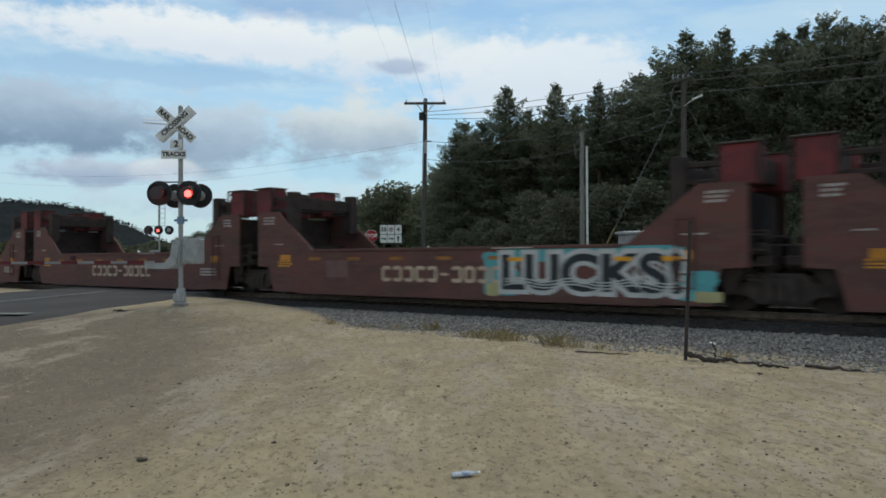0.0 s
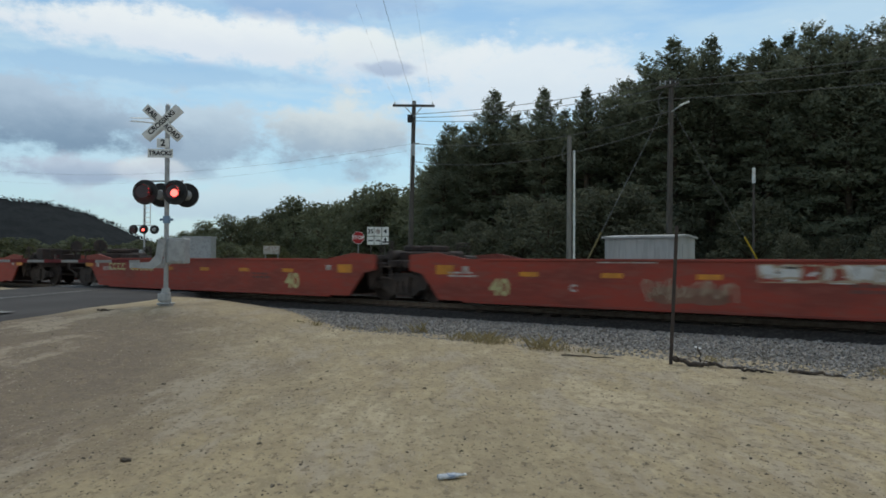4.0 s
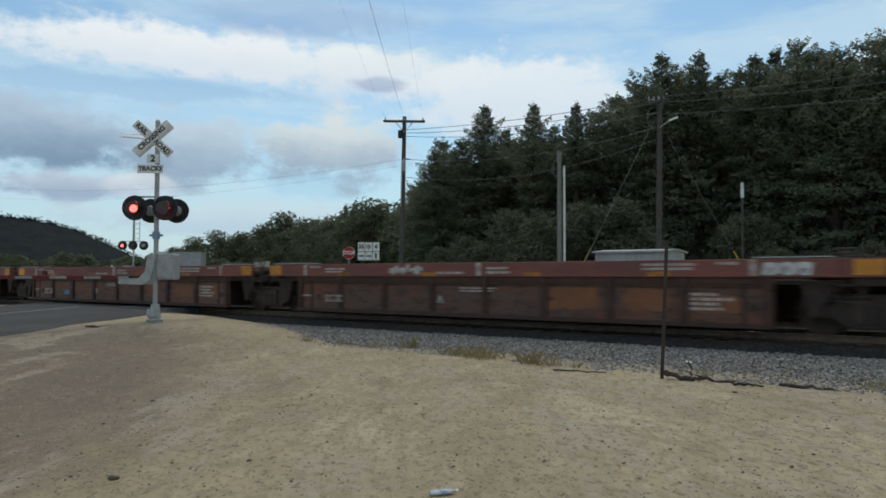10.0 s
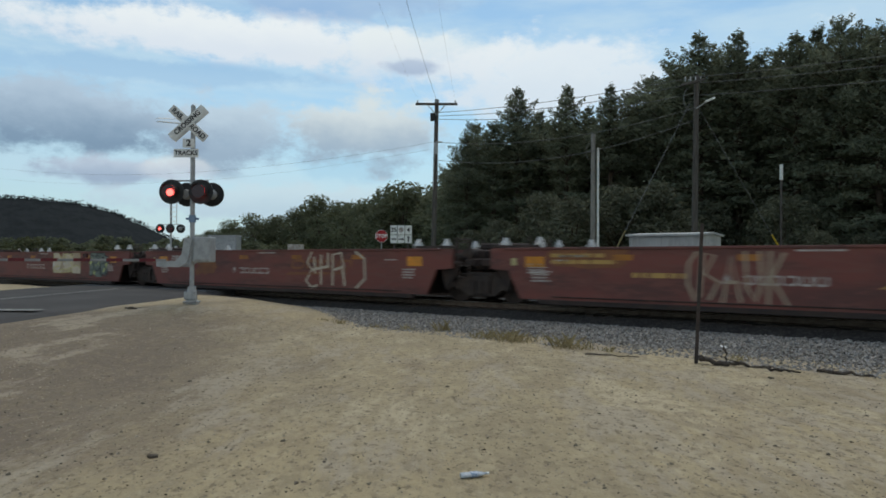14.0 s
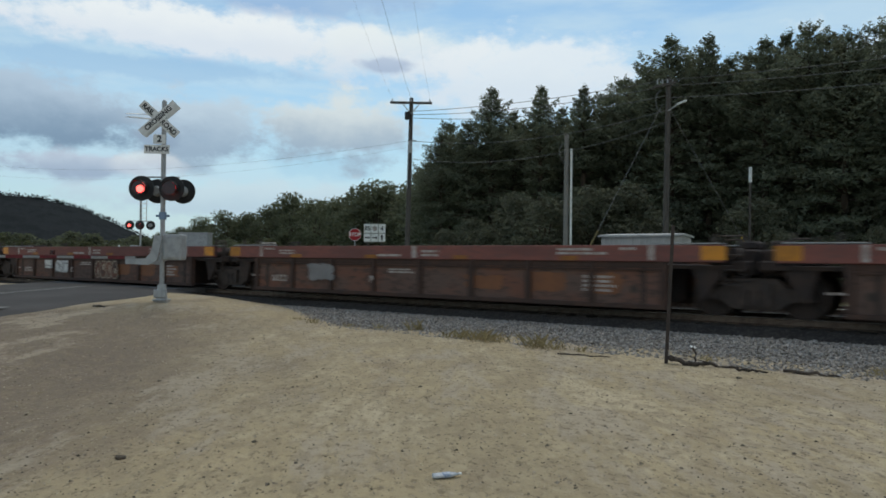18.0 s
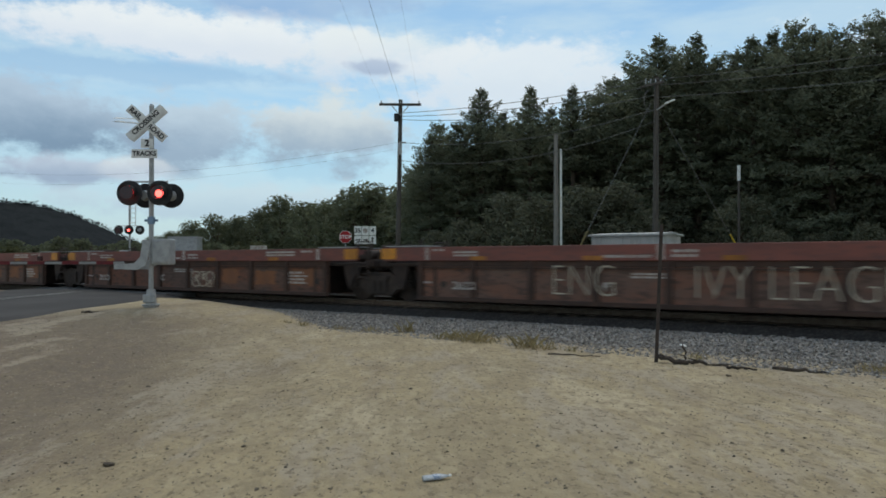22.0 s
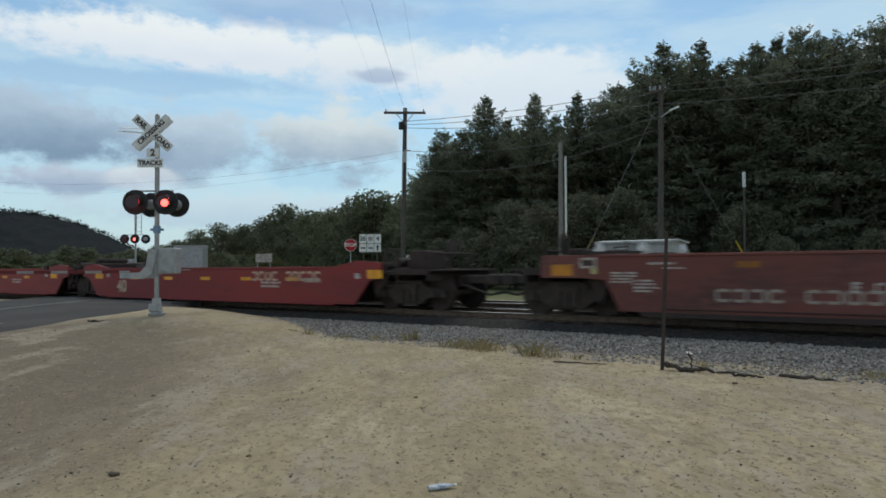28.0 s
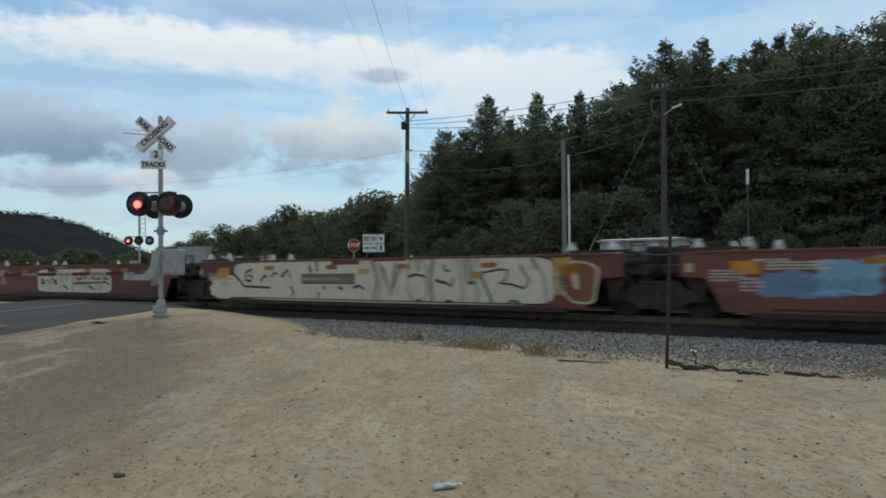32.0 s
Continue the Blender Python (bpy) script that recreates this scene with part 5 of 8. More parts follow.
def far_signal():
    s = thing("crossing_signal", pose(-18.5, 49, -0.1), "far crossing signal with flashing red lamps beyond the tracks", "crossing signal", "crossing signals")
    pole_part("mast", (0, 0, -0.4), (0, 0, 5.6), 0.06, GALV, s)
    part("pedestal", box(bmn(), -0.2, 0.2, -0.2, 0.2, -0.4, 0.2, 0.02), GALV, s)
    part("gate_mechanism", box(bmn(), -0.6, -0.1, -0.2, 0.3, 1.2, 1.9, 0.03), GALV, s)
    part("counterweight_frame", prism(bmn(), [(-1.4, 1.9), (-1.5, 1.5), (-1.1, 1.15), (0.1, 1.2), (0.1, 1.4), (-1.0, 1.4)], -0.1, 0.1), WHITE_PAINT, s, "white gate yoke")
    for i in range(6):
        pole_part("ladder_rung", (-0.02, -0.12, 3.7 + i * 0.32), (0.42, -0.12, 3.7 + i * 0.32), 0.02, WHITE_PAINT, s, seg=6)
    for xx in (-0.02, 0.42):
        pole_part("ladder_rail", (xx, -0.12, 3.5), (xx, -0.12, 5.5), 0.025, WHITE_PAINT, s, seg=6)
    lamp(s, -0.66, -0.15, 3.23, 0.30, -1, 0)
    lamp(s, 0.0, -0.15, 3.23, 0.30, -1, 1)
    lamp(s, 0.58, 0.2, 3.23, 0.30, 1)
    pole_part("lamp_arm", (-0.66, 0, 3.5), (0.6, 0, 3.5), 0.025, GALV, s)


signal()
far_signal()

# ---- poles and wires ----


def utility_pole(x, y, top, lean, label, wood=None):
    z = ground_z(x, y)
    p = thing("utility_pole", pose(x, y, z), label, "utility pole", "utility poles")
    pole_part("pole", (0, 0, -0.5), (lean, 0, top - z), 0.17, wood or WOOD_POLE, p, 0.12)
    return p, z


def poles():
    p, z = utility_pole(-0.9, 45.0, 10.95, 0.22, "weathered wooden utility pole with a wide crossarm")
    part("crossarm", box(bmn(), -1.28, 1.28, -0.06, 0.06, -0.07, 0.07, 0.01), WOOD_POLE, p, m=pose(0.2, -0.17, 10.63 - z))
    for k in (-1, 1):
        pole_part("brace", (0.2, -0.17, 9.95 - z), (0.2 + k * 0.55, -0.17, 10.6 - z), 0.025, GALV, p, seg=6)
    for xx in (-1.15, 0.0, 1.15):
        pole_part("insulator", (0.2 + xx, -0.17, 10.70 - z), (0.2 + xx, -0.17, 10.86 - z), 0.05, GALV, p, 0.03, 8)
    part("transformer", tube(bmn(), (-0.02, -0.2, 9.6 - z), (-0.02, -0.2, 10.05 - z), 0.16, seg=12), BLACK, p, "small dark transformer")
    part("cable_box", box(bmn(), 0.05, 0.3, -0.3, -0.14, 7.55 - z, 8.25 - z, 0.02), GALV, p)
    pole_part("conduit", (0.0, -0.18, 5.4 - z), (0.08, -0.18, 7.6 - z), 0.03, GALV, p, seg=8)
    pole_part("spool_insulator", (0.15, -0.2, 8.3 - z), (0.55, -0.2, 8.3 - z), 0.05, GALV, p, seg=8)

    p, z = utility_pole(12.05, 36.0, 10.2, 0.15, "dark wooden utility pole with a street lamp")
    part("lamp_arm_bar", tube(bmn(), (0.1, -0.1, 8.55 - z), (0.55, -0.3, 8.85 - z), 0.035, seg=8), GALV, p)
    part("lamp_head", box(bmn(), -0.26, 0.26, -0.09, 0.09, -0.05, 0.05, 0.03), WHITE_PAINT, p, "pale street lamp head", pose(0.68, -0.36, 8.92 - z, 0, -22, 0))
    part("crossarm", box(bmn(), -0.7, 0.5, -0.05, 0.05, -0.06, 0.06, 0.01), WOOD_POLE, p, m=pose(0.0, -0.15, 9.85 - z, 0, -14, 0))
    for i in range(4):
        pole_part("insulator", (-0.45 + 0.25 * i, -0.15, 9.85 - z), (-0.45 + 0.25 * i, -0.15, 10.1 - z), 0.04, GALV, p, 0.03, 8)
    bm = bmn()
    prev = None
    for i in range(13):
        a = math.pi * i / 12
        q = Vector((-0.25 - 0.28 * math.sin(a), -0.14, 9.0 + 0.55 * math.cos(a) - z))
        if prev:
            tube(bm, prev, q, 0.02, seg=5)
        prev = q
    part("wire_loop", bm, WIRE, p)

    p, z = utility_pole(8.3, 42.0, 8.33, 0.02, "weathered grey utility stub pole with a white conduit", GREY_POLE)
    pole_part("conduit", (0.27, -0.1, -0.3), (0.28, -0.1, 7.5 - z), 0.07, WHITE_PAINT, p, label="white conduit pipe")
    bm = bmn()
    prev = None
    for i in range(13):
        a = math.pi * i / 12
        q = Vector((-0.12 - 0.30 * math.sin(a), -0.15, 7.3 + 0.5 * math.cos(a) - z))
        if prev:
            tube(bm, prev, q, 0.02, seg=5)
        prev = q
    part("wire_loop", bm, WIRE, p)

    z = ground_z(18.1, 40)
    p = thing("marker_pole", pose(18.1, 40, z), "thin pale pole before the wood", "pole")
    pole_part("pole", (0, 0, -0.3), (0.05, 0, 6.3 - z), 0.07, WOOD_POLE, p, 0.06)
    pole_part("sleeve", (0.045, 0, 5.5 - z), (0.05, 0, 6.35 - z), 0.09, WHITE_PAINT, p)
    z = ground_z(-45, 70)
    p, z = utility_pole(-45, 70, 10.5, 0, "distant wooden utility pole")
    p, z = utility_pole(36, 22, 11.5, 0, "wooden utility pole along the railway")
    p, z = utility_pole(-3, -14, 12.0, 0, "wooden utility pole behind the lot")


poles()


def wire(name, a, b, sag, r=0.014, parent=None):
    a, b = Vector(a), Vector(b)
    cu = bpy.data.curves.new(name, "CURVE")
    cu.dimensions, cu.bevel_depth, cu.bevel_resolution, cu.resolution_u = "3D", r, 1, 1
    sp = cu.splines.new("POLY")
    n = 24
    sp.points.add(n)
    for i in range(n + 1):
        k = i / n
        q = a.lerp(b, k) - Vector((0, 0, sag * 4 * k * (1 - k)))
        sp.points[i].co = (*q, 1)
    cu.materials.append(WIRE)
    ob = new(name, cu)
    ob.parent = parent
    return ob


def wires():
    """Each span is a thing of its own."""
    def span(a, b, sag, label, r=0.016):
        tagged(wire("overhead_wire", a, b, sag, r), label, "wire", "overhead wires")
    for xx, x2 in ((-1.85, -3.9), (-0.7, -3.2), (0.45, -2.1)):
        span((xx, 44.83, 10.85), (x2, -14, 12.0), 1.0, "thin overhead wire between two utility poles", 0.006 if xx == -0.7 else 0.0025)
    for z1, z2, sag in ((10.1, 10.1, 0.25), (9.9, 9.8, 0.35), (9.7, 9.3, 0.45), (8.3, 8.6, 0.7), (7.2, 8.0, 0.9)):
        span((-0.7, 44.8, z1), (12.1, 35.9, z2), sag, "dark overhead wire between two utility poles")
    for z1, z2 in ((10.1, 11.3), (9.8, 10.6), (9.2, 9.8)):
        span((12.2, 35.9, z1), (36, 22, z2), 0.5, "dark overhead wire between two utility poles")
    span((-0.9, 44.9, 8.3), (-45, 70, 10.0), 1.4, "thin overhead wire over the road", 0.006)
    span((-0.9, 44.9, 7.9), (-45, 70, 9.0), 1.4, "thin overhead wire over the road", 0.004)
    for a, b, guard in (((11.9, 36, 8.9), (7.0, 34.6, -0.2), FADED_GUARD), ((12.3, 36, 8.6), (18.5, 38.5, -0.2), YELLOW)):
        g = thing("guy_wire", pose(0, 0, 0), "guy wire of a utility pole with a yellow guard", "guy wire", "guy wires")
        wire("strand", a, b, 0.0, 0.016, g)
        va, vb = Vector(a), Vector(b)
        part("guard", tube(bmn(), vb, vb.lerp(va, 0.30), 0.045, seg=8), guard, g, "weathered yellow plastic guard")


wires()

# ---- signs, cabinets ----


def stop_sign():
    x, y = -4.14, 46.0
    z = ground_z(x, y)
    s = thing("stop_sign", pose(x, y, z), "red octagonal stop sign on a steel post", "stop sign")
    pole_part("post", (0, 0.03, -0.3), (0, 0.03, 2.95 - z), 0.035, GALV, s, seg=8)
    bm = bmn()
    bmesh.ops.create_cone(bm, cap_ends=True, segments=8, radius1=0.41, radius2=0.41, depth=0.012, matrix=pose(0, 0, 0, 90, 0, 0) @ pose(0, 0, 0, 0, 0, 22.5))
    part("border", bm, WHITE_PAINT, s, m=pose(0, 0, 2.57 - z))
    bm = bmn()
    bmesh.ops.create_cone(bm, cap_ends=True, segments=8, radius1=0.385, radius2=0.385, depth=0.012, matrix=pose(0, 0, 0, 90, 0, 0) @ pose(0, 0, 0, 0, 0, 22.5))
    face = part("face", bm, RED_SIGN, s, m=pose(0, -0.006, 2.57 - z))
    words("STOP", 0.30, WHITE_PAINT, face, pose(0, -0.010, 0, 90, 0, 0), 0.008)


def route_signs():
    x, y = -2.85, 45.0
    z = ground_z(x, y)
    s = thing("route_sign", pose(x, y, z), "white route marker signs with arrows on two posts", "road sign")
    for xx in (-0.42, 0.42):
        pole_part("post", (xx, 0.04, -0.3), (xx, 0.04, 3.2 - z), 0.04, WOOD_POLE, s, seg=8)
    for i in range(3):
        for j in range(2):
            w, h = 0.42, (0.56 if j else 0.50)
            pl = part("sign_plate", box(bmn(), -w / 2, w / 2, -0.006, 0.006, -h / 2, h / 2, 0.01), WHITE_PAINT, s, "white sign plate", pose((i - 1) * 0.45, 0, (2.92 if j else 2.36) - z))
            if j and i == 1:
                part("shield", tube(bmn(), (0, -0.014, 0), (0, -0.008, 0), 0.17, seg=6), DULL_WHITE, pl, "round marker")
            elif j:
                words("35" if i == 0 else "4", 0.36, BLACK, pl, pose(0, -0.010, 0, 90, 0, 0), 0.01)
            else:
                bm = bmn()
                if i == 2:
                    box(bm, -0.04, 0.04, -0.012, -0.008, -0.16, 0.16)
                    prism(bm, [(-0.10, 0.06), (0.10, 0.06), (0, 0.2)], -0.013, -0.0085)
                else:
                    box(bm, -0.13, 0.13, -0.012, -0.008, -0.035, 0.035)
                    prism(bm, [(0.07, -0.09), (0.07, 0.09), (0.18, 0)], -0.013, -0.0085)
                part("arrow", bm, BLACK, pl, "black arrow")
    z = ground_z(-0.55, 44.2)
    s = thing("marker_post", pose(-0.55, 44.2, z), "small white marker plate on a post", "marker post")
    pole_part("post", (0, 0.02, -0.2), (0, 0.02, 1.9 - z), 0.03, GALV, s, seg=8)
    pl = part("plate", box(bmn(), -0.09, 0.09, -0.005, 0.005, -0.28, 0.28, 0.005), WHITE_PAINT, s, m=pose(0, -0.02, 1.6 - z))
    for dz in (-0.15, 0.0, 0.15):
        part("stripe", box(bmn(), -0.06, 0.06, -0.009, -0.006, dz - 0.03, dz + 0.03), BLACK, pl)


def cabinet(name, x0, x1, y, depth, top, material, label, category):
    z = ground_z((x0 + x1) / 2, y)
    c = thing(name, pose((x0 + x1) / 2, y, z), label, category)
    w = (x1 - x0) / 2
    part("plinth", box(bmn(), -w + 0.04, w - 0.04, -depth / 2 + 0.04, depth / 2 - 0.04, -0.3, 0.12), CONCRETE, c)
    part("case", box(bmn(), -w, w, -depth / 2, depth / 2, 0.12, top - z, 0.02), material, c)
    part("lid", box(bmn(), -w - 0.03, w + 0.03, -depth / 2 - 0.04, depth / 2 + 0.04, top - z, top - z + 0.05, 0.01), material, c)
    for k in (-1, 1):
        d = part("door", box(bmn(), -w / 2 + 0.03, w / 2 - 0.03, -0.012, 0.0, 0.2, top - z - 0.1, 0.004), material, c, m=pose(k * w / 2, -depth / 2 - 0.003, 0))
        part("handle", box(bmn(), -0.02, 0.02, -0.05, -0.012, 0.9, 1.1), GALV, d, m=pose(-k * w * 0.36, 0, 0))


def bungalow():
    """The silver signal house beyond the tracks."""
    c = thing("signal_bungalow", on_track(-10.4, 26.0, -0.5), "silver ribbed metal signal house with a shallow gable roof", "signal house")
    w, d, h = 1.38, 2.0, 2.58
    part("foundation", box(bmn(), -w + 0.1, w - 0.1, 0.1, d - 0.1, -0.4, 0.25), CONCRETE, c)
    skin = mat("silver_siding", (0.46, 0.455, 0.44), (0.38, 0.375, 0.36), 2, 5, 0.6, 0.1, bump=0.05, stretch=(1, 1, 0.3))
    part("wall", box(bmn(), -w, w, 0, d, 0.25, h, 0.01), skin, c)
    rib = mesh_of(box(bmn(), -0.03, 0.03, -0.02, 0.0, 0.3, h - 0.08, 0.006), "siding_rib", skin)
    for i in range(12):
        part("siding_rib", rib, None, c, m=pose(-w + 0.12 + i * (2 * w - 0.24) / 11, 0, 0))
    bm = bmn()
    pts = [(-0.12, h), (d / 2, h + 0.08), (d + 0.12, h)]
    a = [bm.verts.new((-w - 0.08, y, z)) for y, z in pts] + [bm.verts.new((-w - 0.08, y, z - 0.07)) for y, z in pts[::-1]]
    b = [bm.verts.new((w + 0.08, v.co.y, v.co.z)) for v in a]
    bm.faces.new(a), bm.faces.new(b[::-1])
    for i in range(6):
        bm.faces.new((a[i], b[i], b[(i + 1) % 6], a[(i + 1) % 6]))
    bmesh.ops.recalc_face_normals(bm, faces=bm.faces)
    part("roof", bm, skin, c, "silver metal gable roof")
    bm = bmn()
    for x in (-w, w):
        prism(bm, [(0, 0), (1, 0), (0.5, 0.07)], -0.01, 0.01)
        bmesh.ops.transform(bm, matrix=Matrix(((0, 1, 0, x), (d, 0, 0, 0), (0, 0, 1, h), (0, 0, 0, 1))), verts=bm.verts[-6:])
    part("gable", bm, skin, c)
    door = part("door", box(bmn(), -0.02, 0.0, 0.55, 1.45, 0.3, 2.3, 0.005), skin, c, m=pose(w + 0.022, 0, 0))
    part("handle", box(bmn(), 0.0, 0.06, 1.25, 1.3, 1.2, 1.4), GALV, door)


stop_sign()
route_signs()
cabinet("relay_cabinet", -13.45, -11.85, 41.6, 1.0, 2.4, GALV, "grey metal relay cabinet beyond the tracks", "cabinet")
bungalow()


def white_box_sign():
    x, y = -12.4, 60.0
    z = ground_z(x, y)
    s = thing("white_utility_box", pose(x, y, z), "white utility box on short posts in the field", "utility box")
    part("case", box(bmn(), -0.62, 0.62, -0.3, 0.3, 1.62 - z, 2.30 - z, 0.03), DULL_WHITE, s)
    for xx in (-0.5, 0.5):
        pole_part("post", (xx, 0, -0.3), (xx, 0, 1.6 - z), 0.06, GALV, s, seg=8)


white_box_sign()

# ---- by the ballast: fence post, debris, grass, litter ----


def fence_post():
    x, y = 3.81, 11.33
    z = ground_z(x, y)
    p = thing("steel_fence_post", pose(x, y, z, 0, 2.6, 0), "rusty dark steel fence post standing alone in the gravel", "post")
    bm = bmn()
    box(bm, -0.027, 0.027, -0.03, -0.02, -0.3, 2.15)
    box(bm, -0.006, 0.006, -0.02, 0.03, -0.3, 2.15)
    part("post", bm, GRIME, p)
    for i in range(12):
        part("stud", box(bmn(), -0.015, 0.015, -0.045, -0.03, 0, 0.02), GRIME, p, m=pose(0, 0, 0.3 + i * 0.15))


fence_post()
WET_WOOD = mat("dark_driftwood", (0.045, 0.036, 0.030), (0.09, 0.07, 0.055), 5, 6, 0.9, bump=0.4)


def loft(pts, radii, seg=7):
    """A crooked round limb through the points, as one closed skin."""
    bm = bmn()
    rings = []
    for i, (p, r) in enumerate(zip(pts, radii)):
        d = (pts[min(len(pts) - 1, i + 1)] - pts[max(0, i - 1)]).normalized()
        u = d.cross(Vector((0.3, 0.2, 1))).normalized()
        v = d.cross(u)
        rings.append([bm.verts.new(p + (u * math.cos(6.2832 * k / seg) + v * math.sin(6.2832 * k / seg)) * r) for k in range(seg)])
    for a, b in zip(rings, rings[1:]):
        for k in range(seg):
            bm.faces.new((a[k], a[(k + 1) % seg], b[(k + 1) % seg], b[k]))
    bm.faces.new(rings[0]), bm.faces.new(rings[-1])
    bmesh.ops.recalc_face_normals(bm, faces=bm.faces)
    return bm


def branch(pts, r, label, name="fallen_branch"):
    c = thing(name, Matrix(), label, "debris", "debris by the ballast")
    rr = random.Random(int(pts[0][0] * 100))
    line = []
    for a, b in zip(pts, pts[1:]):
        for q in range(4):
            line.append([a[j] + (b[j] - a[j]) * q / 4 + rr.uniform(-1, 1) * r * (0.9, 0.9, 0.6)[j] for j in range(3)])
    line.append(list(pts[-1]))
    bm = loft([Vector((x, y, ground_z(x, y) + max(0.0, dz))) for x, y, dz in line], [r * (1 - 0.6 * i / len(line)) * rr.uniform(0.75, 1.2) for i in range(len(line))])
    for i in range(2, len(line) - 1, 4):
        x, y, dz = line[i]
        p = Vector((x, y, ground_z(x, y) + dz))
        part("twig", tube(bmn(), p, p + Vector((rr.uniform(-0.2, 0.2), rr.uniform(-0.12, 0.12), rr.uniform(0.0, 0.07))), r * 0.4, r * 0.12, 5), WET_WOOD, c)
    part("limb", bm, WET_WOOD, c)
    return c


branch([(3.85, 11.32, 0.10), (4.05, 11.15, 0.05), (4.25, 11.05, 0.06), (4.5, 10.98, 0.02), (4.75, 10.85, 0.0)], 0.042, "dark crooked branch lying beside the fence post")
branch([(4.18, 11.08, 0.05), (4.2, 11.1, 0.2), (4.16, 11.12, 0.3)], 0.02, "dark broken twig standing up")
branch([(4.62, 10.62, 0.03), (4.8, 10.52, 0.03), (5.0, 10.44, 0.01)], 0.024, "dark rotten stick on the gravel")
branch([(5.25, 10.5, 0.03), (5.6, 10.25, 0.03), (5.85, 10.1, 0.01)], 0.028, "flat dark plank remnant at the foot of the ballast", "plank_remnant")
branch([(2.3, 12.32, 0.02), (2.7, 12.1, 0.02), (3.1, 11.95, 0.01)], 0.014, "thin dark stick on the gravel")
branch([(-7.55, 17.2, 0.0), (-7.4, 17.05, 0.02), (-7.2, 17.0, 0.0)], 0.035, "dark rubber scrap at the road edge", "rubber_scrap")


def grass_tufts():
    rng = np.random.default_rng(5)
    spots = [(-1.6, 17.0, 0.30, 0.16), (-0.9, 16.5, 0.25, 0.22), (-0.1, 16.1, 0.22, 0.42), (0.75, 14.9, 0.5, 0.26), (1.1, 14.4, 0.5, 0.34), (1.4, 14.1, 0.5, 0.28), (2.1, 13.25, 0.3, 0.40), (2.35, 13.0, 0.3, 0.30), (2.8, 12.7, 0.2, 0.16), (6.6, 10.2, 0.4, 0.2), (-3.0, 18.1, 0.2, 0.12), (4.6, 11.6, 0.25, 0.16), (-2.6, 17.6, 0.2, 0.2)]
    for x, y, w, h in spots:
        n = int(190 * w)
        P = np.stack((x + rng.normal(0, w * 0.4, n), y + rng.normal(0, w * 0.3, n)), 1)
        V, F = [], []
        for i, (px, py) in enumerate(P):
            z = ground_z(px, py) - 0.01
            hh = h * rng.uniform(0.2, 0.75)
            a, t = rng.uniform(0, 6.28), rng.uniform(0.1, 1.3)
            dx, dy = math.cos(a), math.sin(a)
            k = len(V)
            V += [(px - dy * 0.006, py + dx * 0.006, z), (px + dy * 0.006, py - dx * 0.006, z), (px + dx * hh * t * 0.4 + dy * 0.004, py + dy * hh * t * 0.4, z + hh * 0.6), (px + dx * hh * t, py + dy * hh * t, z + hh)]
            F += [(k, k + 1, k + 2), (k, k + 2, k + 3)]
        me = bpy.data.meshes.new("grass_tuft")
        me.from_pydata(V, [], F)
        me.materials.append(DRY_GRASS)
        tagged(new("grass_tuft", me), "dry yellow-green grass tuft at the foot of the ballast", "grass", "grass tufts by the ballast", "stuff")


grass_tufts()


def bottle():
    x, y = 0.19, 5.39
    b = thing("plastic_bottle", pose(x, y, ground_z(x, y) + 0.022, 0, 88, 12), "crushed clear plastic bottle lying on the gravel", "bottle")
    clear = mat("clear_plastic", (0.42, 0.45, 0.48), (0.62, 0.64, 0.66), 30, 4, 0.15, bump=0.5, bump_scale=60, spec=0.6)
    bm = bmn()
    prof = [(0.028, -0.10), (0.032, -0.095), (0.032, -0.03), (0.029, 0.0), (0.032, 0.03), (0.024, 0.06), (0.013, 0.085), (0.013, 0.10)]
    for (r0, z0), (r1, z1) in zip(prof, prof[1:]):
        tube(bm, (0, 0, z0), (0, 0, z1), r0, r1, 14, cap=z0 < -0.09)
    part("body", bm, clear, b)
    b.scale = (0.62, 1.0, 1.0)
    part("cap", tube(bmn(), (0, 0, 0.098), (0, 0, 0.115), 0.015, seg=12), WHITE_PAINT, b)
    part("label", tube(bmn(), (0, 0, -0.028), (0, 0, 0.028), 0.0335, seg=16, cap=False), mat("blue_label", (0.12, 0.20, 0.34), (0.55, 0.57, 0.6), 40, 3, 0.5, bump=0), b, "blue and white wrapper")


bottle()


def clods():
    r = random.Random(3)
    dark = mat("dark_clod", (0.125, 0.100, 0.076), (0.20, 0.16, 0.12), 20, 5, 0.95, bump=0.8, bump_scale=60)
    base = bmn()
    bmesh.ops.create_icosphere(base, subdivisions=2, radius=1.0)
    for v in base.verts:
        v.co *= 1 + 0.55 * noise.noise(v.co * 1.9)
        v.co.z *= 0.6
    me = mesh_of(base, "clod", dark)
    spots = [(-2.35, 5.85, 0.034), (-1.42, 6.35, 0.018), (4.38, 10.0, 0.03), (5.3, 9.2, 0.016), (-1.55, 9.0, 0.018), (0.0, 9.0, 0.022), (-3.3, 9.4, 0.022)] + [(r.uniform(-7, 6), r.uniform(4.6, 14), 0.006 + 0.010 * r.random() ** 2) for _ in range(150)]
    for x, y, s in spots:
        o = part("clod", me, None, None, m=pose(x, y, ground_z(x, y) + s * 0.3, 0, 0, r.uniform(0, 360)))
        o.scale = (s * 1.3, s, s)
        tagged(o, "dark clod of earth on the gravel lot", "clod", "clods on the lot")
    o = part("litter_scrap", box(bmn(), -0.06, 0.06, -0.04, 0.04, 0, 0.02, 0.01), WHITE_PAINT, None, m=pose(4.55, 12.15, -0.30, 20, 10, 30))
    tagged(o, "small white scrap of litter on the ballast", "litter")


clods()


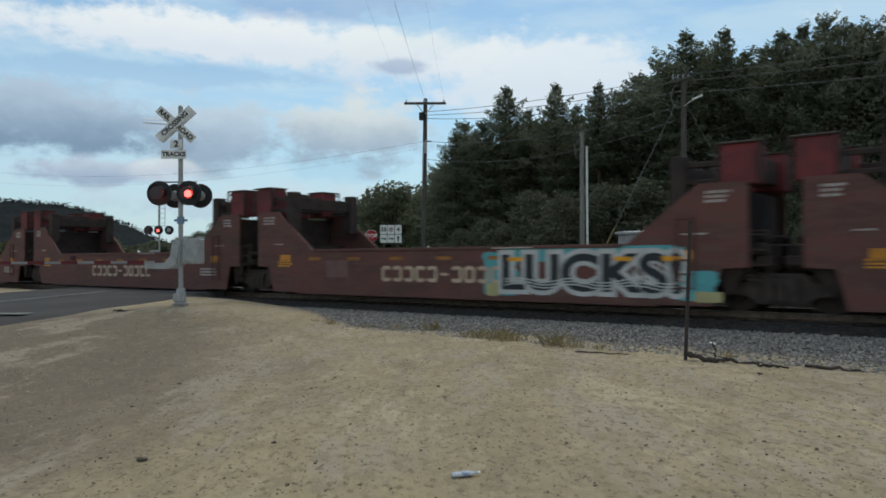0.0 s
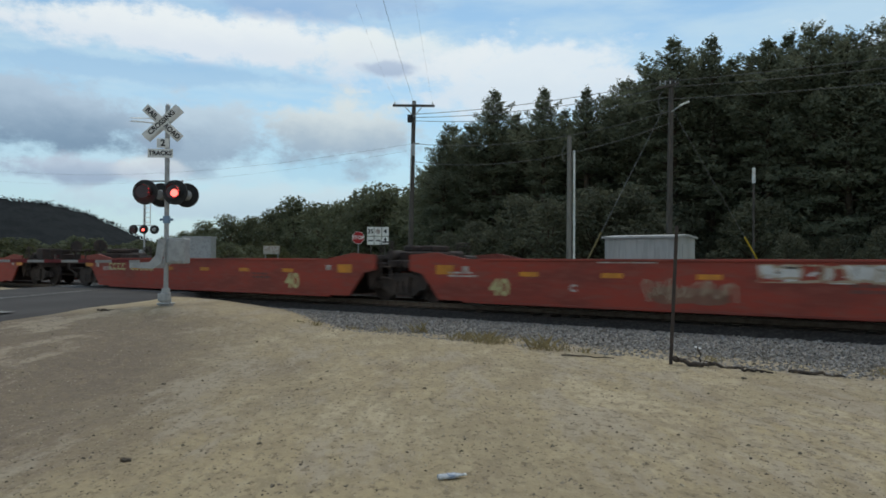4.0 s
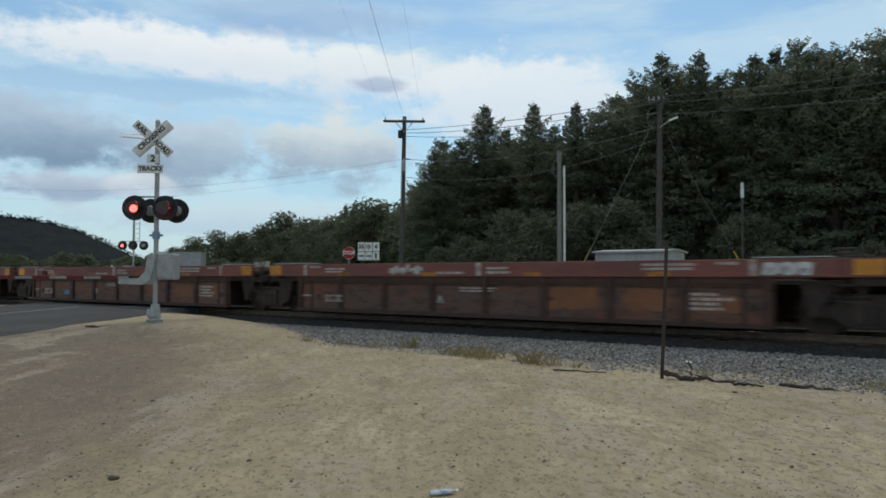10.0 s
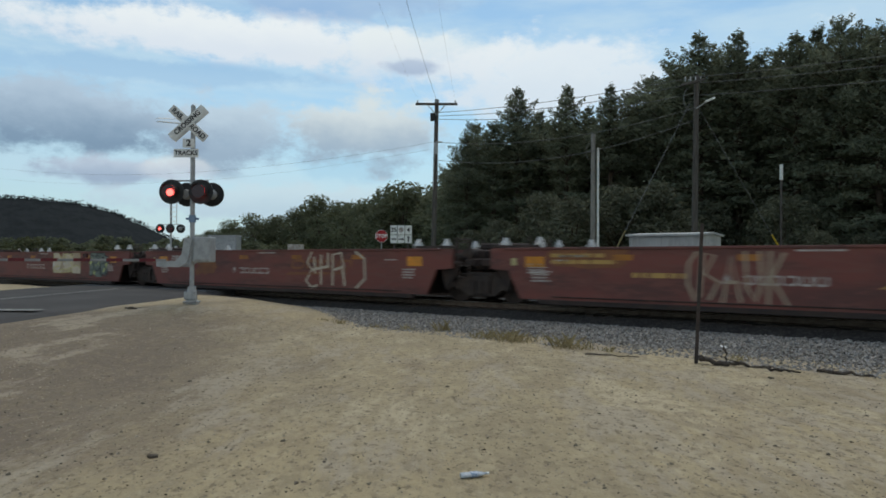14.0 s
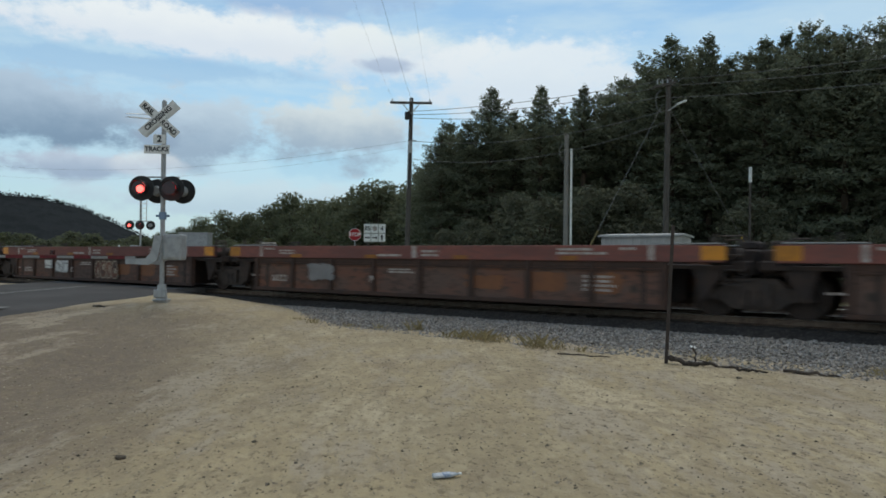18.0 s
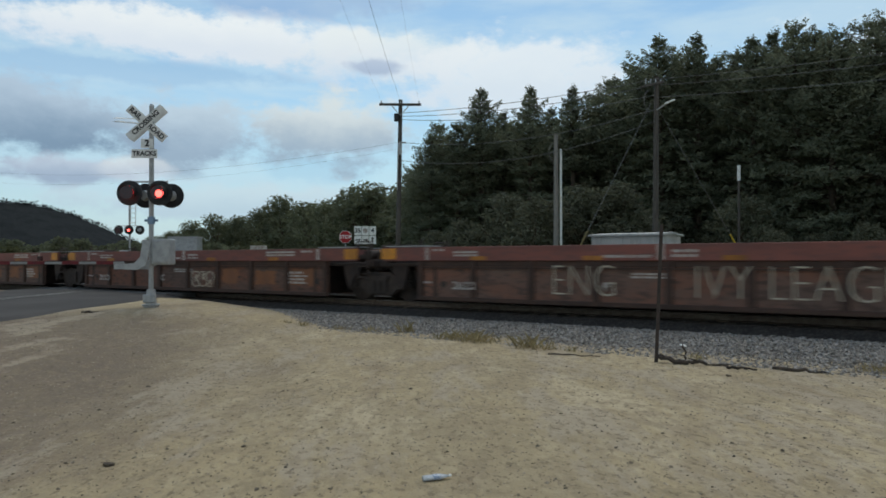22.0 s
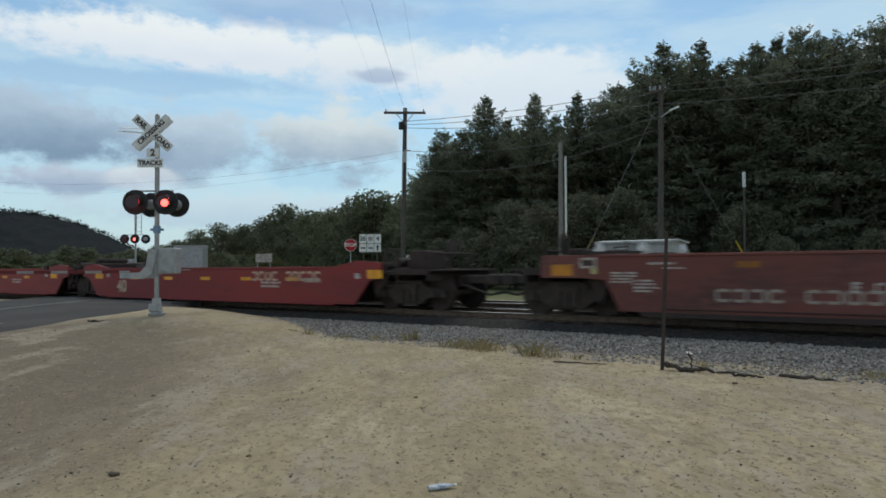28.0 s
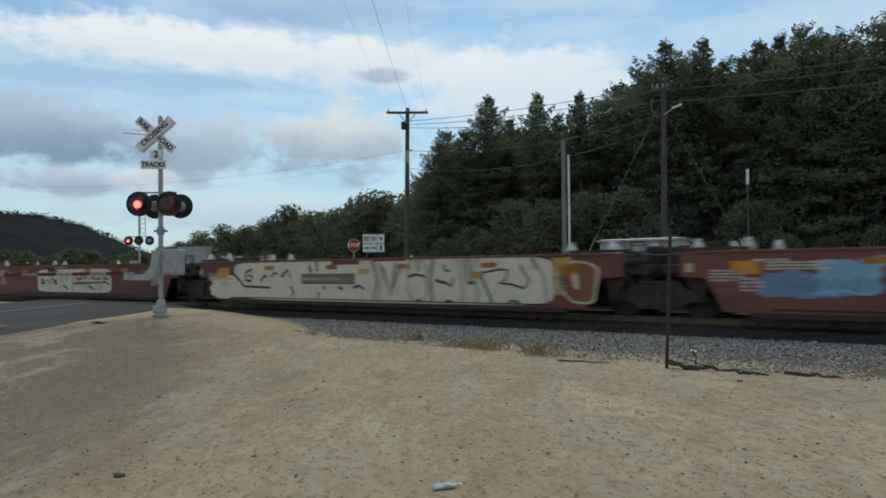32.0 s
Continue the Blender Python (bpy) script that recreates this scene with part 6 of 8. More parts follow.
def loose_stones():
    rng = np.random.default_rng(12)
    n = 42000
    s = rng.uniform(-21, 4.5, n)
    a = 11.9 + 3.2 * rng.random(n) ** 0.9
    prof_a, prof_z = [11.6, 12.15, 12.5, 13.2, 14.2, 15.0], [-0.47, -0.47, -0.46, -0.410, -0.353, -0.343]
    z = np.interp(a, prof_a, prof_z)
    shift = np.array([0.45 * step(-9, 0, q) for q in s]) * np.clip((13.5 - a) / 1.35, 0, 1)
    a = a - shift
    x, y = U.x * s + NN.x * a, U.y * s + NN.y * a
    keep = x > -8.0
    x, y, z, s = x[keep], y[keep], z[keep], s[keep]
    rocks("ballast_stones", np.stack((x, y, z + rng.uniform(-0.012, 0.02, len(x)), rng.uniform(0.018, 0.046, len(x))), 1), STONE, BED, "grey crushed stones of the ballast shoulder", 2)
    n = 24000
    x, y = rng.uniform(-9, 8, n), 3.2 + 14 * rng.random(n) ** 1.4
    keep = NN.x * x + NN.y * y < 12.2
    x, y = x[keep], y[keep]
    z = np.array([ground_z(p, q) for p, q in zip(x, y)])
    tagged(rocks("lot_pebbles", np.stack((x, y, z, rng.uniform(0.005, 0.013, len(x)) * (1 + (rng.random(len(x)) > 0.95) * 0.9)), 1), PEBBLE, None, "loose pebbles and crumbs on the gravel lot", 4), category="pebbles")


loose_stones()

# ---- paint on the well cars ----
def paint(name, a, b=None, rough=0.7):
    return mat(name, a, b or tuple(c * 0.7 for c in a), 2.5, 6, rough, bump=0.03, fine=tuple(c * 0.85 for c in a), fine_scale=9, lo=0.35, hi=0.7)


P_WHITE = paint("spray_white", (0.62, 0.62, 0.60), (0.48, 0.47, 0.45))
P_CREAM = paint("spray_cream", (0.56, 0.49, 0.38), (0.45, 0.39, 0.30))
P_BEIGE = paint("spray_beige", (0.42, 0.335, 0.24), (0.33, 0.26, 0.19))
P_GREYP = paint("spray_grey", (0.26, 0.25, 0.245), (0.20, 0.19, 0.19))
P_DARK = paint("spray_dark", (0.035, 0.04, 0.045))
P_BLACK = paint("spray_black", (0.02, 0.02, 0.02))
P_BLUE = paint("spray_blue", (0.075, 0.13, 0.58), (0.06, 0.09, 0.40))
P_SKY = paint("spray_sky_blue", (0.08, 0.40, 0.62), (0.07, 0.30, 0.52))
P_DULLBLUE = paint("spray_dull_blue", (0.14, 0.24, 0.38), (0.16, 0.22, 0.30))
P_RED = paint("spray_red", (0.42, 0.05, 0.06))
P_LIME = paint("spray_lime", (0.52, 0.56, 0.20), (0.44, 0.48, 0.18))
P_YELLOW = paint("spray_pale_yellow", (0.50, 0.45, 0.22), (0.42, 0.36, 0.18))
P_MINT = paint("spray_mint", (0.30, 0.42, 0.30), (0.36, 0.42, 0.28))
P_PURPLE = paint("spray_purple", (0.20, 0.075, 0.19), (0.22, 0.075, 0.12))
P_PALE = paint("spray_bone_white", (0.68, 0.61, 0.49), (0.58, 0.51, 0.41))
P_STONE = paint("spray_stone_grey", (0.36, 0.31, 0.265), (0.29, 0.25, 0.215))
P_PINK = paint("spray_pale_pink", (0.62, 0.48, 0.52), (0.5, 0.4, 0.46))
P_MAUVE = paint("spray_mauve_grey", (0.31, 0.215, 0.165), (0.25, 0.165, 0.125))
P_DUSK = paint("spray_dusk_grey", (0.20, 0.145, 0.13), (0.27, 0.20, 0.17))
P_SAND = paint("spray_sand", (0.62, 0.49, 0.29), (0.52, 0.40, 0.24))
P_AIR = paint("spray_air_blue", (0.22, 0.40, 0.54), (0.18, 0.32, 0.46))
P_TEAL = paint("spray_teal", (0.12, 0.42, 0.44), (0.10, 0.34, 0.36))
P_COAL = paint("spray_charcoal", (0.055, 0.060, 0.060), (0.04, 0.045, 0.045))
P_NAVY = paint("spray_navy", (0.045, 0.052, 0.11), (0.045, 0.045, 0.06))
P_GREEN = paint("spray_green_grey", (0.17, 0.20, 0.17))
P_LOGO = paint("faded_yellow_paint", (0.50, 0.32, 0.10), (0.36, 0.22, 0.09))
P_RUST = paint("faded_orange_paint", (0.24, 0.10, 0.045), (0.18, 0.08, 0.045))
P_BONE = paint("bone_letter_paint", (0.60, 0.46, 0.33), (0.48, 0.34, 0.25))

BY = {(c, i): car for car, s, kind, sp, c, i in UNITS}
FACE = -SIDE - 0.006


def fit(ob, x0, x1, z0, z1, y, shear=0.0):
    """Scales lettering to its place on the side."""
    bpy.context.view_layer.update()
    d = ob.dimensions
    m = Matrix.Translation(((x0 + x1) / 2, y, (z0 + z1) / 2)) @ Euler((radians(90), 0, 0)).to_matrix().to_4x4() @ Matrix.Diagonal(((x1 - x0) / max(d.x, 0.01), (z1 - z0) / max(d.y, 0.01), 1, 1))
    ob.matrix_basis = m


def tag_word(car, text, x0, x1, z0, z1, fill, edge=None, wide=0.06, bold=0.03):
    """Painted lettering: an outline layer behind, the letters before it."""
    if edge:
        fit(words(text, 1, edge, car, Matrix(), wide + bold, "graffiti_outline"), x0, x1, z0, z1, FACE)
        k = (z1 - z0) * 0.10
        fit(words(text, 1, fill, car, Matrix(), bold, "graffiti_letters"), x0 + k, x1 - k, z0 + k, z1 - k, FACE - 0.005)
    else:
        fit(words(text, 1, fill, car, Matrix(), bold, "painted_letters"), x0, x1, z0, z1, FACE)


def poly(bm, pts, y, mi=0):
    f = bm.faces.new([bm.verts.new((x, y, z)) for x, z in pts])
    f.material_index = mi
    f.normal_update()
    if f.normal.y > 0:
        f.normal_flip()


def patch(car, x0, x1, z0, z1, material, seed=0, rag=0.12, y=FACE + 0.002, name="paint_patch"):
    """A rolled or sprayed patch with a ragged edge."""
    bm, n = bmn(), 96
    pts = []
    for i in range(n):
        a = 2 * math.pi * i / n
        cx, cz = math.cos(a), math.sin(a)
        k = 1 / (abs(cx) ** 8 + abs(cz) ** 8) ** 0.125
        w = 1 + rag * noise.noise((cx * 2.2 + seed * 3.1, cz * 2.2, seed)) + rag * 0.5 * noise.noise((cx * 7 + seed, cz * 7, 4))
        pts.append(((x0 + x1) / 2 + (x1 - x0) / 2 * cx * k * (1 + (w - 1) * (z1 - z0) / (x1 - x0) * 2), min(1.42, max(0.16, (z0 + z1) / 2 + (z1 - z0) / 2 * cz * k * w))))
    poly(bm, pts, y)
    return part(name, bm, material, car)


def wild(car, x0, x1, z0, z1, mats, n=9, seed=0, lean=0.35):
    """A dense interlocking piece: angular shapes with edges and glints, no letters."""
    r = random.Random(seed)
    bm = bmn()
    H = z1 - z0
    p = (x1 - x0) / n
    for i in range(n):
        for rep in range(3):
            cx, cz = x0 + (i + 0.5 + r.uniform(-0.35, 0.35)) * p, z0 + H * (0.5 + r.uniform(-0.22, 0.22))
            w, h = p * r.uniform(0.35, 0.8), H * r.uniform(0.28, 0.5)
            s = r.choice((-1, 1)) * lean * r.uniform(0.3, 1.2)
            base = [(-1, -1), (-0.1, -0.75), (0.9, -1), (1, 0.1), (0.75, 1), (0.0, 0.7), (-0.9, 1), (-0.8, 0)]
            pts = [(bx * w * r.uniform(0.6, 1.1) + bz * h * s, bz * h * r.uniform(0.75, 1.1)) for bx, bz in base]
            col = r.choice((1, 1, 2)) if len(mats) > 3 else 1
            lay = FACE - 0.0012 * (i * 3 + rep) / n * 3
            cl = lambda z: min(z1, max(z0, z))
            poly(bm, [(min(x1, max(x0, cx + a * 1.0 + (0.05 if a > 0 else -0.05))), cl(cz + b + (0.05 if b > 0 else -0.05))) for a, b in pts], lay, 0)
            poly(bm, [(min(x1, max(x0, cx + a)), cl(cz + b)) for a, b in pts], lay - 0.0006, col)
            if r.random() < 0.75:
                t = r.uniform(-0.5, 0.5)
                poly(bm, [(min(x1, max(x0, cx + t * w + a)), cl(cz + b)) for a, b in ((-w * 0.45, -h * 0.25), (-w * 0.1, -h * 0.45), (w * 0.5, h * 0.05), (w * 0.15, h * 0.25))], lay - 0.001, len(mats) - 1)
    bmesh.ops.recalc_face_normals(bm, faces=[])
    return part("graffiti_piece", bm, tuple(mats), car)


def throwup(car, x0, x1, z0, z1, edge, fill, n, seed=0, inner=None):
    """Fat rounded shapes side by side, each one part with an outline, a fill and a hollow."""
    r = random.Random(seed)
    p = (x1 - x0) / n
    for i in range(n):
        bm = bmn()
        cx, cz = x0 + (i + 0.5) * p, (z0 + z1) / 2
        w, h = p * 0.56, (z1 - z0) / 2 * r.uniform(0.92, 1.0)
        e, ph, lean = r.uniform(0.5, 0.85), r.uniform(0, 6), r.uniform(-0.25, 0.25)
        m = 26
        angs = [2 * math.pi * k / m for k in range(m)]
        ring = [(math.copysign(abs(math.cos(a)) ** e, math.cos(a)) * (1 + 0.16 * math.sin(3 * a + ph)) , math.copysign(abs(math.sin(a)) ** e, math.sin(a)) * (1 - 0.06 * abs(math.sin(2 * a + ph)))) for a in angs]
        dx, dz = r.uniform(-0.2, 0.2) * w, r.choice((-0.3, -0.1, 0.1, 0.3)) * h
        hw, hh, ht = w * r.uniform(0.06, 0.22), h * r.uniform(0.15, 0.45), r.uniform(-0.6, 0.6)
        lay = FACE - 0.002 * (i % 2)
        loops = []
        for q in range(4):
            vs = []
            for a, b in ring:
                if q == 0:
                    x, z = a * w, b * h
                elif q == 1:
                    x, z = a * w * 0.86, b * h * 0.90
                elif q == 2:
                    x, z = dx + a * (hw + 0.03) + b * hh * ht * 0.4, dz + b * (hh + 0.03)
                else:
                    x, z = dx + a * hw * 0.8 + b * hh * ht * 0.4, dz + b * hh * 0.9
                vs.append(bm.verts.new((cx + x + z * lean * 0.5, lay, cz + z)))
            loops.append(vs)
        for q, mi in ((0, 0), (1, 1), (2, 0)):
            for k in range(m):
                j = (k + 1) % m
                bm.faces.new((loops[q][k], loops[q][j], loops[q + 1][j], loops[q + 1][k])).material_index = mi
        bm.faces.new(loops[3]).material_index = 2
        bmesh.ops.recalc_face_normals(bm, faces=bm.faces)
        part("graffiti_shape", bm, (edge, fill, inner or edge), car)


def scrawl(car, x0, x1, z0, z1, material, loops=5, seed=0, r0=0.016):
    """A thin sprayed line in loops."""
    r = random.Random(seed)
    cu = bpy.data.curves.new("graffiti_scrawl", "CURVE")
    cu.dimensions, cu.bevel_depth, cu.bevel_resolution, cu.resolution_u = "3D", r0, 1, 3
    sp = cu.splines.new("BEZIER")
    n = loops * 4
    sp.bezier_points.add(n)
    for i, b in enumerate(sp.bezier_points):
        k = i / n
        up = (i % 2) * 1.0
        b.co = (x0 + (x1 - x0) * min(1, max(0, k + r.uniform(-0.05, 0.05))), FACE + 0.006, z0 + (z1 - z0) * (up * r.uniform(0.6, 1.0) + (1 - up) * r.uniform(0, 0.4)))
        b.handle_left_type = b.handle_right_type = "AUTO"
    cu.materials.append(material)
    ob = new("graffiti_scrawl", cu)
    ob.parent = car
    return ob


def brush(car, area, material, lines, width, y=FACE, name="graffiti_stroke", taper=0.0):
    """Flat spray strokes, each a mesh of its own. area: x0, x1, z0, z1; lines: points in parts of the area."""
    x0, x1, z0, z1 = area
    for n, pts in enumerate(lines):
        bm = bmn()
        p = [Vector((x0 + a * (x1 - x0), 0, z0 + b * (z1 - z0))) for a, b in pts]
        rims = []
        for i, q in enumerate(p):
            a, b = p[max(0, i - 1)], p[min(len(p) - 1, i + 1)]
            d = (b - a).normalized()
            w = width / 2 * (1 - taper * i / max(1, len(p) - 1))
            k = Vector((-d.z, 0, d.x)) * w
            rims.append([bm.verts.new((v.x, y - 0.0004 * n, min(1.44, max(0.14, v.z)))) for v in (q + k, q - k)])
        for a, b in zip(rims, rims[1:]):
            bm.faces.new((a[0], b[0], b[1], a[1]))
        part(name, bm, material, car)


def splash(car, area, material, shapes, y=FACE, name="graffiti_shape"):
    """Flat filled shapes with soft corners, each a mesh of its own, points in parts of the area."""
    x0, x1, z0, z1 = area
    for n, pts in enumerate(shapes):
        for turn in range(2):
            k = 0.86 - 0.11 * turn
            pts = [q for a, b in zip(pts, pts[1:] + pts[:1]) for q in ((a[0] * k + b[0] * (1 - k), a[1] * k + b[1] * (1 - k)), (a[0] * (1 - k) + b[0] * k, a[1] * (1 - k) + b[1] * k))]
        bm = bmn()
        poly(bm, [(x0 + a * (x1 - x0), z0 + b * (z1 - z0)) for a, b in pts], y - 0.0004 * n)
        part(name, bm, material, car)


def block_word(car, x0, x1, z0, z1):
    """Six dark block letters, C A B R O N, edged in white, with small white counters."""
    n = 6
    p = (x1 - x0) / n
    marks = ([[(0.30, 0.50), (0.45, 0.38), (0.85, 0.58)], [(0.45, 0.28), (0.85, 0.46)]], [[(0.35, 0.66), (0.65, 0.66)], [(0.28, 0.44), (0.72, 0.44)], [(0.5, 0.66), (0.5, 0.80)]], [[(0.35, 0.78), (0.62, 0.70), (0.38, 0.60)], [(0.36, 0.44), (0.70, 0.38), (0.40, 0.24)]], [[(0.30, 0.70), (0.60, 0.74), (0.62, 0.58), (0.35, 0.52)], [(0.45, 0.42), (0.60, 0.0)]], [[(0.35, 0.40), (0.36, 0.66), (0.64, 0.66), (0.66, 0.40), (0.35, 0.40)]], [[(0.32, 0.05), (0.36, 0.60)], [(0.62, 0.95), (0.70, 0.40)]])
    for i in range(n):
        a = (x0 + i * p, x0 + (i + 1) * p, z0, z1)
        splash(car, a, P_GREEN, [[(0.02, 0.0), (0.98, 0.0), (1.0, 0.6), (0.86, 0.98), (0.2, 1.0), (0.0, 0.7)]], FACE, "graffiti_letter")
        splash(car, a, P_COAL, [[(0.10, 0.06), (0.92, 0.06), (0.94, 0.6), (0.80, 0.93), (0.26, 0.95), (0.08, 0.66)]], FACE - 0.003, "graffiti_letter")
        brush(car, a, P_WHITE, [[(0.04, 0.0), (0.02, 0.68), (0.14, 0.95), (0.42, 1.0)]], 0.085, FACE - 0.005)
        brush(car, a, P_WHITE, marks[i], 0.075, FACE - 0.006)
    brush(car, (x0, x1, z0, z1), P_WHITE, [[(0.0, 0.02), (0.5, 0.03), (1.0, 0.02)], [(0.0, -0.07), (0.45, -0.08), (0.95, -0.07)], [(0.98, 0.0), (0.985, 0.5), (0.94, 1.0)]], 0.075, FACE - 0.007)


def fat_word(car, x0, x1, z0, z1):
    """Four fat white letters, A C E R, grown together along the foot."""
    a = (x0, x1, z0, z1)
    y = FACE - 0.002
    brush(car, a, P_WHITE, [[(0.06, 0.0), (0.15, 1.0)], [(0.15, 1.0), (0.27, 0.0)], [(0.07, 0.34), (0.24, 0.34)]], 0.42, y, "graffiti_letter")
    brush(car, a, P_WHITE, [[(0.48, 0.86), (0.34, 0.80), (0.32, 0.45), (0.36, 0.18), (0.54, 0.16)], [(0.72, 0.88), (0.57, 0.84), (0.56, 0.5), (0.58, 0.16), (0.74, 0.14)], [(0.56, 0.56), (0.68, 0.56)]], 0.40, y - 0.002, "graffiti_letter")
    brush(car, a, P_WHITE, [[(0.79, 0.0), (0.80, 0.9)], [(0.80, 0.88), (0.92, 0.82), (0.92, 0.58), (0.80, 0.50)], [(0.84, 0.50), (0.94, 0.16), (1.0, 0.12)]], 0.36, y - 0.005, "graffiti_letter")
    brush(car, a, P_GREYP, [[(0.28, 0.10), (0.62, 0.08)], [(0.20, 0.6), (0.42, 0.62)], [(0.55, 0.05), (0.62, -0.02), (0.72, 0.0)]], 0.03, y - 0.008)
    splash(car, a, P_DARK, [[(0.38, 0.66), (0.46, 0.58), (0.52, 0.66), (0.46, 0.74)], [(0.62, 0.66), (0.70, 0.58), (0.76, 0.68), (0.69, 0.74)], [(0.83, 0.68), (0.87, 0.62), (0.90, 0.70), (0.86, 0.76)]], y - 0.009)


def lime_word(car, x0, x1, z0, z1):
    """A dark piece, M E N E R, lit by pale lime strokes."""
    a = (x0, x1, z0, z1)
    y = FACE - 0.002
    splash(car, a, P_GREEN, [[(0.0, 0.0), (0.0, 0.98), (0.3, 1.0), (0.6, 0.98), (0.8, 1.0), (0.86, 0.8), (1.0, 0.6), (1.0, 0.2), (0.9, 0.0), (0.5, 0.03)]], FACE + 0.001, "graffiti_ground")
    splash(car, a, P_COAL, [[(0.06, 0.02), (0.07, 0.86), (0.14, 0.9), (0.20, 0.8), (0.20, 0.05), (0.13, 0.3)], [(0.27, 0.05), (0.26, 0.8), (0.36, 0.9), (0.44, 0.3), (0.40, 0.05)], [(0.47, 0.05), (0.46, 0.9), (0.55, 0.6), (0.56, 0.1)], [(0.64, 0.05), (0.64, 0.5), (0.74, 0.9), (0.78, 0.4), (0.72, 0.05)], [(0.80, 0.5), (0.84, 0.9), (0.95, 0.7), (0.98, 0.3), (0.90, 0.1)]], FACE - 0.0005)
    brush(car, a, P_LIME, [[(0.015, 0.0), (0.01, 1.0)], [(0.16, 0.9), (0.125, 0.02)], [(0.57, 0.28), (0.61, 0.52), (0.67, 0.55)], [(0.67, 0.98), (0.67, 0.38)], [(0.47, 0.98), (0.475, 0.68)], [(0.76, 0.95), (0.79, 0.55)], [(0.77, 0.36), (0.88, -0.02)], [(0.78, 0.52), (0.91, 0.44), (0.97, 0.34)]], 0.15, y, taper=0.35)
    brush(car, a, P_CREAM, [[(0.045, 0.88), (0.20, 0.88)], [(0.06, 0.86), (0.09, 0.02)], [(0.17, 0.6), (0.19, 0.02)], [(0.25, 0.66), (0.33, 0.83)], [(0.35, 0.62), (0.295, 0.4), (0.275, 0.12)], [(0.26, 0.34), (0.36, 0.6)], [(0.39, 0.75), (0.47, 0.0)], [(0.33, 0.0), (0.40, 0.12)], [(0.56, 0.74), (0.68, 0.88)], [(0.79, 0.46), (0.87, 0.24), (0.94, 0.22)], [(0.69, 0.0), (0.73, 0.14)]], 0.075, y - 0.004, taper=0.3)
    brush(car, a, P_RUST, [[(0.565, 0.68), (0.65, 0.76)]], 0.10, y - 0.006)


def blue_piece(car, x0, x1, z0, z1):
    """An interlocking piece in blue and lime on a dark foot, under a purple haze."""
    a = (x0, x1, z0, z1)
    y = FACE - 0.001
    splash(car, a, P_NAVY, [[(0.0, 0.0), (0.0, 0.22), (0.08, 0.45), (0.3, 0.6), (0.7, 0.7), (1.0, 0.6), (1.0, 0.0)]], y, "graffiti_ground")
    splash(car, a, P_BLUE, [[(0.11, 0.75), (0.16, 0.95), (0.22, 0.94), (0.22, 0.6), (0.16, 0.35), (0.11, 0.4)], [(0.25, 0.8), (0.29, 0.97), (0.40, 0.95), (0.42, 0.7), (0.34, 0.45), (0.27, 0.62)], [(0.42, 1.0), (0.49, 0.8), (0.60, 0.52), (0.64, 0.24), (0.53, 0.40), (0.43, 0.66)], [(0.55, 0.98), (0.60, 0.8), (0.70, 0.76), (0.70, 0.25), (0.63, 0.6), (0.56, 0.72)], [(0.62, 0.98), (0.73, 0.97), (0.74, 0.80), (0.66, 0.74)], [(0.76, 0.98), (0.90, 0.99), (0.92, 0.66), (0.84, 0.46), (0.77, 0.7)], [(0.0, 0.30), (0.05, 0.40), (0.05, 0.16), (0.0, 0.14)], [(0.92, 0.45), (1.0, 0.5), (1.0, 0.1), (0.94, 0.2)]], y - 0.002)
    splash(car, a, P_LIME, [[(0.23, 0.62), (0.27, 0.62), (0.285, 0.34), (0.245, 0.32)], [(0.12, 0.12), (0.20, 0.20), (0.16, 0.06)], [(0.50, 0.56), (0.58, 0.40), (0.60, 0.28), (0.53, 0.28)], [(0.57, 0.92), (0.62, 0.72), (0.585, 0.68)], [(0.505, 0.98), (0.53, 0.98), (0.53, 0.70), (0.505, 0.70)], [(0.68, 0.52), (0.735, 0.74), (0.77, 0.6), (0.73, 0.40)], [(0.78, 0.06), (0.82, 0.18), (0.83, 0.0)], [(0.90, 0.62), (0.99, 0.36), (0.96, 0.22), (0.91, 0.42)]], y - 0.006)
    brush(car, a, P_CREAM, [[(0.095, 0.42), (0.10, 0.64), (0.12, 0.84), (0.17, 0.97)], [(0.24, 0.66), (0.25, 0.86), (0.33, 0.98)], [(0.34, 0.30), (0.37, 0.42), (0.43, 0.44)], [(0.33, 0.36), (0.32, 0.54), (0.36, 0.66), (0.39, 0.60)], [(0.43, 0.56), (0.49, 0.44), (0.53, 0.18)], [(0.67, 0.66), (0.70, 0.36), (0.72, 0.16)], [(0.84, 0.38), (0.91, 0.56), (0.98, 0.80)], [(0.85, 0.38), (0.90, 0.18), (0.93, 0.02)], [(0.0, 0.10), (0.0, 0.36), (0.05, 0.42)], [(0.04, 0.2), (0.04, 0.70), (0.08, 0.58)]], 0.065, y - 0.010, taper=0.3)
    brush(car, a, P_COAL, [[(0.30, 0.50), (0.36, 0.30), (0.43, 0.36)], [(0.20, 0.4), (0.28, 0.2)], [(0.60, 0.2), (0.68, 0.4)], [(0.74, 0.3), (0.80, 0.42)]], 0.12, y - 0.008)


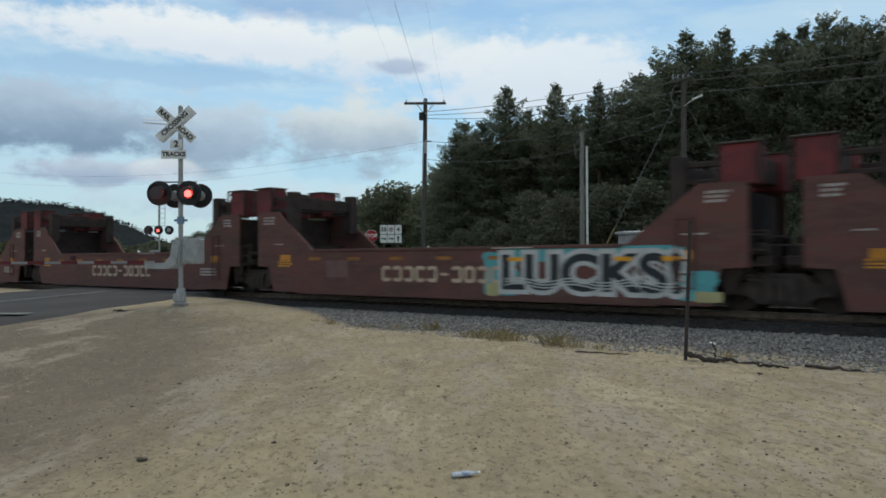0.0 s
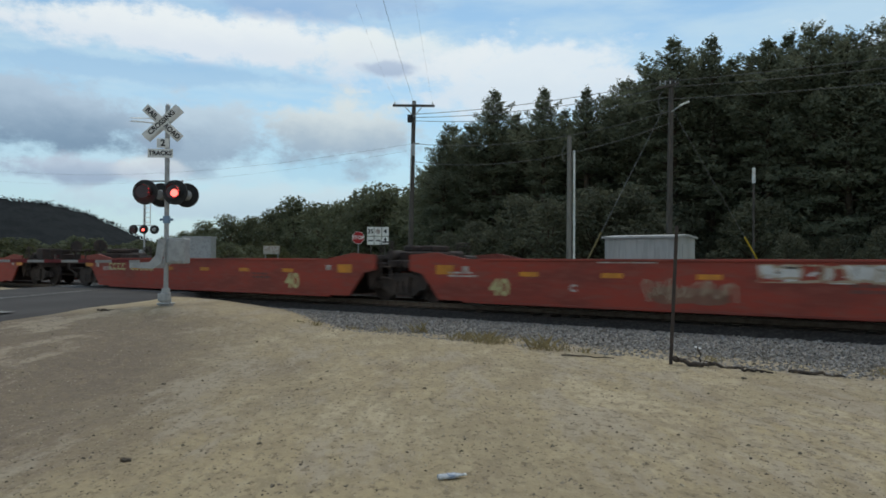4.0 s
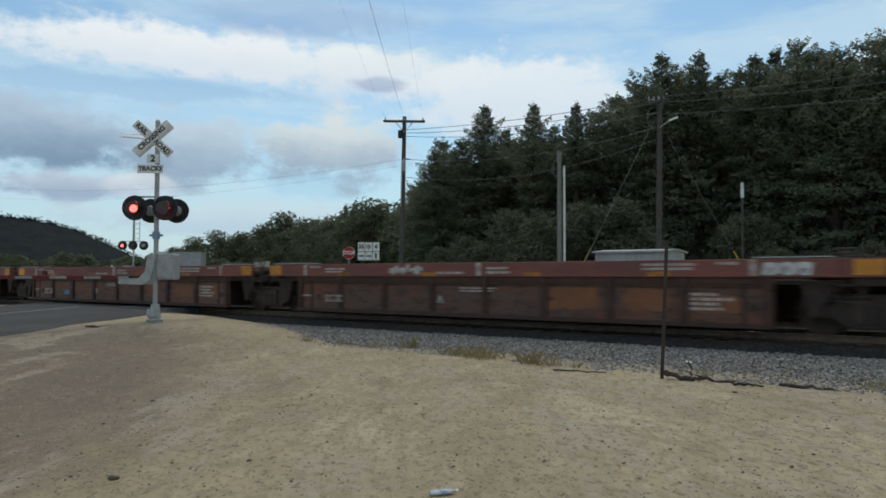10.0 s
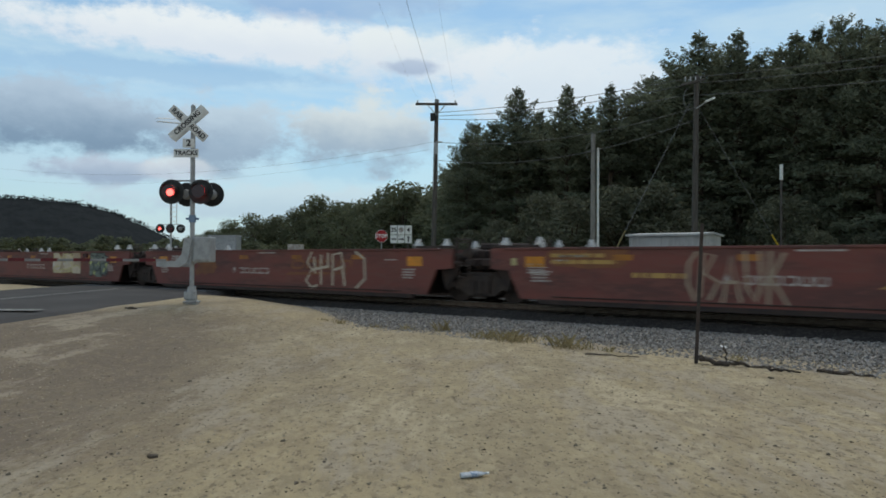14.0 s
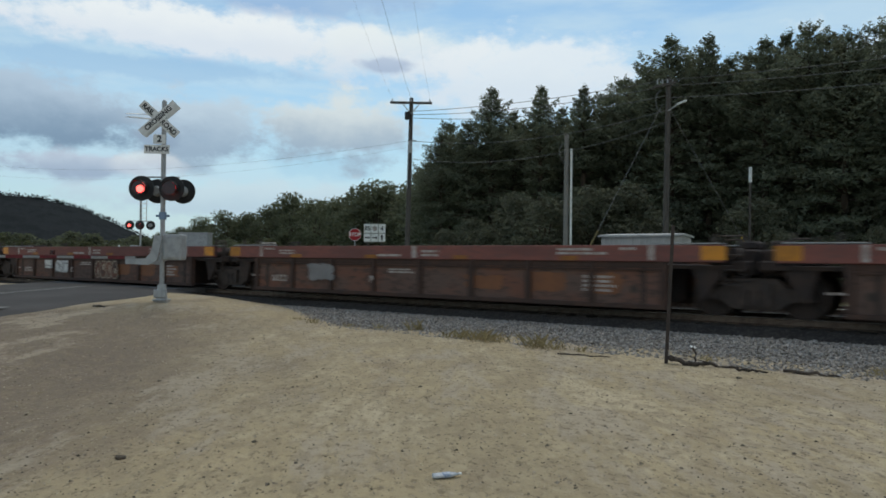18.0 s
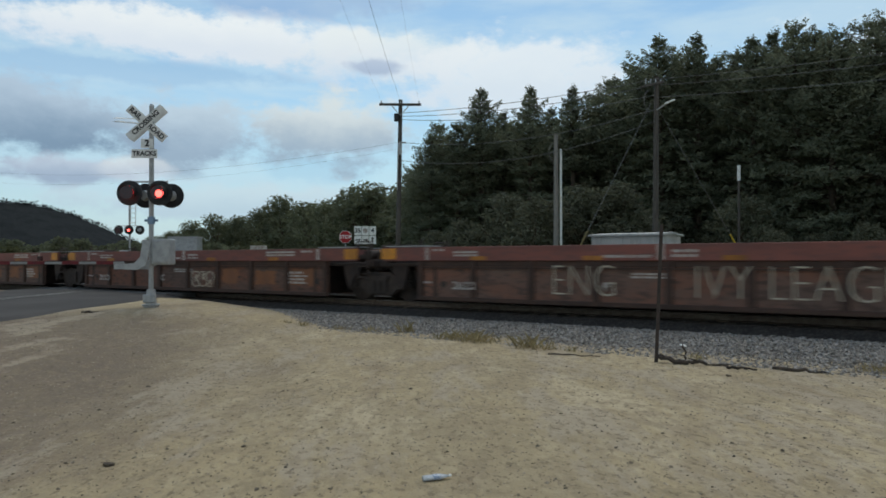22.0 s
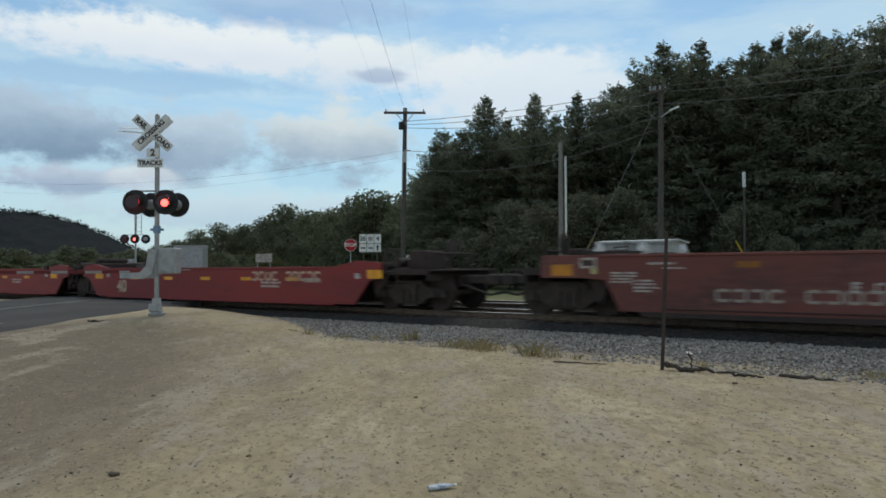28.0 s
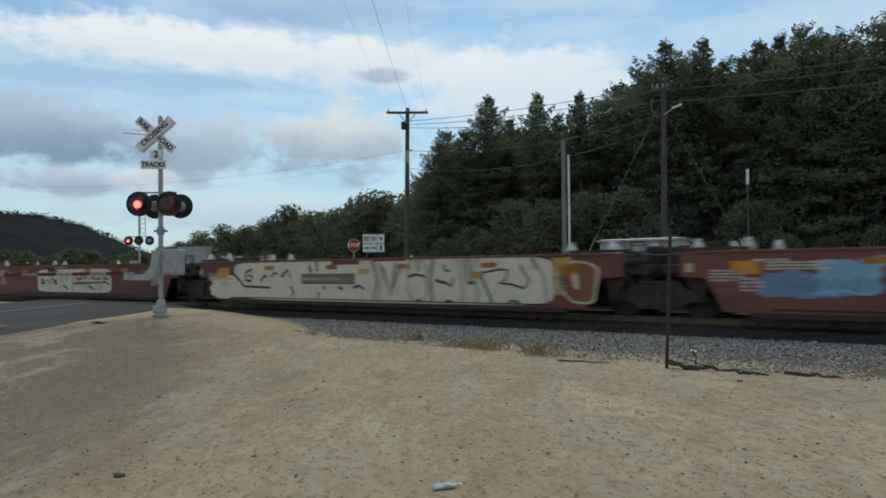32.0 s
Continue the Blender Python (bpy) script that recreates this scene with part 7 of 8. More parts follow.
def camo(car, x0, x1, z0, z1, low, high, n, seed, y=FACE):
    """Soft sprayed clouds in two tiers: pale ones from the foot, darker ones hanging from the top."""
    r = random.Random(seed)
    p, H = (x1 - x0) / n, z1 - z0
    for i in range(n):
        j = lambda q: r.uniform(-0.10, 0.10) + q
        c = x0 + (i + 0.5) * p
        top = z0 + H * r.uniform(0.55, 0.85)
        a = (max(x0, c - p * r.uniform(0.3, 0.6)), min(x1, c + p * r.uniform(0.3, 0.6)), z0, top)
        splash(car, a, r.choice(low), [[(j(0.05), 0.0), (j(0.85), 0.0), (j(0.92), 0.35), (j(0.70), 0.75), (j(0.55), 1.0), (j(0.30), 0.92), (j(0.12), 0.6)]], y - 0.0011 * (i % 3), "graffiti_cloud")
        c += p * 0.5
        a = (max(x0, c - p * r.uniform(0.25, 0.5)), min(x1, c + p * r.uniform(0.25, 0.5)), z0 + H * r.uniform(0.25, 0.6), z1)
        splash(car, a, r.choice(high), [[(j(0.35), 0.0), (j(0.6), 0.05), (j(0.88), 0.5), (j(0.9), 1.0), (j(0.1), 1.0), (j(0.12), 0.6)]], y - 0.0033 - 0.0011 * (i % 2), "graffiti_cloud")


def bubbles(car, x0, x1, z0, z1, fill, ink, n, seed):
    """A row of fat rounded shapes in one pale colour, parted by thin dark curves, with small dark counters."""
    r = random.Random(seed)
    patch(car, x0, x1, z0, z1, fill, seed, 0.02, FACE + 0.002, "graffiti_ground")
    p = (x1 - x0) / n
    for i in range(n):
        a = (x0 + i * p, x0 + (i + 1) * p, z0, z1)
        j = lambda q: q + r.uniform(-0.10, 0.10)
        brush(car, a, ink, [[(j(0.0), 0.96), (j(0.12), 0.7), (j(0.0), 0.4), (j(0.1), 0.04)]], 0.035, FACE - 0.001)
        kind = r.randrange(3)
        if kind == 0:
            brush(car, a, ink, [[(j(0.35), 0.62), (j(0.5), 0.45), (j(0.78), 0.55)], [(j(0.45), 0.40), (j(0.75), 0.36)]], 0.12, FACE - 0.002, taper=0.6)
        elif kind == 1:
            brush(car, a, ink, [[(j(0.4), 0.78), (j(0.75), 0.74), (j(0.55), 0.5), (j(0.85), 0.34)]], 0.10, FACE - 0.002, taper=0.3)
        else:
            brush(car, a, ink, [[(j(0.5), 0.85), (j(0.55), 0.5)], [(j(0.4), 0.3), (j(0.7), 0.1)]], 0.13, FACE - 0.002, taper=0.7)
        brush(car, a, P_GREYP, [[(j(0.25), 0.2), (j(0.3), 0.75)], [(j(0.8), 0.95), (j(0.85), 0.7)]], 0.05, FACE - 0.0005, taper=0.5)


def sky_piece(car, x0, x1, z0, z1):
    """Bright blue blades shaded in red and edged in pale pink."""
    a = (x0, x1, z0, z1)
    y = FACE - 0.001
    splash(car, a, P_RED, [[(0.06, 0.95), (0.02, 0.85), (0.16, 0.4), (0.2, 0.08), (0.3, 0.2), (0.2, 0.75)], [(0.32, 0.6), (0.42, 0.95), (0.48, 0.5), (0.42, 0.08), (0.35, 0.1)], [(0.56, 0.92), (0.65, 0.95), (0.68, 0.15), (0.58, 0.25)], [(0.72, 0.98), (0.80, 0.9), (0.95, 0.2), (0.88, 0.02), (0.78, 0.5)]], y)
    splash(car, a, P_SKY, [[(0.08, 0.95), (0.22, 0.98), (0.38, 0.9), (0.30, 0.6), (0.36, 0.06), (0.22, 0.08), (0.18, 0.5)], [(0.40, 0.08), (0.48, 0.5), (0.46, 0.9), (0.56, 0.97), (0.58, 0.6), (0.62, 0.06)], [(0.66, 0.08), (0.64, 0.6), (0.63, 0.95), (0.70, 0.92), (0.78, 0.5), (0.90, 0.06), (0.80, 0.06), (0.72, 0.4)], [(0.80, 0.97), (0.9, 0.62), (1.0, 0.55), (1.0, 0.0), (0.9, 0.02), (0.88, 0.4)]], y - 0.003)
    splash(car, a, P_BLUE, [[(0.10, 0.93), (0.24, 0.97), (0.30, 0.8), (0.2, 0.75)], [(0.47, 0.9), (0.55, 0.95), (0.56, 0.7), (0.49, 0.65)], [(0.64, 0.93), (0.70, 0.9), (0.74, 0.65), (0.66, 0.6)]], y - 0.006)
    brush(car, a, P_PINK, [[(0.07, 0.93), (0.17, 0.5), (0.21, 0.1)], [(0.40, 0.1), (0.47, 0.5), (0.45, 0.9)], [(0.63, 0.95), (0.65, 0.5), (0.66, 0.1)], [(0.72, 0.95), (0.80, 0.5), (0.92, 0.06)], [(0.80, 0.97), (0.92, 0.64), (1.0, 0.57)], [(0.0, 0.1), (0.04, 0.2), (0.1, 0.14)]], 0.05, y - 0.008, taper=0.4)
    brush(car, a, P_NAVY, [[(0.5, 0.46), (0.62, 0.5)], [(0.49, 0.38), (0.62, 0.42)]], 0.05, y - 0.009)


def ring_mesh(w, h, t, cut):
    """A plain mark: a bevelled frame, open at one side when cut is set."""
    bm = bmn()
    o = [(-w, -h * 0.7), (-w * 0.6, -h), (w * 0.6, -h), (w, -h * 0.7), (w, h * 0.7), (w * 0.6, h), (-w * 0.6, h), (-w, h * 0.7)]
    q = [(x * (1 - t / w), z * (1 - t / h)) for x, z in o]
    a, b = [bm.verts.new((x, 0, z)) for x, z in o], [bm.verts.new((x, 0, z)) for x, z in q]
    for i in range(8):
        if i == cut:
            continue
        j = (i + 1) % 8
        bm.faces.new((a[i], a[j], b[j], b[i]))
    return bm


def sign_mark(car, x0, x1, z0, z1, n, material, seed=0):
    """A maker's or owner's mark as a row of plain frames of its size."""
    p = (x1 - x0) / n
    h = (z1 - z0) / 2
    r = random.Random(seed + n)
    for i in range(n):
        x, cut = x0 + (i + 0.42) * p, r.choice((-1, 3, 3, 7, 5))
        if n == 11 and i == 5:
            decal("marking_bar", car, x, z0 + h, p * 0.6, 0.07, material, FACE)
            continue
        if n in (9, 10) and i == 4:
            continue
        w, t = p * 0.42, min(p * 0.27, h * 0.42)
        part("marking_frame", cached(("marking_frame", round(w, 3), round(h, 3), cut, material.name), lambda: ring_mesh(w, h, t, cut), material), None, car, m=pose(x, FACE, z0 + h))


def logo(car, x0, x1, z0, z1, material):
    """The owner's logo as plain shapes: four slanted frames over a long wedge."""
    w, h = x1 - x0, z1 - z0
    for i, cut in enumerate((-1, 1, 3, 2)):
        bm = ring_mesh(w * 0.098, h * 0.31, h * 0.16, cut)
        for v in bm.verts:
            v.co.x += v.co.z * 0.35
        part("logo_frame", bm, material, car, m=pose(x0 + w * (0.20 + 0.225 * i), FACE, z0 + h * 0.69))
    bm = bmn()
    poly(bm, [(x0, z0), (x0 + w * 0.86, z0 + h * 0.12), (x0 + w * 0.92, z0 + h * 0.24), (x0 + w * 0.06, z0 + h * 0.20)], FACE)
    return part("logo", bm, material, car)


def letter(car, text, x, z, size, material=None, bold=0.012):
    words(text, size, material or DULL_WHITE, car, pose(x, FACE, z, 90, 0, 0), bold, "stencil_letter")


def first_car():
    for i in range(5):
        car = BY[0, i]
        x = 0.0 if i < 4 else 4.2
        sign_mark(car, x - 2.2, x + 2.3, 0.51, 0.94, 11, P_BONE, 5)
        bars(car, 6.0 if i < 4 else 5.2, 0.72 if i < 4 else 1.20, 1.1, 0.30, 3, seed=i)
        bars(car, -6.3, 1.0, 0.7, 0.2, 3, material=REFLECT, seed=i)
        bars(car, 7.1, 2.38, 0.55, 0.28, 3, seed=i + 3)
        bars(car, -7.1, 2.38, 0.55, 0.28, 3, seed=i + 5)
        bars(car, 6.6, 1.62, 0.6, 0.06, 1, seed=i)
        bars(car, -6.6, 1.62, 0.5, 0.06, 1, seed=i)
        bars(car, 2.2, 1.39, 1.3, 0.05, 1, y=-SIDE - 0.04, seed=i)
        decal("fresh_patch", car, -4.0, 0.85, 0.9, 0.5, paint("patch_grey", (0.20, 0.11, 0.10)) if i == 1 else PAINT_E)
    car = BY[0, 1]
    patch(car, 1.30, 2.25, 0.22, 1.28, P_TEAL, 1)
    patch(car, 1.35, 1.75, 0.20, 0.52, P_YELLOW, 2, y=FACE - 0.001)
    patch(car, 6.25, 7.05, 0.22, 0.85, P_TEAL, 3)
    patch(car, 6.6, 7.15, 0.20, 0.42, P_YELLOW, 4, y=FACE - 0.001)
    patch(car, 1.8, 6.4, 1.05, 1.40, P_TEAL, 8, 0.05, FACE + 0.0025)
    tag_word(car, "LUCKS!", 1.72, 6.45, 0.20, 1.30, P_DARK, P_WHITE, 0.09, 0.03)
    bm = bmn()
    for k in range(3):
        pts = [(1.9 + 4.3 * q / 20, 0.46 + 0.07 * k + 0.05 * math.sin(q * 0.9)) for q in range(21)]
        for a, b in zip(pts, pts[1:]):
            poly(bm, [(a[0], a[1]), (b[0], b[1]), (b[0], b[1] + 0.03), (a[0], a[1] + 0.03)], FACE - 0.014)
    part("graffiti_stripes", bm, P_WHITE, car)
    for x in (2.2, 5.0, 6.1):
        patch(car, x - 0.2, x + 0.25, 1.06, 1.16, REFLECT, int(x), 0.4, FACE - 0.016)
    car = BY[0, 3]
    for cx, cz, r1, r2 in ((-5.3, 0.72, 0.36, 0.44), (-4.75, 0.95, 0.26, 0.36), (-4.2, 0.66, 0.40, 0.38), (-4.5, 0.50, 0.22, 0.20)):
        ring = [(math.cos(0.5 * q + 0.4), math.sin(0.5 * q + 0.4)) for q in range(13)]
        brush(car, (cx, cx + r1, cz, cz + r2), P_CREAM, [ring], 0.075, FACE)
    sign_mark(BY[0, 4], -6.13, -3.95, 0.72, 1.0, 9, P_BONE, 9)


def red_cars():
    for c, n in ((1, 3), (2, 1), (9, 3)):
        for i in range(n):
            car = BY[c, i]
            end = 1 if i != n - 1 else -1
            if i == 0 and n > 1:
                sign_mark(car, 2.56, 5.7, 0.77, 1.06, 10, P_YELLOW if c == 1 else P_BONE, 2)
                letter(car, "40", -4.98, 0.50, 0.62, P_BONE if c == 9 else P_YELLOW, 0.02)
            elif i == 1:
                letter(car, "40", -4.6, 0.48, 0.56, P_BONE if c == 9 else P_YELLOW, 0.02)
                letter(car, "C", -2.6, 0.52, 0.22)
            else:
                sign_mark(car, -5.7, -2.6, 0.74, 1.02, 10, P_YELLOW if c == 1 else P_BONE, 3)
                letter(car, "40", 4.9, 0.50, 0.62, P_BONE if c == 9 else P_YELLOW, 0.02)
            bars(car, -1.2, 1.12, 1.6, 0.05, 1, seed=i)
            bars(car, 6.15 if c == 9 and i == 2 else 3.5, 0.52 if c == 9 and i == 2 else 0.66, 1.0, 0.22, 2, material=PAINT_E if c == 1 else DULL_WHITE, seed=i)
            bars(car, -5.7 if i else 5.4, 0.80, 0.9, 0.16, 2, seed=i + 4)
            bars(car, 0.6, 1.16, 1.1, 0.04, 1, seed=i + 6)
    car = BY[1, 0]
    patch(car, 0.0, 2.5, 0.32, 0.74, paint("grey_overspray", (0.26, 0.11, 0.08)), 3, 0.3)
    car = BY[1, 1]
    scrawl(car, -0.9, 1.0, 0.28, 0.8, P_BEIGE, 5, 2, 0.022)
    wild(car, 1.4, 3.9, 0.74, 1.10, (P_BEIGE, P_WHITE, PAINT_N, P_WHITE), 6, 3)
    patch(car, 4.0, 5.7, 0.88, 1.12, paint("ash_overspray", (0.24, 0.17, 0.15)), 33, 0.12)
    patch(car, -0.8, 0.9, 0.26, 0.6, paint("brown_overspray", (0.22, 0.11, 0.075)), 5, 0.3)


def logo_cars():
    for c in (3, 5, 8, 10):
        for i in range(5):
            car = BY[c, i]
            painted = (c, i) in ((3, 0), (3, 1), (8, 0), (8, 1), (10, 2))
            if not painted:
                logo(car, 1.0, 4.1, 0.62, 1.12, P_LOGO if c == 3 or (c, i) == (5, 0) else P_RUST)
                letter(car, "ABCDE"[i], -1.7, 0.74, 0.26)
                sign_mark(car, -1.4, -0.2 if c != 5 else 0.2, 0.64, 0.84, 6, DULL_WHITE, c + i)
                bars(car, -5.2, 1.22, 0.8, 0.08, 1, seed=c + i)
                bars(car, 0.2, 1.33, 1.2, 0.06, 1, seed=c)
            decal("white_tab", car, -6.85, 1.08, 0.14, 0.18, P_YELLOW)
            bars(car, -6.1, 0.92, 0.7, 0.26, 4, seed=i)
    car = BY[3, 0]
    patch(car, -5.0, -1.9, 0.18, 0.80, P_BLACK, 1, 0.25)
    scrawl(car, -5.1, -3.35, 0.7, 1.38, P_BEIGE, 4, 2, 0.03)
    sky_piece(car, -2.8, 2.0, 0.20, 1.40)
    sky_piece(car, 1.7, 6.6, 0.20, 1.40)
    car = BY[3, 1]
    patch(car, -4.0, 7.2, 0.50, 1.40, P_PURPLE, 3, 0.2, FACE + 0.003)
    blue_piece(car, -3.1, 6.5, 0.20, 1.41)
    car = BY[3, 2]
    block_word(car, -4.6, 0.62, 0.34, 1.40)
    scrawl(car, 4.4, 6.6, 0.95, 1.36, P_WHITE, 6, 4, 0.03)
    car = BY[3, 3]
    bars(car, -6.45, 1.14, 1.0, 0.40, 4, material=P_WHITE, seed=6)
    fat_word(car, -4.5, 0.3, 0.26, 1.40)
    lime_word(car, 0.7, 6.5, 0.24, 1.40)
    car = BY[3, 4]
    wild(car, 4.93, 6.44, 0.98, 1.39, (P_GREYP, P_WHITE, P_WHITE, P_GREYP), 5, 8)
    wild(car, 5.2, 6.3, 0.78, 1.02, (P_GREYP, P_WHITE, P_GREYP, P_WHITE), 3, 18)
    scrawl(car, -4.5, -2.8, 0.9, 1.3, DULL_WHITE, 4, 9, 0.025)

    car = BY[5, 0]
    brush(car, (-2.55, -0.55, 0.26, 1.34), P_BEIGE, [[(0.12, 0.98), (0.03, 0.75), (0.02, 0.35), (0.10, 0.02)], [(0.14, 0.1), (0.18, 0.95), (0.30, 0.9), (0.20, 0.55), (0.34, 0.4), (0.24, 0.05)], [(0.38, 0.0), (0.46, 0.9), (0.56, 0.02)], [(0.40, 0.4), (0.54, 0.4)], [(0.60, 0.98), (0.62, 0.3), (0.70, 0.05), (0.76, 0.4), (0.74, 0.98)], [(0.82, 0.0), (0.84, 0.98)], [(0.97, 0.95), (0.85, 0.5), (1.0, 0.0)]], 0.065, FACE - 0.001)
    patch(car, -5.85, -3.85, 0.95, 1.38, P_RUST, 24, 0.3)
    bars(car, -4.85, 1.16, 1.9, 0.30, 2, material=P_LOGO, seed=7)
    bars(car, -3.15, 0.80, 1.2, 0.18, 1, material=P_LOGO, seed=8)
    throwup(car, 4.3, 6.3, 0.24, 1.38, P_LOGO, PAINT_B, 3, 12)
    car = BY[5, 1]
    brush(car, (2.0, 4.62, 0.22, 1.38), P_CREAM, [[(0.1, 0.98), (0.02, 0.7), (0.1, 0.5), (0.0, 0.2), (0.1, 0.02), (0.2, 0.1)], [(0.1, 0.5), (0.4, 0.6)], [(0.14, 0.85), (0.16, 0.4)], [(0.26, 0.9), (0.26, 0.1)], [(0.38, 0.95), (0.38, 0.6)], [(0.46, 0.1), (0.46, 0.9), (0.6, 0.95), (0.64, 0.6), (0.48, 0.5)], [(0.62, 0.55), (0.66, 0.1)], [(0.82, 0.98), (0.97, 0.8), (0.98, 0.3), (0.84, 0.05)]], 0.08, FACE)
    scrawl(car, -5.6, -3.9, 0.95, 1.35, DULL_WHITE, 4, 14, 0.02)
    patch(car, -3.9, -2.9, 0.6, 1.3, P_RUST, 4, 0.3)
    car = BY[5, 2]
    wild(car, 1.0, 3.7, 0.46, 1.36, (P_YELLOW, P_CREAM, P_BEIGE, P_WHITE), 4, 15)
    wild(car, 4.5, 6.1, 0.34, 1.36, (P_DARK, P_GREEN, P_YELLOW, P_LIME), 3, 16)
    throwup(BY[5, 3], -3.0, 1.0, 0.5, 1.2, P_BEIGE, PAINT_B, 5, 17)
    car = BY[5, 4]
    patch(car, 1.55, 4.5, 0.30, 1.40, P_STONE, 6, 0.10)
    brush(car, (1.6, 4.4, 0.32, 1.38), P_CREAM, [[(0.14, 0.95), (0.03, 0.75), (0.12, 0.5), (0.03, 0.2), (0.18, 0.05), (0.3, 0.25), (0.2, 0.5)], [(0.3, 0.6), (0.38, 0.85), (0.48, 0.6), (0.38, 0.35), (0.48, 0.15)], [(0.85, 0.95), (0.95, 0.6), (0.92, 0.15)]], 0.09, FACE - 0.001)
    brush(car, (1.6, 4.4, 0.32, 1.38), P_DARK, [[(0.6, 0.5), (0.68, 0.45), (0.66, 0.3)], [(0.80, 0.5), (0.84, 0.4)]], 0.07, FACE - 0.002)
    scrawl(car, -5.8, -3.3, 1.14, 1.36, P_CREAM, 7, 19, 0.022)

    car = BY[8, 0]
    patch(car, -6.7, 4.6, 0.19, 1.41, P_BEIGE, 7, 0.03, FACE + 0.003)
    patch(car, 4.2, 7.0, 0.30, 1.40, P_MAUVE, 17, 0.10, FACE + 0.0035)
    camo(car, -6.6, 5.2, 0.20, 1.40, (P_SAND, P_CREAM, P_SAND, P_MAUVE), (P_MAUVE, P_STONE, P_DUSK, P_MAUVE), 22, 20)
    camo(car, -6.2, 4.6, 0.20, 1.40, (P_SAND, P_DUSK, P_STONE), (P_DUSK, P_RUST, P_SAND), 17, 29, FACE - 0.005)
    splash(car, (-6.35, -4.8, 0.28, 1.3), P_CREAM, [[(0.1, 0.1), (0.9, 0.12), (0.95, 0.9), (0.1, 0.95)]], FACE - 0.008)
    bars(car, -5.5, 0.9, 1.0, 0.6, 3, material=P_BEIGE, y=FACE - 0.012, seed=2)
    patch(car, 5.4, 7.0, 0.28, 0.80, paint("dull_red_overspray", (0.19, 0.055, 0.05)), 37, 0.1, FACE - 0.001)
    decal("owner_panel", car, 3.42, 0.94, 1.2, 0.30, P_RUST, FACE - 0.012)
    sign_mark(car, 2.95, 3.95, 0.83, 1.05, 4, P_SAND, 3)
    for x in (-3.62, -1.70, 1.29, 4.1):
        decal("reflector", car, x, 1.16, 0.50, 0.20, REFLECT_MID, FACE - 0.014)
    car = BY[8, 1]
    patch(car, -6.3, 4.6, 0.18, 1.40, P_DUSK, 8, 0.03, FACE + 0.003)
    throwup(car, -6.4, 4.4, 0.18, 1.40, P_CREAM, P_STONE, 10, 21, P_DUSK)
    splash(car, (-6.2, 6.4, 0.2, 1.4), P_CREAM, [[(0.44, 0.0), (0.53, 0.0), (0.50, 0.3), (0.46, 0.3)], [(0.70, 0.0), (0.78, 0.05), (0.74, 0.22)], [(0.88, 0.0), (0.99, 0.0), (0.96, 0.35), (0.91, 0.2)], [(0.15, 0.0), (0.21, 0.0), (0.19, 0.3)]], FACE - 0.005)
    brush(car, (-6.2, 6.4, 0.2, 1.4), P_GREEN, [[(0.28, 0.7), (0.33, 0.4), (0.42, 0.45)], [(0.52, 0.4), (0.60, 0.5), (0.58, 0.1)], [(0.80, 0.4), (0.88, 0.45), (0.93, 0.15)]], 0.14, FACE - 0.006, taper=0.5)
    for x in (-4.1, -1.2, 1.8, 4.05):
        decal("reflector", car, x, 1.16, 0.48, 0.24, REFLECT_MID, FACE - 0.014)
    decal("bare_patch", car, 4.6, 1.05, 1.5, 0.5, PAINT_B, FACE - 0.008)
    bars(car, 4.9, 1.0, 1.0, 0.3, 3, y=FACE - 0.011, seed=5)
    patch(car, 6.5, 6.78, 0.80, 1.38, P_AIR, 34, 0.25)
    patch(car, 6.56, 6.70, 0.9, 1.3, P_WHITE, 35, 0.3, FACE - 0.002)
    throwup(BY[8, 2], -4.0, 2.0, 0.4, 1.2, P_BEIGE, PAINT_B, 6, 22)
    patch(BY[8, 3], -5.0, 5.0, 0.25, 0.9, P_RUST, 9, 0.25)
    car = BY[8, 4]
    sign_mark(car, -4.2, -1.2, 0.43, 0.70, 9, P_STONE, 7)
    patch(car, -0.5, 1.3, 0.48, 1.40, paint("charcoal_overspray", (0.12, 0.085, 0.08)), 36, 0.05)
    bars(car, 6.2, 0.83, 0.95, 0.5, 6, seed=4)
    bars(car, 0.8, 0.95, 1.2, 0.10, 1, seed=14)
    wild(car, 2.3, 4.15, 0.66, 1.18, (P_GREYP, P_WHITE, P_GREYP, P_WHITE), 5, 23)
    patch(car, 4.35, 5.5, 0.4, 1.36, P_RUST, 10, 0.2)

    car = BY[10, 0]
    patch(car, 2.6, 6.0, 0.22, 1.40, P_MINT, 11, 0.50, FACE - 0.006)
    scrawl(car, -4.8, -3.4, 0.55, 1.36, P_BEIGE, 2, 24, 0.03)
    car = BY[10, 1]
    patch(car, 1.9, 6.3, 0.22, 1.40, P_YELLOW, 12, 0.35, FACE - 0.006)
    patch(car, -5.5, -3.7, 0.50, 0.98, P_DULLBLUE, 13, 0.4)
    patch(car, -4.5, -3.4, 0.55, 1.22, P_AIR, 19, 0.3, FACE + 0.001)
    scrawl(car, -5.2, -3.6, 0.6, 0.9, P_DULLBLUE, 5, 44, 0.02)
    sign_mark(car, -2.0, 0.07, 0.70, 0.97, 10, P_CREAM, 9)
    letter(car, "C", -2.25, 0.84, 0.34, P_CREAM)
    bars(car, -4.75, 1.11, 1.25, 0.18, 3, material=P_CREAM, y=FACE - 0.004, seed=9)
    scrawl(car, 4.4, 6.6, 1.0, 1.36, P_CREAM, 3, 25, 0.03)
    car = BY[10, 2]
    patch(car, -5.1, 6.6, 0.20, 1.41, P_PALE, 14, 0.02, FACE + 0.002, "graffiti_ground")
    area = (-4.9, 6.5, 0.22, 1.40)
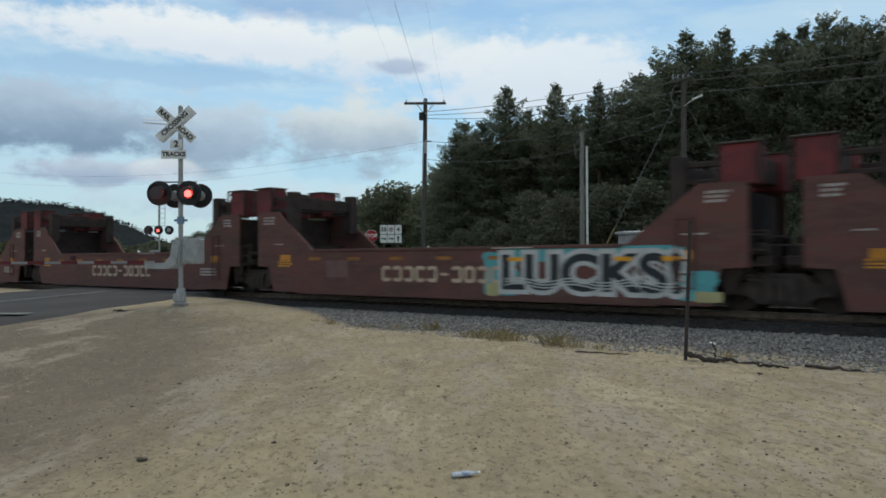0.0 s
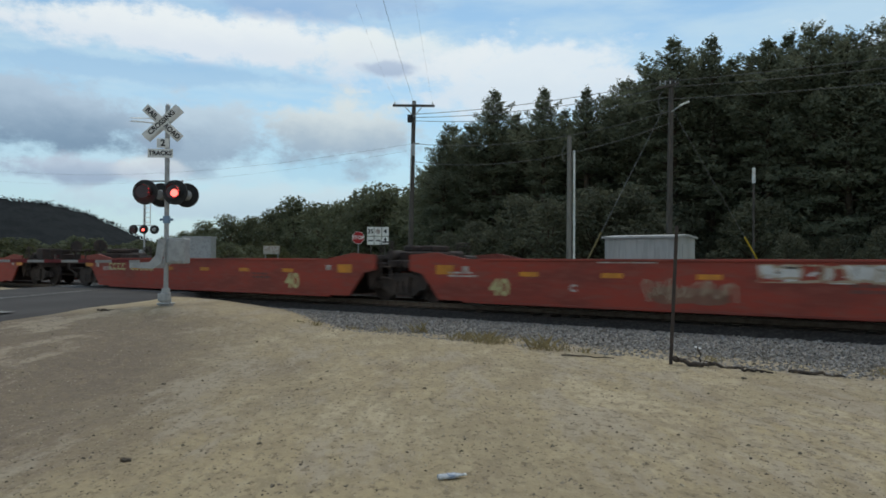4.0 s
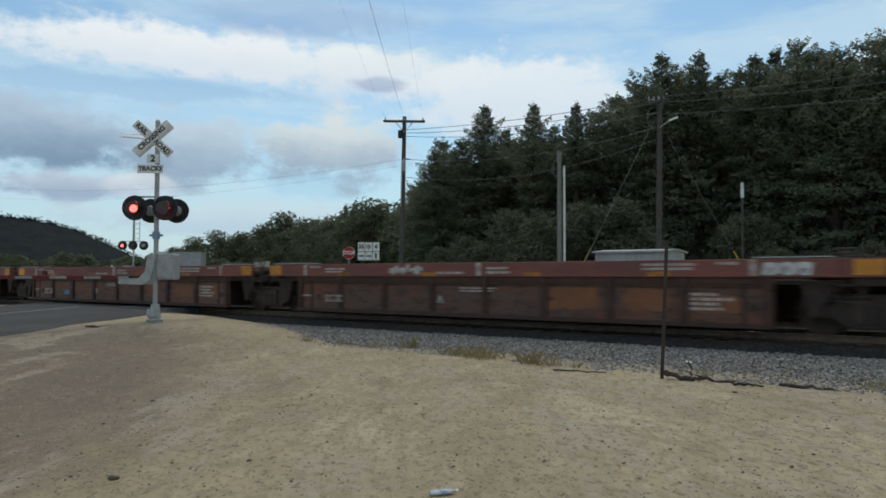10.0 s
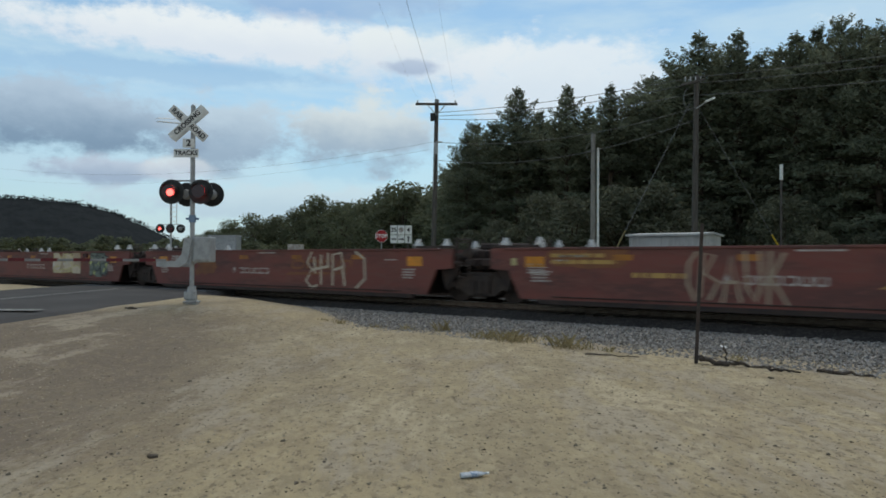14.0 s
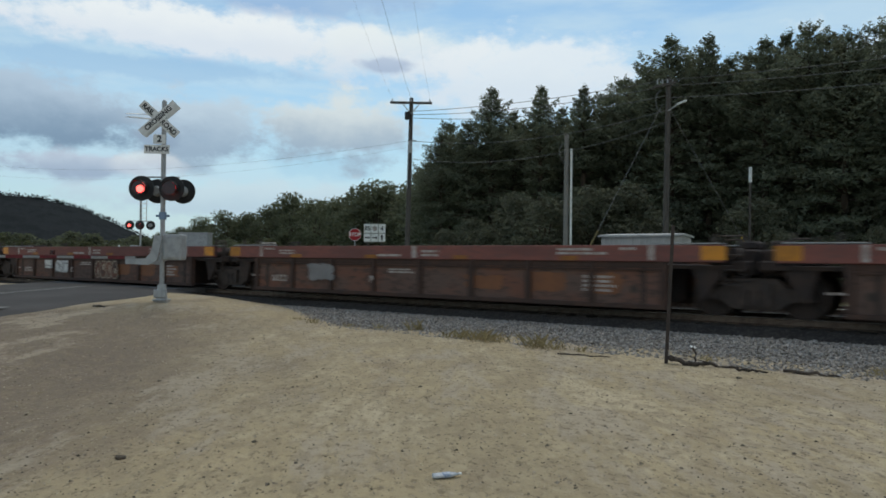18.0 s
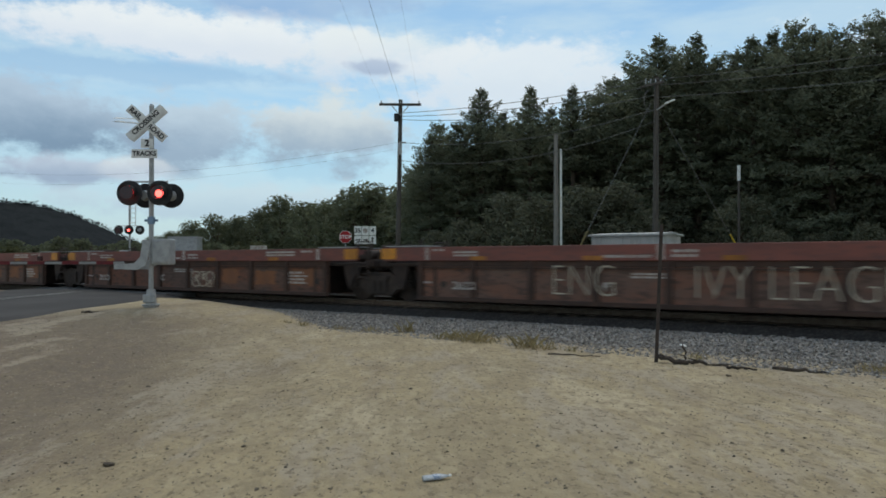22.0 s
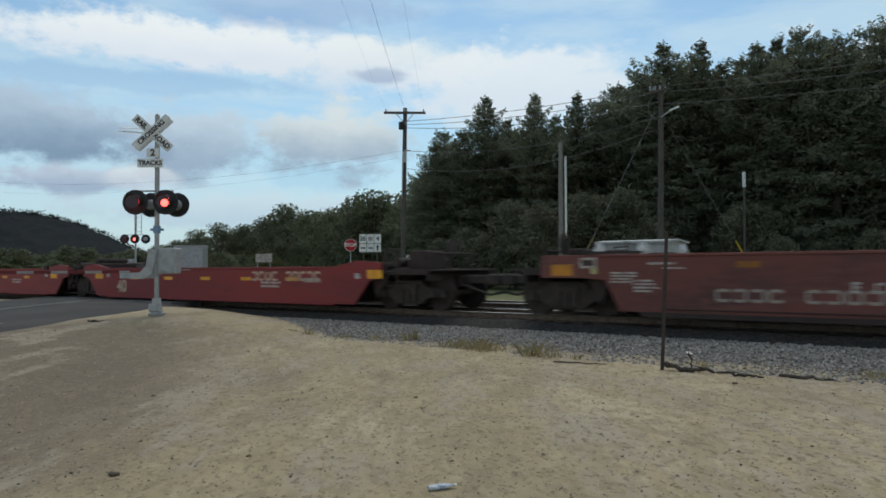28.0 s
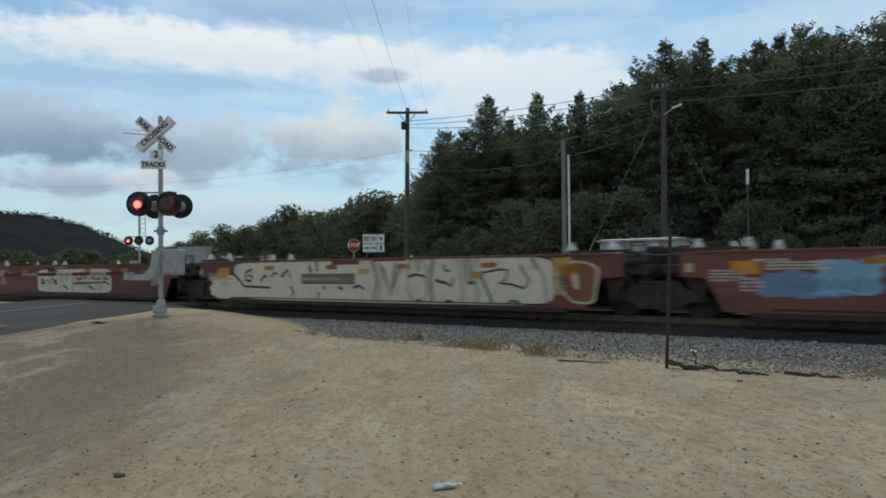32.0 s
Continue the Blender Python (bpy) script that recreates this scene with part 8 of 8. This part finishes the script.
    patch(car, -6.3, -4.7, 0.22, 0.98, P_PALE, 38, 0.25, FACE + 0.0025, "graffiti_ground")
    patch(car, -6.0, -5.4, 0.85, 1.15, P_LOGO, 39, 0.3, FACE + 0.002)
    # grey shading down the sides of the letters
    brush(car, area, P_STONE, [[(0.515, 0.95), (0.53, 0.5), (0.515, 0.0)], [(0.59, 0.9), (0.575, 0.3)], [(0.70, 0.95), (0.69, 0.4), (0.70, 0.05)], [(0.80, 0.98), (0.805, 0.4)], [(0.785, 0.95), (0.79, 0.5)], [(0.96, 0.95), (0.975, 0.7)], [(0.33, 0.2), (0.325, 0.02)], [(0.655, 0.95), (0.66, 0.7)]], 0.16, FACE + 0.0005, taper=0.4)
    brush(car, area, P_GREYP, [[(0.535, 0.98), (0.545, 0.5), (0.53, 0.0)], [(0.64, 0.98), (0.625, 0.8), (0.628, 0.5), (0.622, 0.3), (0.64, 0.05)], [(0.665, 0.98), (0.682, 0.8), (0.678, 0.5), (0.685, 0.25), (0.67, 0.0)], [(0.70, 0.98), (0.69, 0.7), (0.70, 0.3), (0.69, 0.0)], [(0.77, 0.98), (0.775, 0.6), (0.785, 0.3), (0.78, 0.0)], [(0.957, 0.98), (0.985, 0.6), (0.995, 0.0)], [(0.825, 0.98), (0.81, 0.7), (0.825, 0.2), (0.815, 0.0)]], 0.05, FACE - 0.001)
    brush(car, area, P_COAL, [[(0.06, 0.80), (0.035, 0.70), (0.035, 0.50), (0.055, 0.47), (0.065, 0.58), (0.045, 0.64)], [(0.10, 0.48), (0.115, 0.62), (0.128, 0.60)], [(0.145, 0.58), (0.155, 0.70), (0.17, 0.66)], [(0.185, 0.58), (0.21, 0.78), (0.22, 0.56)], [(-0.03, 0.76), (0.0, 0.55), (0.03, 0.33), (0.14, 0.30)], [(0.222, 0.34), (0.232, 0.20), (0.228, 0.08)], [(0.295, 0.86), (0.30, 0.68)], [(0.318, 1.0), (0.324, 0.72)], [(0.345, 0.36), (0.35, 0.24)], [(0.45, 0.32), (0.47, 0.37), (0.488, 0.29)], [(0.40, 0.34), (0.415, 0.28)]], 0.095, FACE - 0.002, taper=0.25)
    brush(car, area, P_COAL, [[(0.548, 0.82), (0.572, 0.15), (0.605, 0.84)], [(0.628, 0.58), (0.65, 0.64), (0.678, 0.58)], [(0.73, 0.86), (0.735, 0.72), (0.748, 0.70)], [(0.706, 0.50), (0.735, 0.45), (0.752, 0.38), (0.757, 0.58)], [(0.795, 0.45), (0.815, 0.45)], [(0.65, 0.03), (0.665, 0.08)], [(0.735, 0.04), (0.755, 0.06)]], 0.085, FACE - 0.003, taper=0.3)
    brush(car, area, P_COAL, [[(0.83, 0.62), (0.845, 0.35), (0.862, 0.0)], [(0.835, 0.66), (0.88, 0.73), (0.90, 0.72), (0.895, 0.52), (0.877, 0.45), (0.91, 0.42), (0.94, 0.34), (0.953, 0.48), (0.93, 0.82)], [(0.90, 0.05), (0.915, 0.09), (0.93, 0.04)]], 0.055, FACE - 0.004)
    decal("worn_strip", car, -0.08, 1.32, 1.1, 0.13, PAINT_B, FACE - 0.004)
    decal("worn_strip", car, 1.55, 1.37, 1.2, 0.07, PAINT_B, FACE - 0.004)
    patch(car, 0.42, 0.85, 0.98, 1.14, P_LOGO, 40, 0.25, FACE - 0.004)
    patch(car, 4.3, 4.65, 0.86, 1.04, P_LOGO, 41, 0.35, FACE - 0.004)
    patch(car, 6.6, 7.0, 0.5, 1.35, P_LOGO, 15, 0.2)
    throwup(car, 6.8, 7.7, 0.25, 1.30, P_CREAM, P_RUST, 1, 27)
    bm = bmn()
    box(bm, -1.9, 0.3, FACE - 0.012, FACE - 0.008, 0.72, 0.98)
    part("boxed_lettering", bm, P_DUSK, car)
    bars(car, -0.8, 0.85, 2.0, 0.13, 1, material=P_STONE, y=FACE - 0.014, seed=3)
    for z in (0.72, 0.98):
        decal("box_edge", car, -0.8, z, 2.2, 0.03, P_COAL, FACE - 0.015)
    bubbles(BY[10, 3], -2.0, 4.0, 0.3, 1.25, P_PALE, P_COAL, 6, 28)


def ribbed_cars():
    for c in (4, 6, 7):
        for i in range(5):
            car = BY[c, i]
            r = random.Random(c * 9 + i)
            y = -SIDE + 0.086
            if (c, i) != (7, 1):
                for k in range(3):
                    a = 1.7 + 1.66 * k + r.uniform(-0.1, 0.1)
                    patch(car, a, a + r.uniform(0.7, 1.1), 0.40, 0.40 + r.uniform(0.3, 0.5), P_RUST, c + i + k, 0.3, y, "faded_logo_paint")
            letter(car, "ABCDE"[i], -1.5, 0.53, 0.26)
            sign_mark(car, -5.65, -4.95, 0.40, 0.60, 4, DULL_WHITE, c)
            bars(car, -0.4, 0.80, 1.1, 0.14, 2, y=y - 0.004, seed=i)
            bars(car, 5.3, 0.62, 0.85, 0.4, 4, y=y - 0.004, seed=i)
            bars(car, -6.5, 0.56, 0.5, 0.08, 1, y=y - 0.004, seed=i)
            part("drain_hole", tube(bmn(), (6.1, y - 0.012, 0.52), (6.1, y, 0.52), 0.09, seg=12), GRIME, car)
            part("drain_hole", tube(bmn(), (-6.0, y - 0.012, 0.52), (-6.0, y, 0.52), 0.09, seg=12), GRIME, car)
    scrawl(BY[4, 0], -3.2, -2.1, 1.17, 1.44, P_WHITE, 4, 31, 0.028)
    throwup(BY[4, 0], 6.3, 7.2, 1.14, 1.44, P_GREYP, P_WHITE, 3, 32)
    patch(BY[4, 1], -4.0, -3.62, 0.38, 0.56, P_DULLBLUE, 3, 0.25)
    patch(BY[4, 3], 0.2, 2.8, 0.28, 0.80, paint("brick_overspray", (0.16, 0.05, 0.045)), 5, 0.3, -SIDE + 0.084)
    throwup(BY[4, 4], 1.35, 2.2, 1.12, 1.45, P_WHITE, P_GREYP, 3, 33)
    patch(BY[6, 1], -4.05, -3.0, 0.48, 0.96, P_GREYP, 6, 0.3)
    wild(BY[6, 2], -3.8, -3.15, 0.55, 0.92, (P_GREYP, P_WHITE, P_WHITE, P_WHITE), 1, 34)
    wild(BY[6, 2], -2.85, -1.8, 0.40, 0.92, (P_GREYP, P_WHITE, P_WHITE, P_WHITE), 2, 35)
    throwup(BY[6, 2], 0.35, 2.0, 0.22, 0.94, P_BEIGE, PANEL_R, 4, 36)
    throwup(BY[6, 3], -4.5, -2.9, 0.22, 1.44, P_CREAM, P_GREYP, 3, 37)
    tag_word(BY[7, 0], "ZENKO", 3.05, 4.6, 1.14, 1.44, P_CREAM, None, 0.0, -0.01)
    car = BY[7, 1]
    tag_word(car, "ENG", -2.8, -1.3, 0.30, 0.98, P_CREAM, None, 0.0, -0.028)
    tag_word(car, "IVY LEAGUE", 0.45, 4.7, 0.32, 0.98, P_CREAM, None, 0.0, -0.028)
    throwup(BY[7, 2], 0.2, 1.35, 0.24, 0.80, P_CREAM, PANEL_R, 3, 38)
    scrawl(BY[7, 4], -5.0, -3.25, 1.14, 1.44, P_CREAM, 6, 39, 0.03)
    throwup(BY[7, 4], 1.3, 3.0, 1.12, 1.45, P_BEIGE, PAINT_R, 4, 40)


bare = {ob for car in BY.values() for ob in car.children}
first_car()
red_cars()
logo_cars()
ribbed_cars()
for (c, i), car in BY.items():
    front, more = DRIFT.get(c, (0, 0))
    for ob in car.children:
        if ob not in bare:
            ob.matrix_basis = Matrix.Translation((-front - more * (i + 0.5), 0, 0)) @ ob.matrix_basis


def motions():
    for car, s, kind, sp, c, i in UNITS:
        walk(car, [(t, on_track(s + SPEED * t + ACCEL * t * t / 2)) for t in (0, 8, 16, 24, 32)])
    # the red lamps flash in turn: each insert turns its lit face out and in
    for ins, phase, dy in LAMPS:
        turn, rows = (0 if phase == 1 else 180), []
        rows.append((0, pose(0, dy, 0, 0, 0, turn)))
        k = 0
        while 0.36 + 0.4767 * k < 31.95:
            mid = (0.36 + 0.4767 * k) * 30
            f0 = round(mid) - 2
            whole = 30 * round(mid / 30)
            if f0 < whole < f0 + 3:
                f0 = whole if mid > whole - 0.2 else whole - 3
            f0 /= 30
            for j in range(4):
                rows.append((f0 + j / 30, pose(0, dy, 0, 0, 0, turn + 60 * j)))
            turn += 180
            k += 1
        rows.append((32.1, pose(0, dy, 0, 0, 0, turn)))
        walk(ins, rows)
    # the wheels turn while their truck is by the crossing and the lot
    for w, ax, s in WHEELSETS:
        t0 = max(0.0, (-46 - s) / SPEED)
        t1 = min(32.0, (6 - s) / SPEED)
        if t1 <= t0 + 0.1:
            continue
        n = int((t1 - t0) * 30)
        f0 = round(t0 * 30)
        walk(w, [((f0 + i) / 30, pose(ax, 0, 0.46, 0, 85.0 * i, 0)) for i in range(n + 1)])


motions()
